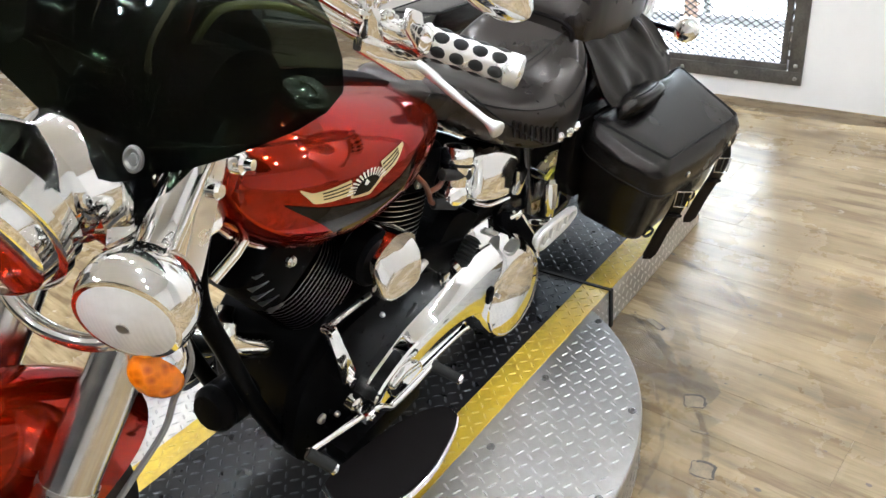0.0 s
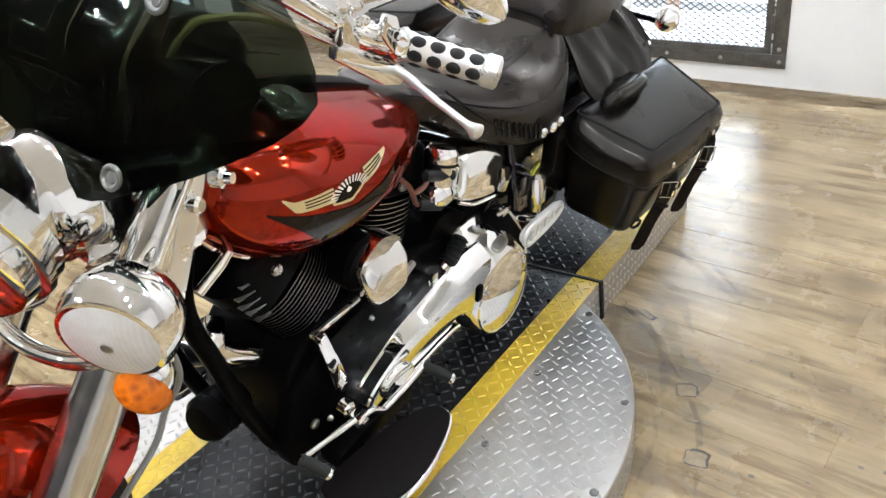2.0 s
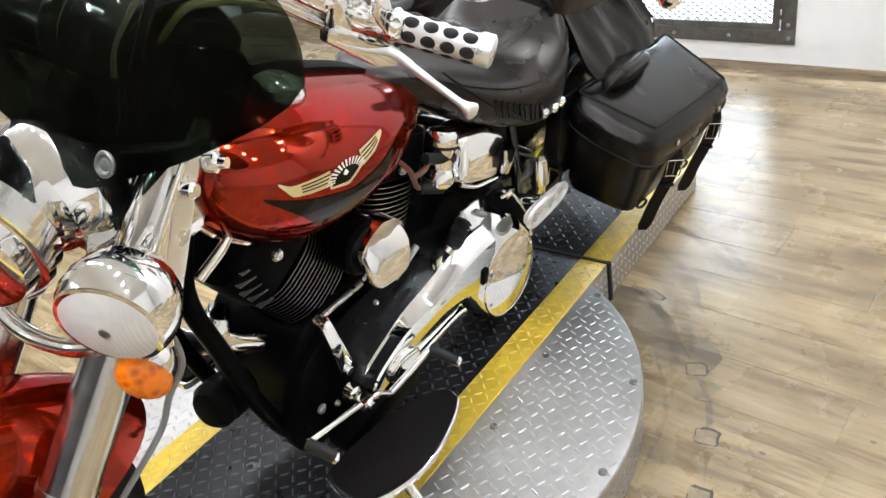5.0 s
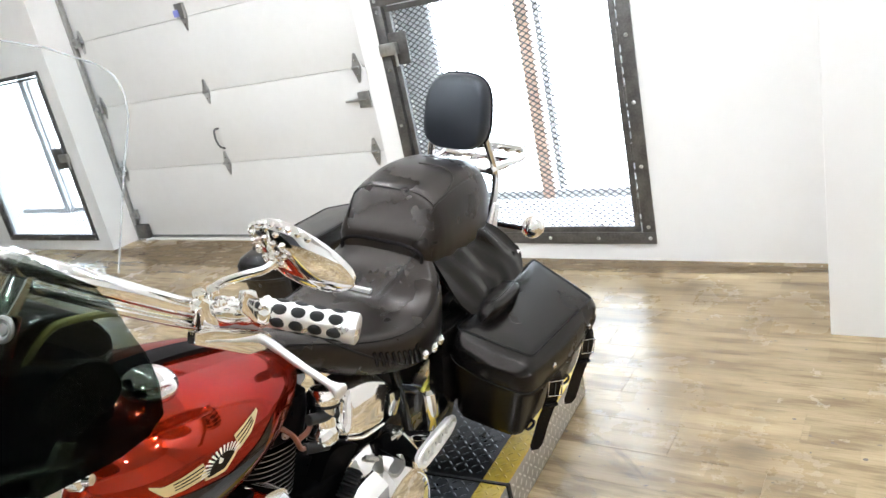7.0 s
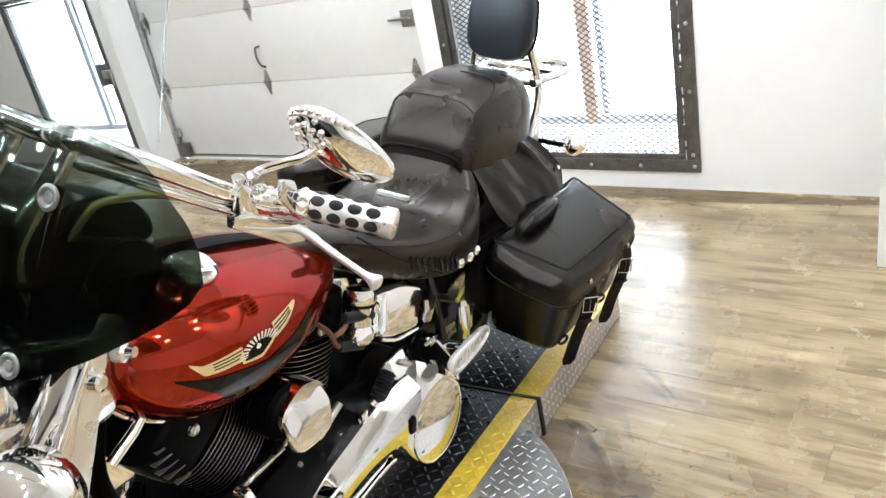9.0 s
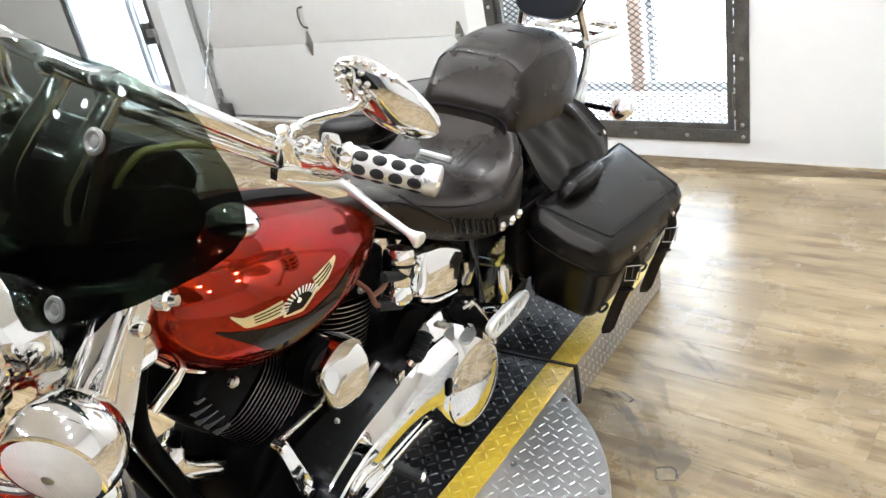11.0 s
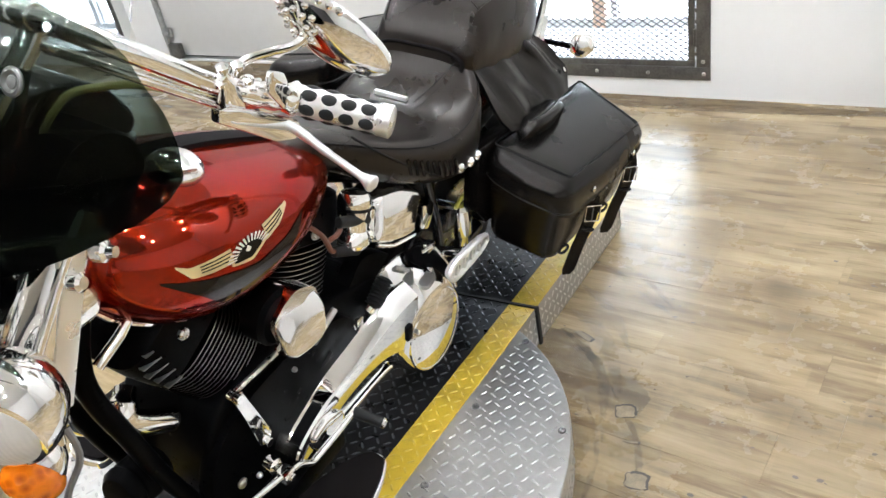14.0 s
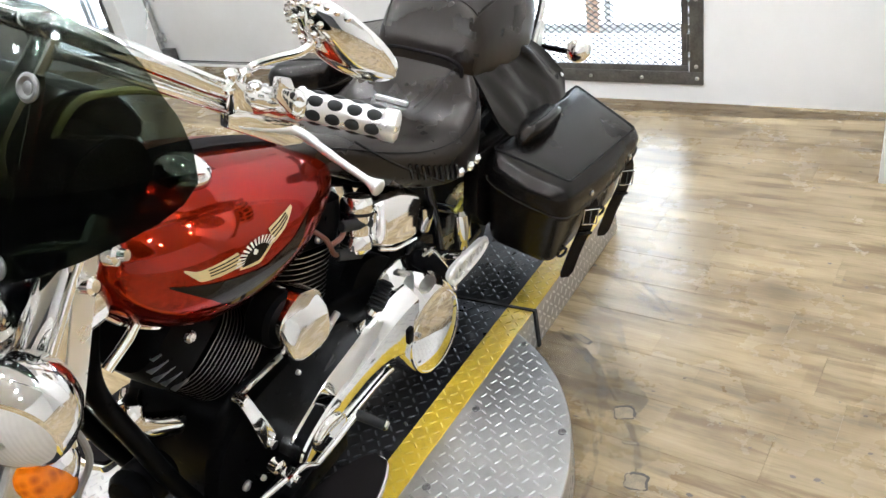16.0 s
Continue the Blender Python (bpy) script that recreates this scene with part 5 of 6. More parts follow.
# black band drawn along the gap between seat and pillion
part("pillion_welt", tube([(on_cushion(PILL, 1.6265, d, 4.2, 0.010, 0.14)[0], 1.624, on_cushion(PILL, 1.6265, d, 4.2)[2] - 0.014) for d in [200 - 220 * k / 30 for k in range(31)]], 0.0052, 8), PADMAT, pill, "thick dark band at the foot of the pillion")
pad_rings = []
for h, g in ((-0.034, 0.80), (-0.03, 0.93), (-0.015, 1.0), (0.012, 1.0), (0.028, 0.95), (0.036, 0.82)):
    ring = []
    for k in range(40):
        a = math.tau * k / 40
        wide = 0.104 * (1.0 - 0.06 * math.sin(a))
        ring.append((0.018 + wide * g * power(math.cos(a), 0.62), 2.065 + h + 0.10 * 0.0, 1.142 + 0.108 * g * power(math.sin(a), 0.66)))
    pad_rings.append([Vector((x, y + (z - 1.142) * 0.22, z)) for x, y, z in ring])
backrest = part("backrest_pad", loft(pad_rings), PAD_BLUE, bike, "rounded black vinyl backrest pad", angle=50)
part("pad_piping", tube([(0.018 + 0.104 * (1 - 0.06 * math.sin(a)) * power(math.cos(a), 0.62), 2.085 + 0.022 * math.sin(a), 1.142 + 0.108 * power(math.sin(a), 0.66)) for a in [math.tau * k / 48 for k in range(48)]], 0.004, 6, True), STITCH, backrest)
for s in (1, -1):
    part("sissy_bar", tube(spline([(s * 0.122, 2.02, 0.70), (s * 0.124, 2.08, 0.82), (s * 0.118, 2.13, 0.93), (s * 0.09, 2.11, 1.06), (s * 0.08, 2.11, 1.15)]), 0.0125, 10), CHROME, bike, "chrome sissy bar upright")
    part("side_plate", slab([(1.98, 0.66), (2.02, 0.78), (2.09, 0.86), (2.13, 0.84), (2.10, 0.74), (2.06, 0.66)], s * 0.126, s * 0.135, 0.003), SATIN, bike, "chrome side plate")
rack = part("luggage_rack", tube(spline([(-0.11, 2.10, 0.955), (-0.12, 2.20, 0.95), (-0.125, 2.36, 0.935), (-0.09, 2.43, 0.93), (0, 2.44, 0.93), (0.09, 2.43, 0.93), (0.125, 2.36, 0.935), (0.12, 2.20, 0.95), (0.11, 2.10, 0.955)]), 0.0125, 12), CHROME, bike, "chrome tubular luggage rack")
for x in (-0.066, 0.0, 0.066):
    part("rack_rail", moved(box(-0.014, 0.014, -0.167, 0.167, -0.003, 0.003, 0.002), pose(x, 2.268, 0.941, -3.8)), CHROME, rack)
for y in (2.11, 2.25):
    part("rack_cross", rod((-0.12, y, 0.950), (0.12, y, 0.950), 0.0075, 8), CHROME, rack)
part("tail_lamp", slab(smooth_outline([(2.10, 0.62), (2.12, 0.70), (2.18, 0.70), (2.20, 0.64), (2.16, 0.60)]), -0.05, 0.05, 0.012), REDLENS, bike, "red tail lamp")
part("signal_bar", rod((-0.165, 2.255, 0.715), (0.165, 2.255, 0.715), 0.009), GLOSS, bike, "black rear signal bar")
for s in (1, -1):
    part("rear_signal", lathe([(-0.04, 0.006), (-0.032, 0.022), (-0.012, 0.036), (0.014, 0.040), (0.026, 0.037), (0.030, 0.034)], (s * 0.195, 2.27, 0.718), (0, 1, 0.05), 24), CHROME, bike, "bullet-shaped chrome turn signal")
    part("signal_lens", lathe([(0.028, 0.034), (0.036, 0.028), (0.040, 0.008)], (s * 0.195, 2.27, 0.718), (0, 1, 0.05), 24), REDLENS, bike, "red signal lens")


# saddlebags
def bag_ring(c, radius, zf, belly=0.0, edge=8, arc=6):
    """Rounded four-cornered ring; corners run front-in, front-out, rear-out, rear-in."""
    pts = []
    for i in range(4):
        p, a, b = Vector(c[i]), Vector(c[i - 1]), Vector(c[(i + 1) % 4])
        ua, ub = (a - p).normalized(), (b - p).normalized()
        q0, q1 = p + ua * radius, p + ub * radius
        for k in range(arc + 1):
            t = k / arc
            pts.append((1 - t) ** 2 * q0 + 2 * t * (1 - t) * p + t * t * q1)
        nx = Vector(c[(i + 1) % 4])
        e1 = nx + (p - nx).normalized() * radius
        nrm = Vector((ub.y, -ub.x))
        mid = (Vector(c[0]) + Vector(c[2])) / 2
        if nrm.dot(p - mid) < 0:
            nrm = -nrm
        for k in range(1, edge):
            t = k / edge
            pts.append(q1.lerp(e1, t) + nrm * belly * math.sin(math.pi * t))
    return [(q.x, q.y, zf(q.x, q.y)) for q in pts]


def inset_quad(c, d):
    mid = sum((Vector(q) for q in c), Vector((0, 0))) / 4
    return [(q[0] + math.copysign(d, mid.x - q[0]), q[1] + math.copysign(d, mid.y - q[1])) for q in c]


def lid_top(x, y):
    return 0.645 - 0.26 * (x - 0.20) - 0.045 * (y - 1.69)


def lid_edge(x, y):
    """Lower edge of the lid's skirt, scalloped along the front and the outer side."""
    across = min(max((x - 0.21) / 0.235, 0), 1)
    along = min(max((y - 1.62) / 0.56, 0), 1)
    return 0.560 - 0.060 * across ** 0.8 - 0.022 * math.sin(math.pi * along) * across - 0.018 * along * across


def saddlebag(s):
    rim = [(0.188, 1.618), (0.434, 1.624), (0.468, 2.196), (0.205, 2.262)]
    seam = [(0.200, 1.672), (0.412, 1.706), (0.446, 2.158), (0.216, 2.240)]

    def side(rings):
        bm = loft([[(s * x, y, z) for x, y, z in r] for r in rings])
        bmesh.ops.recalc_face_normals(bm, faces=bm.faces)
        return bm

    def between(f):
        return lambda x, y: lid_edge(x, y) * (1 - f) + lid_top(x, y) * f

    low = [(0.190, 1.664), (0.392, 1.684), (0.424, 2.150), (0.20, 2.190)]
    high = [(0.198, 1.627), (0.424, 1.633), (0.448, 2.178), (0.215, 2.235)]
    body_rings = [bag_ring(inset_quad(low, 0.05), 0.02, lambda x, y: 0.306 + 0.2 * (0.395 - x)), bag_ring(inset_quad(low, 0.022), 0.035, lambda x, y: 0.307 + 0.2 * (0.395 - x)), bag_ring(inset_quad(low, 0.007), 0.045, lambda x, y: 0.316 + 0.2 * (0.395 - x)), bag_ring(low, 0.05, lambda x, y: 0.336 + 0.2 * (0.395 - x), 0.003)]
    for f in (0.3, 0.6, 0.85, 1.0):
        quad = [(p[0] * (1 - f) + q[0] * f, p[1] * (1 - f) + q[1] * f) for p, q in zip(low, high)]
        body_rings.append(bag_ring(quad, 0.05, lambda x, y, f=f: (0.336 + 0.2 * (0.395 - x)) * (1 - f) + (lid_edge(x, y) + 0.03) * f, 0.007))
    body = part("saddlebag", side(body_rings), LEATHER, bike, "black leather saddlebag with two buckled straps", angle=70)
    lid_rings = [bag_ring(inset_quad(rim, 0.016), 0.05, between(0.05), 0.004), bag_ring(inset_quad(rim, 0.004), 0.055, between(0.0), 0.004), bag_ring(rim, 0.06, between(0.03), 0.005),
                 bag_ring(inset_quad(rim, -0.003), 0.062, between(0.35), 0.008), bag_ring(inset_quad(rim, 0.001), 0.062, between(0.62), 0.008), bag_ring(inset_quad(rim, 0.010), 0.055, between(0.84), 0.006)]
    mix = [((p[0] + q[0]) / 2, (p[1] + q[1]) / 2) for p, q in zip(inset_quad(rim, 0.012), seam)]
    lid_rings += [bag_ring(mix, 0.045, between(0.955), 0.004), bag_ring(seam, 0.016, between(1.0)), bag_ring(inset_quad(seam, 0.02), 0.025, lambda x, y: lid_top(x, y) + 0.003), bag_ring(inset_quad(seam, 0.06), 0.02, lambda x, y: lid_top(x, y) + 0.005)]
    lid = part("lid", side(lid_rings), LEATHER, body, "black leather lid flap", angle=70)
    part("lid_piping", tube([(s * x, y, z + 0.0008) for x, y, z in bag_ring(seam, 0.016, lid_top)], 0.0028, 6, True), STITCH, lid, "dark piped seam")
    part("lid_hem", tube([(s * x, y, z) for x, y, z in bag_ring(inset_quad(rim, -0.001), 0.06, lambda x, y: lid_edge(x, y) + 0.012, 0.005)], 0.0016, 5, True), STITCH, lid, "stitched hem")
    for y, x, z in ((1.795, 0.4470, 0.520), (2.080, 0.4635, 0.502)):
        part("snap", lathe([(0, 0.009), (0.003, 0.009), (0.006, 0.005)], (s * x, y, z), (s, 0, 0.1), 14), CHROME, lid, "chrome snap")
    for y, x0 in ((1.835, 0.428), (2.100, 0.446)):
        outline = [(x0 - 0.002, 0.490), (x0 + 0.008, 0.465), (x0 + 0.011, 0.435), (x0 + 0.006, 0.39), (x0 - 0.003, 0.35), (x0 - 0.012, 0.31), (x0 - 0.018, 0.27), (x0 - 0.024, 0.235), (x0 - 0.026, 0.218)]
        rings = []
        for x, z in outline:
            twist = 0.85
            half = 0.019 * (1 if z > 0.225 else 0.6)
            wx, wy = half * math.sin(twist), half * math.cos(twist)
            cx, cy = x + wx * 0.35, y - (0.5 - z) * 0.18
            ox, oy = 0.0025 * math.cos(twist), -0.0025 * math.sin(twist)
            rings.append([(s * (cx + u * wx + o * ox), cy + u * wy + o * oy, z) for u, o in ((-1, -1), (-1, 1), (1, 1), (1, -1))])
        strap = part("strap", loft(rings), LEATHER, body, "black leather strap")
        bx, bz, by = x0 + 0.020, 0.428, y - 0.017
        part("buckle", tube([(s * (bx + a * 0.75), by + a * 0.66 + q * 0.009, bz + q * 0.046) for a, q in ((-0.021, -0.5), (0.021, -0.5), (0.021, 0.5), (-0.021, 0.5))], 0.0026, 8, True), CHROME, strap, "square chrome buckle")
        part("prong", rod((s * bx, by, bz - 0.020), (s * bx, by, bz + 0.020), 0.0015, 6), CAPDULL, strap, "dull buckle prong")
        part("keeper", tube([(s * (x0 + 0.012 + 0.015 * math.sin(a) + 0.004 * math.cos(a)), y - 0.026 + 0.013 * math.sin(a) - 0.004 * math.cos(a), 0.374) for a in [math.tau * k / 16 for k in range(16)]], 0.004, 6, True), LEATHER, strap)
        part("ring", tube([(s * (x0 - 0.030 + 0.006 * math.cos(a)), y - 0.080 + 0.017 * math.cos(a), 0.325 + 0.012 * math.sin(a)) for a in [math.tau * k / 18 for k in range(18)]], 0.0045, 6, True), GLOSS, body, "black steel ring")
    if s < 0:
        return body
    # yoke that drapes from the seat to the bag
    yoke = []
    for x, z0, z1, y0, y1 in ((0.118, 0.866, 0.850, 1.668, 1.955), (0.142, 0.850, 0.838, 1.655, 1.990), (0.162, 0.826, 0.806, 1.650, 2.030), (0.178, 0.798, 0.768, 1.652, 2.068), (0.192, 0.766, 0.730, 1.660, 2.098), (0.204, 0.736, 0.706, 1.672, 2.120), (0.216, 0.704, 0.684, 1.690, 2.118), (0.236, 0.672, 0.648, 1.715, 2.085)):
        ys = [y0 + (y1 - y0) * k / 26 for k in range(27)]
        u = [k / 26 for k in range(27)]
        wave = [0.004 * math.sin(q * 15 + x * 22) + 0.0028 * math.sin(q * 31 - x * 60) + 0.012 * math.exp(-((q - 0.80) / 0.09) ** 2) - 0.006 * math.exp(-((q - 0.62) / 0.07) ** 2) for q in u]
        fall = [z0 + (z1 - z0) * q + 0.003 * math.sin(q * 19 + x * 40) for q in u]
        yoke.append([(s * (x + w), q, f) for q, w, f in zip(ys, wave, fall)] + [(s * (x + w - 0.009), q, f - 0.005) for q, w, f in reversed(list(zip(ys, wave, fall)))])
    yoke_ob = part("yoke", loft(yoke), LEATHER, body, "draped black leather yoke", angle=50)
    part("yoke_stud", lathe([(0, 0.008), (0.003, 0.008), (0.006, 0.004)], (s * 0.213, 2.092, 0.705), (s, 0.2, 0.6), 12), CHROME, yoke_ob, "chrome stud")
    grip = []
    for k in range(15):
        t = k / 14
        y = 1.735 + 0.255 * t
        g = (1 - abs(2 * t - 1) ** 5) ** 0.6 * 0.92 + 0.08
        cx, cz = 0.246 + 0.010 * math.sin(math.pi * t), lid_top(0.256, y) + 0.036 * g
        grip.append([(s * (cx + 0.031 * g * power(math.cos(a), 0.5)), y, cz + 0.024 * g * power(math.sin(a), 0.5)) for a in [math.tau * q / 16 for q in range(16)]])
    pad = part("carry_handle", loft(grip), LEATHER, body, "padded leather carry handle", angle=60)
    part("handle_seam", tube([(s * (0.246 + 0.010 * math.sin(math.pi * t) + 0.012), 1.765 + 0.19 * t, lid_top(0.256, 1.765 + 0.19 * t) + 0.0595) for t in [k / 10 for k in range(11)]], 0.0016, 5), STITCH, pad)
    part("valance", slab([(1.60, 0.66), (1.60, 0.47), (1.66, 0.40), (2.10, 0.36), (2.10, 0.62)], s * 0.150, s * 0.195, 0.006), LEATHER, body)
    return body


saddlebag(1)
saddlebag(-1).location = (-0.12, 0, 0.14)


# engine
def cylinder(base, top, first, last, count, half_x, half_l, name, head_at=0.9, thick=0.0013, edge=0.86, soft=0.62):
    b, t = Vector(base), Vector(top)
    ax = (t - b).normalized()
    lx = Vector((1, 0, 0))
    ly = ax.cross(lx).normalized()
    barrel = part(name, tube([b, b.lerp(t, 0.5), t], 0.066, 28), BLACK, bike, "black finned engine cylinder")
    length = (t - b).length
    for k in range(count):
        h = first + (last - first) * k / (count - 1)
        g = 1.0
        ring = []
        for q in range(36):
            a = math.tau * q / 36
            ring.append((half_x * g * power(math.cos(a), soft), half_l * g * power(math.sin(a), soft)))
        bm = loft([[b + ax * (h - thick) + lx * x * 0.96 + ly * y * 0.96 for x, y in ring], [b + ax * (h - thick) + lx * x + ly * y for x, y in ring], [b + ax * (h + thick) + lx * x + ly * y for x, y in ring], [b + ax * (h + thick) + lx * x * 0.96 + ly * y * 0.96 for x, y in ring]])
        bm.normal_update()
        for f in bm.faces:
            if f.normal.x > edge and abs(f.normal.dot(ax)) < 0.3:
                f.material_index = 1
        part("fin", bm, [BLACK, FIN], barrel, "black cooling fin with bright machined edge")
    start = b + ax * (last + 0.008)
    deep = length - last + 0.05
    head = loft([[start + ax * h * deep + lx * half_x * g * power(math.cos(q), 0.45) + ly * half_l * g * power(math.sin(q), 0.45) for q in [math.tau * k / 32 for k in range(32)]] for h, g in ((0.0, 0.92), (0.06, 0.99), (0.5, 1.0), (0.85, 0.95), (1.0, 0.7))])
    part("rocker_box", head, BLACK, barrel, "black rocker box")
    part("head_bolt", lathe([(0, 0.011), (0.006, 0.011), (0.010, 0.007)], b.lerp(t, head_at) + lx * (half_x * 0.99), (1, 0, 0), 14), ALLOY, barrel, "dull head bolt")
    return barrel


front = cylinder((0, 0.866, 0.437), (0, 0.671, 0.722), 0.122, 0.268, 13, 0.114, 0.106, "front_cylinder", 0.98, 0.0009, 0.45, 0.72)
for y0, y1, z in ((0.598, 0.616, 0.721), (0.588, 0.626, 0.700), (0.592, 0.635, 0.678), (0.606, 0.645, 0.656), (0.622, 0.654, 0.629)):
    part("head_fin", box(0.100, 0.1125, y0, y1, z - 0.0007, z + 0.0007), FIN, front, "short bright fin edge")
cylinder((0, 0.955, 0.46), (0, 1.040, 0.735), 0.110, 0.225, 11, 0.116, 0.110, "rear_cylinder", 0.9, 0.0009, 0.45, 0.78)
part("crankcase", slab(smooth_outline([(0.66, 0.24), (0.65, 0.38), (0.70, 0.50), (0.88, 0.55), (1.06, 0.52), (1.20, 0.48), (1.30, 0.40), (1.30, 0.22), (1.0, 0.17), (0.76, 0.18)]), -0.125, 0.125, 0.02, 3), BLACK, bike, "black engine crankcase")
part("oil_filter", lathe([(0, 0.044), (0.01, 0.048), (0.06, 0.048), (0.064, 0.045), (0.07, 0.045), (0.074, 0.048), (0.085, 0.047), (0.098, 0.036), (0.10, 0.01)], (0.035, 0.60, 0.40), (0.12, -1, 0.2), 24), BLACK, bike, "black ribbed oil filter")
part("exhaust_elbow", tube(spline([(0.02, 0.60, 0.60), (0.045, 0.565, 0.578), (0.055, 0.585, 0.545), (0.055, 0.645, 0.495)]), [0.020] * 3 + [0.026] * 5 + [0.024] * 11, 16), CHROME, bike, "chrome exhaust elbow")
part("gearbox", slab(smooth_outline([(1.24, 0.24), (1.22, 0.45), (1.35, 0.52), (1.50, 0.48), (1.54, 0.32), (1.45, 0.22)]), -0.12, 0.12, 0.02, 3), BLACK, bike, "black gearbox")
part("lower_cover", slab(smooth_outline([(0.645, 0.21), (0.64, 0.38), (0.74, 0.48), (0.95, 0.50), (1.1, 0.44), (1.12, 0.25), (0.9, 0.185)]), 0.10, 0.142, 0.008, 2), BLACK, bike, "black side cover")
for y, z, r in ((0.70, 0.30, 0.012), (0.745, 0.275, 0.007), (0.89, 0.46, 0.006)):
    part("cover_bolt", lathe([(0, r), (0.006, r), (0.010, r * 0.6)], (0.141, y, z), (1, 0, 0), 12), ALLOY, bike, "bright cover bolt")
def bulged(bm):
    """Leans the upper part of a cover back in a curve."""
    for v in bm.verts:
        if v.co.x > 0.18:
            v.co.x += 0.008 - 0.28 * (v.co.z - 0.56) - 5.0 * max(0.0, v.co.z - 0.595) ** 2
    return bm


HORN = smooth_outline([(0.822, 0.636), (0.836, 0.661), (0.876, 0.681), (0.901, 0.682), (0.931, 0.669), (0.948, 0.651), (0.951, 0.625), (0.943, 0.602), (0.926, 0.57), (0.891, 0.562), (0.846, 0.565), (0.827, 0.573), (0.819, 0.59)], 2)
horn = part("horn_cover", bulged(dome(HORN, 0.178, 0.212, 0.012, 5)), CHROME, bike, "domed chrome waterfall horn cover")
part("horn_body", rod((0.10, 0.862, 0.630), (0.160, 0.862, 0.630), 0.060, 28), BLACK, horn, "black horn body")

CASE = smooth_outline([(0.800, 0.330), (0.806, 0.372), (0.850, 0.398), (0.94, 0.440), (1.04, 0.484), (1.12, 0.512), (1.17, 0.560), (1.22, 0.560), (1.29, 0.515), (1.36, 0.435), (1.405, 0.345), (1.40, 0.235), (1.34, 0.165), (1.27, 0.185), (1.21, 0.235), (1.13, 0.275), (1.04, 0.280), (0.96, 0.252), (0.90, 0.240), (0.835, 0.260)], 3)
part("inner_primary", slab([(1.1 + (y - 1.1) * 0.96, 0.33 + (z - 0.33) * 0.93) for y, z in CASE], 0.075, 0.118, 0.004), BLACK, bike, "black inner primary case")
PRIMS = [  # y, top edge, upper ridge, lower ridge, bottom edge
    (0.800, 0.300, 0.299, 0.276, 0.268), (0.812, 0.320, 0.317, 0.264, 0.250), (0.842, 0.340, 0.338, 0.270, 0.238), (0.90, 0.368, 0.364, 0.294, 0.236), (0.95, 0.390, 0.375, 0.314, 0.240),
    (1.05, 0.412, 0.388, 0.326, 0.246), (1.12, 0.428, 0.400, 0.318, 0.250), (1.17, 0.436, 0.408, 0.302, 0.246), (1.22, 0.440, 0.412, 0.275, 0.224), (1.28, 0.436, 0.410, 0.255, 0.205)]


def prim_ring(y):
    zu, zr, zl, zb = interp(PRIMS, y)
    return [(0.115, y, zu - 0.002), (0.164, y, zu), (0.170, y, zu - 0.003), (0.200, y, zr + 0.003), (0.2045, y, zr - 0.003), (0.206, y, zl + 0.004), (0.2035, y, zl - 0.003), (0.184, y, zb + 0.006), (0.178, y, zb), (0.115, y, zb + 0.002)]


prim = part("primary_cover", loft([prim_ring(y) for y in [0.800, 0.804, 0.808, 0.814, 0.822, 0.832] + [0.842 + 0.438 * k / 26 for k in range(27)]]), CHROME, bike, "long chrome primary drive cover", angle=24)
part("primary_lip", tube([(0.186, y, interp(PRIMS, y)[3] - 0.003) for y in [0.93 + 0.25 * k / 14 for k in range(15)]], 0.0055, 8), CHROME, prim, "rolled lower lip")
NECK = [(1.195, 0.436), (1.215, 0.462), (1.25, 0.476), (1.30, 0.478), (1.35, 0.466), (1.40, 0.425), (1.45, 0.345)]
neck = []
for k in range(19):
    y = 1.195 + 0.240 * k / 18
    top = interp(NECK, y)[0]
    hold = max(0.0, 1.0 - k / 5)
    sect = [(0.112, top), (0.119, top), (0.127, top - 0.004), (0.150, top - 0.032), (0.172, top - 0.062), (0.190, top - 0.094), (0.2010, min(0.345, top - 0.125)), (0.2045, 0.300), (0.115, 0.275)]
    neck.append([(x, y + hold * 0.30 * (z - 0.414), z) for x, z in sect])
part("primary_neck", loft(neck), CHROME, prim, "curved chrome neck of the cover", angle=50)
part("neck_rim", tube([(x + 0.001, y - 0.001, z) for x, y, z in neck[0][1:6]], 0.0045, 8), CHROME, prim, "rounded rim of the neck opening")
part("neck_clip", join(rod((0.140, 1.280, 0.470), (0.158, 1.310, 0.448), 0.006, 10), rod((0.146, 1.286, 0.456), (0.150, 1.302, 0.468), 0.004, 10)), GALV, prim, "small wire clip")
drum = []
for x, cy, cz, r in ((0.118, 1.352, 0.292, 0.158), (0.128, 1.352, 0.290, 0.160), (0.150, 1.351, 0.284, 0.154), (0.178, 1.349, 0.273, 0.142), (0.196, 1.347, 0.264, 0.131), (0.208, 1.3465, 0.259, 0.122), (0.211, 1.346, 0.257, 0.116)):
    drum.append([(x, cy + r * math.cos(a), cz + r * math.sin(a)) for a in [math.tau * k / 56 for k in range(56)]])
part("clutch_dome", loft(drum), CHROME, prim, "tapered chrome clutch drum")
derby = part("derby_cover", lathe([(0.0, 0.117), (0.004, 0.119), (0.009, 0.117), (0.0105, 0.113), (0.0095, 0.110), (0.017, 0.09), (0.026, 0.05), (0.029, 0.005)], (0.2085, 1.346, 0.257), (1, -0.02, 0.10), 56), CHROME, prim, "round domed chrome derby cover")
for k in range(3):
    a = math.tau * k / 3 + 0.5
    part("cover_screw", lathe([(0, 0.006), (0.003, 0.006), (0.004, 0.003)], (0.2175, 1.346 + 0.103 * math.cos(a), 0.257 + 0.103 * math.sin(a)), (1, 0, 0), 10), ALLOY, derby)
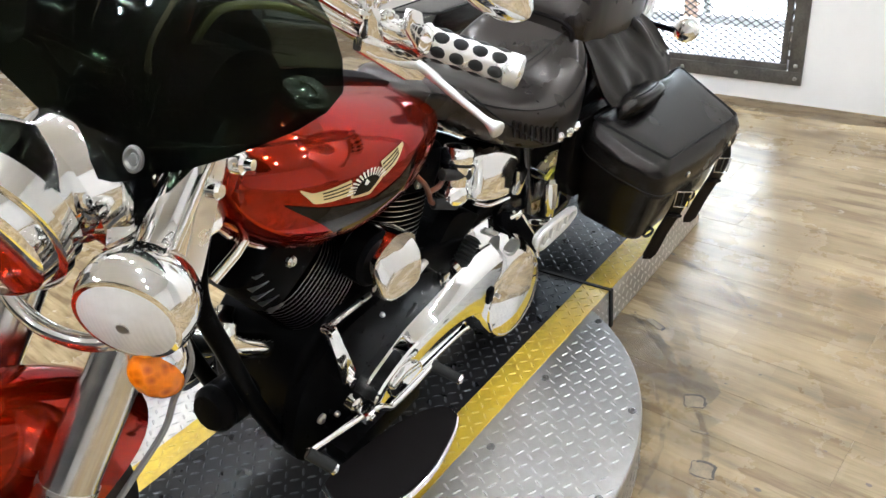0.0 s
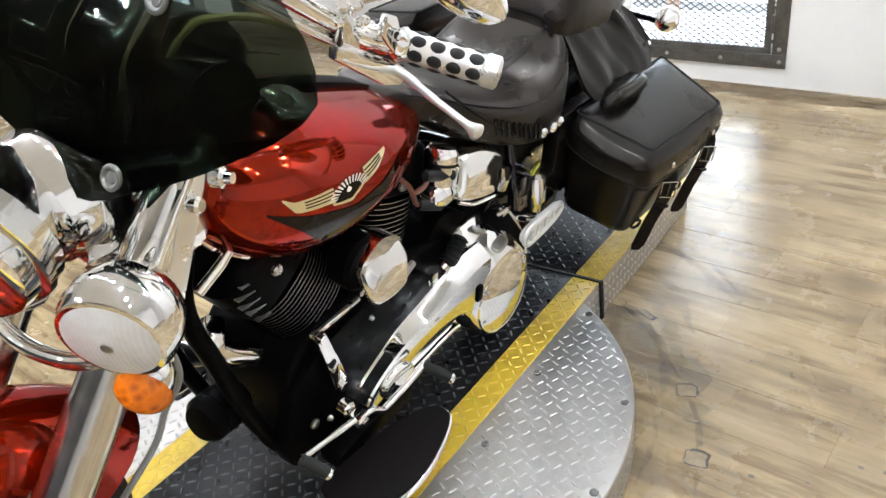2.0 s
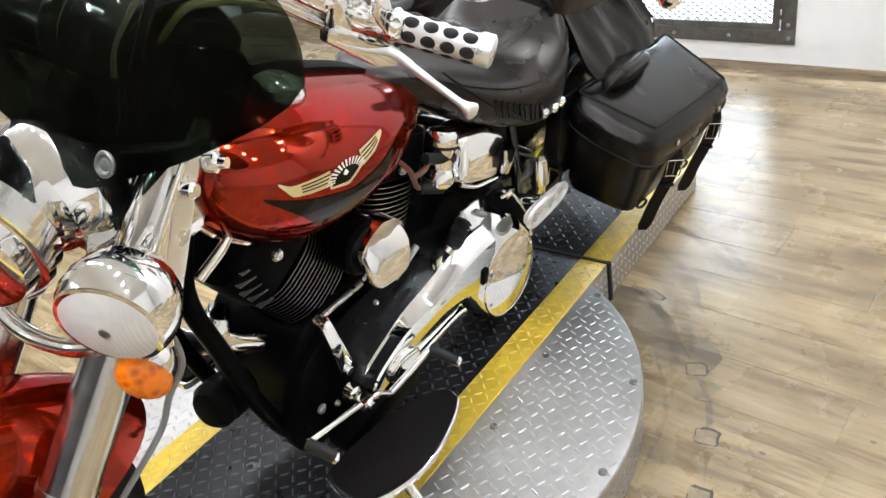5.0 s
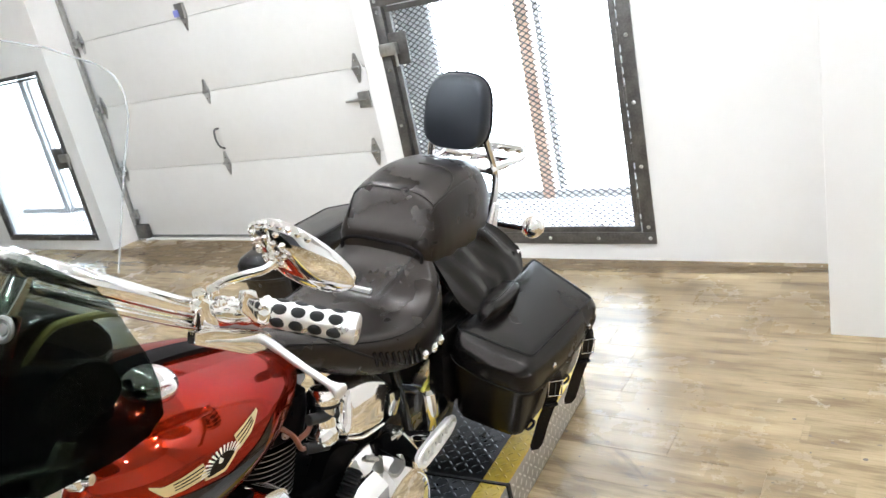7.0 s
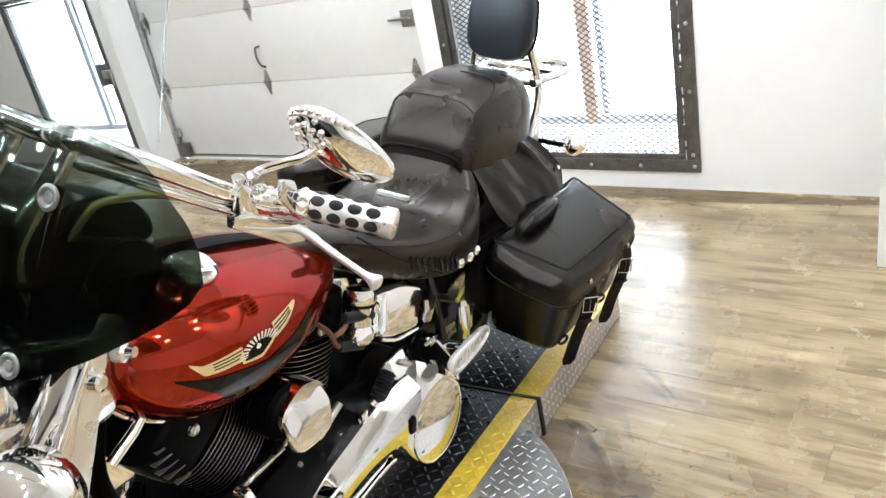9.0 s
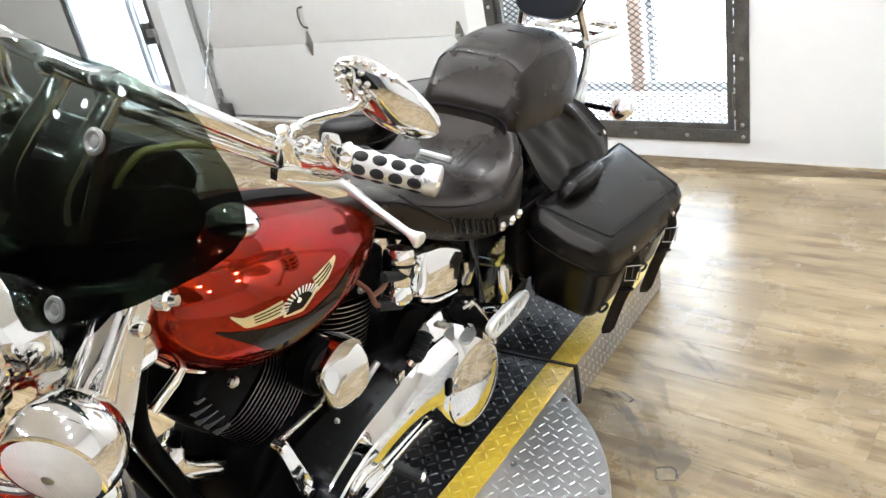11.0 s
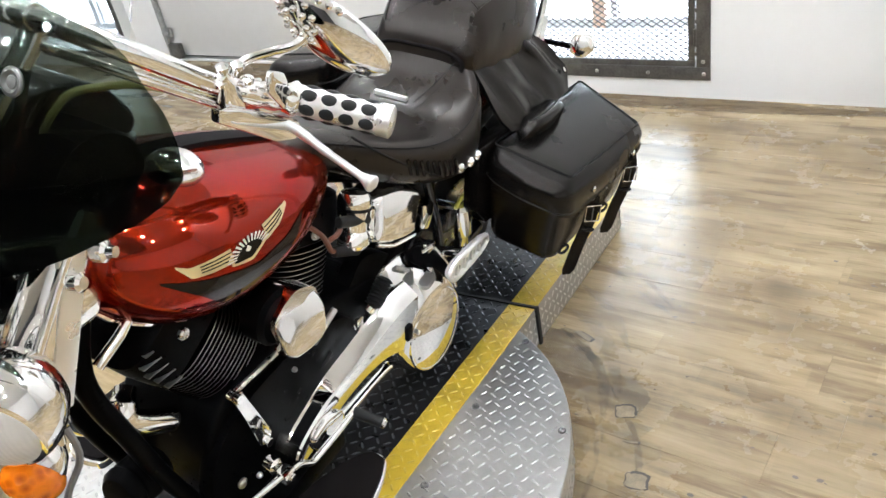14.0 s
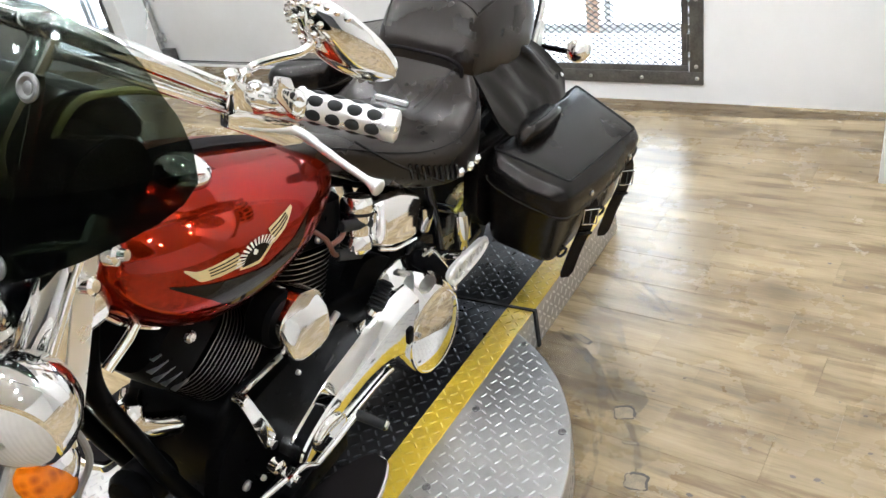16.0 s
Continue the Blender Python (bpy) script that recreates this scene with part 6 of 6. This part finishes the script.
part("inspection_cover", dome(smooth_outline([(0.846, 0.290), (0.852, 0.322), (0.885, 0.340), (0.925, 0.334), (0.955, 0.308), (0.952, 0.272), (0.915, 0.256), (0.868, 0.264)], 4), 0.196, 0.217, 0.014, 5), CHROME, prim, "rounded chrome inspection cover")
part("cover_bolt", lathe([(0, 0.012), (0.006, 0.012), (0.010, 0.007)], (0.214, 0.880, 0.292), (1, 0, 0), 12), BLACK, prim)
for y, z in ((1.10, 0.428),):
    part("primary_bolt", lathe([(0, 0.010), (0.010, 0.010), (0.014, 0.006)], (0.140, y, z), (1, 0, 0), 12), CHROME, prim, "chrome cover bolt")
part("sensor_slot", box(0.190, 0.2115, 1.222, 1.246, 0.300, 0.346, 0.005), BLACK, prim, "black plug")

part("ribbed_hose", lathe([(0, 0.012)] + [(0.004 + k * 0.0045, 0.023 if k % 2 else 0.0175) for k in range(16)] + [(0.078, 0.012)], (0.148, 1.166, 0.428), (0.0, 1.0, 0.86), 18), RUBBER, bike, "black ribbed hose beside the primary")
part("hose_clamp", join(lathe([(0, 0.010), (0.003, 0.016), (0.016, 0.016), (0.020, 0.008)], (0.150, 1.140, 0.436), (0.3, 0.8, 0.6), 14), box(0.136, 0.160, 1.092, 1.116, 0.424, 0.446, 0.004)), CHROME, bike, "small chrome hose clamp")
part("case_clip", join(rod((0.150, 1.022, 0.372), (0.158, 1.062, 0.392), 0.008, 12), rod((0.152, 1.050, 0.366), (0.152, 1.038, 0.400), 0.007, 12), lathe([(0, 0.013), (0.008, 0.012), (0.012, 0.006)], (0.152, 1.043, 0.384), (1, 0, 0.2), 14)), CHROME, bike, "cross-shaped chrome clip")
part("cable_bundle", join(tube(spline([(0.135, 0.930, 0.352), (0.142, 0.960, 0.380), (0.140, 1.000, 0.396), (0.138, 1.030, 0.398)]), 0.007, 8), tube(spline([(0.138, 0.925, 0.366), (0.146, 0.968, 0.388), (0.142, 1.012, 0.408)]), 0.005, 8)), RUBBER, bike, "black cable bundle along the case")
for dy, dz, r in ((0.862, 0.325, 0.013), (0.884, 0.338, 0.010), (0.905, 0.352, 0.012), (0.850, 0.300, 0.010)):
    part("case_fitting", lathe([(0, r), (0.006, r * 1.1), (0.010, r * 0.75), (0.022, r * 0.7), (0.026, r * 0.35)], (0.118, dy, dz), (1, -0.3, 0.25), 14), CHROME, bike, "small chrome fitting")

# side covers behind the engine
def tilted(bm, z0=0.63):
    """Tips a side cover so that its face looks slightly upwards."""
    for v in bm.verts:
        d = v.co.z - z0
        v.co.x -= 0.224 * d
        v.co.y += 0.21 * d
        v.co.z = z0 + 0.64 * d
    return bm


oil = part("oil_tank_cover", tilted(dome(smooth_outline([(1.171, 0.612), (1.178, 0.675), (1.196, 0.748), (1.258, 0.742), (1.318, 0.708), (1.368, 0.655), (1.345, 0.60), (1.318, 0.548), (1.24, 0.566)], 3), 0.10, 0.172, 0.020, 6)), CHROME, bike, "curved chrome oil tank cover")
part("cover_lip", tilted(tube(spline([(0.166, 1.172, 0.610), (0.167, 1.205, 0.585), (0.167, 1.24, 0.564), (0.166, 1.316, 0.544)]), 0.005, 8)), CHROME, oil, "chrome lip")
part("battery_strap", slab([(1.395, 0.587), (1.452, 0.570), (1.446, 0.54), (1.423, 0.503), (1.393, 0.518)], 0.11, 0.150, 0.006), CHROME, bike, "narrow chrome battery strap")
coil = part("coil_cover", lathe([(0, 0.018), (0.004, 0.030), (0.014, 0.0365), (0.034, 0.037), (0.044, 0.030), (0.088, 0.029), (0.097, 0.036), (0.118, 0.036), (0.128, 0.028), (0.131, 0.012)], (0.128, 1.158, 0.752), (0.10, -0.30, -1), 36), CHROME, bike, "chrome coil cover")
part("cover_band", lathe([(0, 0.0372), (0.003, 0.0382), (0.006, 0.0372)], Vector((0.128, 1.158, 0.752)) + Vector((0.10, -0.30, -1)).normalized() * 0.036, (0.10, -0.30, -1), 36), GLOSS, coil, "black band")
for p, q in (((0.14, 1.080, 0.717), (0.155, 1.160, 0.687)), ((0.135, 1.062, 0.652), (0.152, 1.124, 0.626))):
    part("spark_boot", rod(p, q, 0.0125, 16), RUBBER, coil, "black rubber plug boot")
part("plug_lead", tube(spline([(0.12, 0.985, 0.770), (0.138, 1.022, 0.723), (0.14, 1.038, 0.692), (0.138, 1.050, 0.665), (0.136, 1.068, 0.650)]), 0.0058, 8), BROWN, bike, "brown plug lead")
part("plug_lead", tube(spline([(0.14, 1.092, 0.712), (0.143, 1.075, 0.697), (0.142, 1.055, 0.694), (0.135, 1.036, 0.690)]), 0.0058, 8), BROWN, bike, "brown plug lead")
for s in (1, -1):
    part("downtube", tube(spline([(s * 0.05, 0.58, 0.90), (s * 0.078, 0.508, 0.74), (s * 0.085, 0.541, 0.567), (s * 0.088, 0.597, 0.364), (s * 0.10, 0.66, 0.235), (s * 0.12, 0.80, 0.185), (s * 0.13, 1.1, 0.175), (s * 0.13, 1.45, 0.19)]), 0.018, 14), BLACK, bike, "black frame tube")
    part("seat_rail", tube(spline([(s * 0.04, 0.60, 0.95), (s * 0.06, 0.9, 0.80), (s * 0.10, 1.2, 0.68), (s * 0.12, 1.45, 0.56), (s * 0.12, 1.65, 0.42), (s * 0.11, 1.70, 0.335)]), 0.016, 12), GLOSS, bike, "gloss black frame rail")
    part("swingarm", tube(spline([(s * 0.13, 1.30, 0.30), (s * 0.135, 1.5, 0.32), (s * 0.13, 1.72, 0.335)]), 0.024, 12), GLOSS, bike, "gloss black swingarm")
    part("rear_upright", tube([(s * 0.135, 1.42, 0.70), (s * 0.138, 1.46, 0.55), (s * 0.135, 1.52, 0.34)], 0.014, 10), GLOSS, bike, "gloss black frame upright")
part("shock_cover", lathe([(0, 0.020), (0.01, 0.030), (0.09, 0.033), (0.10, 0.026), (0.14, 0.022), (0.15, 0.010)], (0.142, 1.600, 0.478), (0.02, 0.05, -1), 24), CHROME, bike, "ribbed chrome canister")
part("yellow_tag", tube(spline([(0.14, 1.575, 0.478), (0.141, 1.61, 0.492), (0.14, 1.658, 0.495)]), 0.006, 8), material("yellow_tag", (0.65, 0.6, 0.1), 0.5), bike, "narrow yellow tag")
part("belt_guard", slab(smooth_outline([(1.36, 0.46), (1.40, 0.50), (1.62, 0.46), (1.80, 0.36), (1.76, 0.33), (1.6, 0.40)]), 0.10, 0.135, 0.006), GLOSS, bike, "black belt guard")
wedge = slab(smooth_outline([(1.343, 0.452), (1.368, 0.474), (1.420, 0.446), (1.447, 0.392), (1.457, 0.335), (1.440, 0.316), (1.405, 0.362), (1.370, 0.412)], 3), 0.150, 0.206, 0.004)
for v in wedge.verts:
    v.co.x -= 0.62 * max(0.0, v.co.z - 0.37)
part("primary_bracket", wedge, BLACK, bike, "black wedge cover on the primary")
bracket = part("cable_bracket", tube(spline([(0.150, 1.388, 0.474), (0.158, 1.424, 0.452), (0.178, 1.447, 0.405), (0.197, 1.458, 0.360), (0.208, 1.464, 0.312)]), 0.0055, 10), CHROME, bike, "bent chrome cable bracket")
part("bracket_clamp", join(box(0.144, 0.166, 1.392, 1.430, 0.446, 0.468, 0.005), rod((0.148, 1.388, 0.452), (0.168, 1.408, 0.470), 0.008, 12)), CHROME, bracket, "chrome clamp")

# exhaust on the far side
part("exhaust_front", tube(spline([(-0.10, 0.62, 0.66), (-0.16, 0.56, 0.56), (-0.18, 0.62, 0.38), (-0.19, 0.85, 0.27), (-0.20, 1.4, 0.24), (-0.20, 2.3, 0.26)]), 0.036, 16), CHROME, bike, "long chrome exhaust pipe")
part("exhaust_rear", tube(spline([(-0.10, 1.12, 0.64), (-0.16, 1.20, 0.56), (-0.19, 1.28, 0.42), (-0.20, 1.5, 0.34), (-0.20, 2.25, 0.35)]), 0.034, 16), CHROME, bike, "chrome exhaust pipe")
part("air_cleaner", lathe([(0, 0.085), (0.02, 0.09), (0.06, 0.085), (0.075, 0.06), (0.08, 0.01)], (-0.11, 0.87, 0.66), (-1, 0, 0), 36), CHROME, bike, "round chrome air cleaner")

# floorboards, shifter, pegs, stand
BOARD = smooth_outline([(0.212, 0.632), (0.232, 0.612), (0.272, 0.604), (0.312, 0.612), (0.340, 0.645), (0.364, 0.715), (0.369, 0.795), (0.354, 0.875), (0.334, 0.935), (0.312, 0.956), (0.280, 0.950), (0.252, 0.905), (0.228, 0.830), (0.214, 0.730)], 4)
for s in (1, -1):
    def plate(grow, z0, z1, bev):
        cx, cy = 0.29, 0.780
        ring = [(s * (cx + (x - cx) * grow), cy + (y - cy) * grow) for x, y in BOARD]
        bm = loft([[(x, y, z0) for x, y in ring], [(x, y, z1) for x, y in ring]])
        bmesh.ops.recalc_face_normals(bm, faces=bm.faces)
        return soften(bm, bev, 2, 40)

    board = part("floorboard", plate(1.0, 0.195, 0.216, 0.004), CHROME, bike, "half-moon floorboard with chrome edge")
    part("rubber_pad", plate(0.955, 0.2165, 0.226, 0.003), PADMAT, board, "black rubber pad")
    part("board_arm", rod((s * 0.12, 0.75, 0.20), (s * 0.25, 0.77, 0.198), 0.016), GLOSS, board)
    part("board_bracket", slab([(0.70, 0.19), (0.70, 0.24), (0.86, 0.26), (0.95, 0.25), (0.95, 0.20)], s * 0.15, s * 0.212, 0.006), BLACK, bike, "black floorboard bracket")
    rim_run = smooth_outline([(1.352, 0.440), (1.359, 0.456), (1.40, 0.463), (1.52, 0.457), (1.545, 0.443), (1.541, 0.428), (1.50, 0.415), (1.39, 0.411), (1.362, 0.422)], 3)
    peg = part("passenger_board", slab(rim_run, s * 0.238, s * 0.247, 0.003, 2), PEGMAT, bike, "polished passenger board, a rimmed pocket with ridges")
    part("rim", tube([(s * 0.253, y, z) for y, z in rim_run], 0.0075, 8, True), PEGMAT, peg, "thick rounded bright rim")
    for k in range(4):
        yk = 1.386 + k * 0.038
        part("ridge", slab([(yk, 0.415), (yk + 0.004, 0.457), (yk + 0.011, 0.457), (yk + 0.009, 0.415)], s * 0.247, s * 0.256, 0.002, 1), PEGMAT, peg, "raised grip ridge")
        part("hole", lathe([(0, 0.0065), (0.0008, 0.006), (0.001, 0.001)], (s * 0.2471, yk + 0.022, 0.428), (s, 0, 0), 12), RUBBER, peg, "dark drain hole")
    part("peg_arm", rod((s * 0.12, 1.46, 0.40), (s * 0.235, 1.46, 0.44), 0.014), CHROME, peg)
shift = part("shift_lever", join(rod((0.240, 0.572, 0.400), (0.240, 0.735, 0.359), 0.0070, 12), tube(spline([(0.238, 0.722, 0.360), (0.240, 0.748, 0.352), (0.240, 0.772, 0.345), (0.241, 0.800, 0.318), (0.240, 0.820, 0.311), (0.236, 0.885, 0.309), (0.229, 0.970, 0.305)], 4), 0.0078, 12)), CHROME, bike, "chrome heel-toe shift lever")
part("lever_knuckle", join(box(0.226, 0.254, 0.716, 0.746, 0.346, 0.372, 0.004), rod((0.216, 0.732, 0.358), (0.260, 0.732, 0.358), 0.008, 12)), CHROME, shift, "chrome clamp knuckle")
part("toe_peg", rod((0.240, 0.568, 0.400), (0.284, 0.590, 0.370), 0.0120, 18), RUBBER, shift, "black rubber toe peg")
part("peg_cap", lathe([(0, 0.0120), (0.005, 0.0120), (0.009, 0.008), (0.011, 0.002)], (0.284, 0.590, 0.369), (0.085, 0.04, -0.06), 16), CHROME, shift, "chrome peg cap")
part("heel_peg", rod((0.228, 0.966, 0.306), (0.290, 0.988, 0.284), 0.0125, 18), RUBBER, shift, "black rubber heel peg")
part("peg_cap", lathe([(0, 0.0125), (0.005, 0.0125), (0.010, 0.007)], (0.290, 0.988, 0.284), (0.062, 0.022, -0.022), 16), CHROME, shift, "chrome peg cap")
part("shift_pivot", lathe([(0, 0.017), (0.02, 0.017), (0.026, 0.012), (0.028, 0.004)], (0.190, 0.735, 0.358), (1, 0, 0), 20), CHROME, shift, "chrome pivot")
arm = part("shift_arm", slab([(0.700, 0.560), (0.724, 0.562), (0.748, 0.490), (0.778, 0.400), (0.770, 0.382), (0.742, 0.384), (0.722, 0.475)], 0.160, 0.172, 0.004, 2), CHROME, bike, "flat chrome shift arm")
part("arm_boss", rod((0.15, 0.762, 0.380), (0.178, 0.762, 0.380), 0.011, 14), CHROME, arm, "chrome arm boss")
part("arm_bolt", rod((0.15, 0.712, 0.553), (0.180, 0.712, 0.553), 0.010, 14), CHROME, arm, "chrome joint bolt")
part("shift_rod", rod((0.155, 0.722, 0.552), (0.15, 0.845, 0.549), 0.0055, 10), ALLOY, bike, "thin steel shift rod")
part("rod_end", rod((0.15, 0.95, 0.487), (0.15, 1.03, 0.525), 0.008, 10), ALLOY, bike, "steel rod end")
part("side_stand", tube([(0.16, 0.80, 0.19), (0.31, 0.745, 0.145), (0.42, 0.722, 0.106)], [0.015, 0.014, 0.012], 12), CHROME, bike, "chrome side stand")
part("stand_foot", moved(box(-0.028, 0.028, -0.045, 0.045, 0.0, 0.014, 0.004), pose(0.428, 0.725, 0.0885, 0, -12, 0)), CHROME, bike, "chrome stand foot")

# floor marks
def ribbon(points, width, z, ragged=0.0, seed=1):
    """A flat strip along points with an uneven outline."""
    rg = random.Random(seed)
    pts = [Vector((*p, 0)) for p in points]
    verts, faces = [], []
    for i, p in enumerate(pts):
        t = (pts[min(i + 1, len(pts) - 1)] - pts[max(i - 1, 0)]).normalized()
        side = Vector((-t.y, t.x, 0))
        taper = min(1.0, 0.15 + 3.0 * min(i, len(pts) - 1 - i) / len(pts))
        for sg in (1, -1):
            q = p + side * sg * width * 0.5 * taper * (1 + rg.uniform(-ragged, ragged))
            verts.append((q.x, q.y, z))
    for i in range(len(pts) - 1):
        faces.append((2 * i, 2 * i + 1, 2 * i + 3, 2 * i + 2))
    me = bpy.data.meshes.new("mark")
    me.from_pydata(verts, [], faces)
    return me


def floor_mark(name, me, mat, label, category, group="", kind=""):
    me.materials.append(mat)
    ob = new(name, me)
    tagged(ob, label, category, group, kind)
    return ob


def arc_run(a, b, c, n=28):
    return [(p.x, p.y) for p in spline([(*a, 0), (*b, 0), (*c, 0)], n // 2)]


for k, (a, b, c, w) in enumerate((((-0.80, 2.27), (-0.63, 2.17), (-0.42, 2.00), 0.030), ((-0.72, 2.29), (-0.57, 2.185), (-0.44, 2.05), 0.020), ((-0.80, 2.12), (-0.64, 2.00), (-0.50, 1.80), 0.035),
                                  ((-0.78, 1.98), (-0.60, 1.84), (-0.47, 1.62), 0.05), ((-0.76, 1.86), (-0.56, 1.70), (-0.45, 1.42), 0.03), ((-0.52, 1.66), (-0.36, 1.44), (-0.28, 1.18), 0.016), ((-0.56, 1.58), (-0.45, 1.38), (-0.42, 1.12), 0.014))):
    floor_mark("tyre_mark", ribbon(arc_run(a, b, c), w, 0.0004 + k * 0.0001, 0.25, k), TYREMARK, "faint grey curved tyre mark on the plank floor", "tyre mark", "tyre marks on the floor")
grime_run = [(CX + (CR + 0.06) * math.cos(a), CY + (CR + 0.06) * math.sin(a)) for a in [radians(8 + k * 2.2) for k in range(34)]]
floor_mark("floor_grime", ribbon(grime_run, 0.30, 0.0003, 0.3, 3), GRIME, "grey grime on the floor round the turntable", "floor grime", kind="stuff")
# ragged brown strips along the wall foot and the garage door
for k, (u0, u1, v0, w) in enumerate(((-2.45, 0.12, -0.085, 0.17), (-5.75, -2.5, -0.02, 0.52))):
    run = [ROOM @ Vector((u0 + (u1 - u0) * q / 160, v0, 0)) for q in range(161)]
    floor_mark("dirt_strip", ribbon([(p.x, p.y) for p in run], w, 0.0003, 0.10, 7 + k), BROWN_FILM, "ragged brown strip on the floor along the wall", "floor dirt", "dirt strips on the floor")
rg = random.Random(12)
verts, faces = [], []
for k in range(150):
    x, y = rg.uniform(-0.85, 1.0), rg.uniform(0.4, 3.4)
    r0, st, an = rg.uniform(0.0025, 0.008), rg.uniform(0.3, 1.0), rg.uniform(-0.5, 0.5)
    base = len(verts)
    for q in range(7):
        a = math.tau * q / 7
        px, py = r0 * math.cos(a) * rg.uniform(0.7, 1.5), r0 * st * math.sin(a)
        verts.append((x + px * math.cos(an) - py * math.sin(an), y + px * math.sin(an) + py * math.cos(an), 0.0012))
    faces.append(tuple(range(base, base + 7)))
me = bpy.data.meshes.new("specks")
me.from_pydata(verts, [], faces)
me.materials.append(SPECK)
ob = new("floor_specks", me)
tagged(ob, "small dark specks of dirt on the plank floor", "dirt specks", kind="stuff")
# dark tone paints the shade on each dent's rim, heavier on one side
RIM_SHADE = material("dent_rim_shade", (0.03, 0.025, 0.02), 0.6)
for x, y, a, w, h in ((-0.431, 1.557, 20, 0.060, 0.056), (-0.326, 1.332, 10, 0.062, 0.058), (-0.279, 1.150, 4, 0.058, 0.060), (-0.660, 1.835, -25, 0.075, 0.024), (-0.380, 1.452, 12, 0.045, 0.010)):
    rg = random.Random(int(x * 1000))
    n = 22
    ring = [(w * 0.5 * power(math.cos(q), 0.45) * rg.uniform(0.9, 1.08), h * 0.5 * power(math.sin(q), 0.45) * rg.uniform(0.9, 1.08)) for q in [math.tau * k / n for k in range(n)]]
    bm = bmesh.new()
    rows = [[bm.verts.new((p * g * rg.uniform(0.97, 1.03), q * g * rg.uniform(0.97, 1.03), z)) for p, q in ring] for g, z in ((1.0, 0.0006), (0.90, 0.0014), (0.74, 0.0011), (0.4, 0.0010))]
    for ra, rb in zip(rows, rows[1:]):
        for k in range(n):
            f = bm.faces.new((ra[k], ra[(k + 1) % n], rb[(k + 1) % n], rb[k]))
            if (ra is rows[0] and rg.random() > 0.2) or (ra is rows[1] and math.sin(math.tau * k / n + 0.9) > 0.1):
                f.material_index = 1
    bm.faces.new(rows[-1])
    ob = part("floor_scuff", bm, [SCUFF, RIM_SHADE], None)
    ob.matrix_world = pose(x, y, 0, 0, 0, a)
    tagged(ob, "square dent of worn residue on the floor, rim shade painted on", "floor scuff", "floor scuffs")
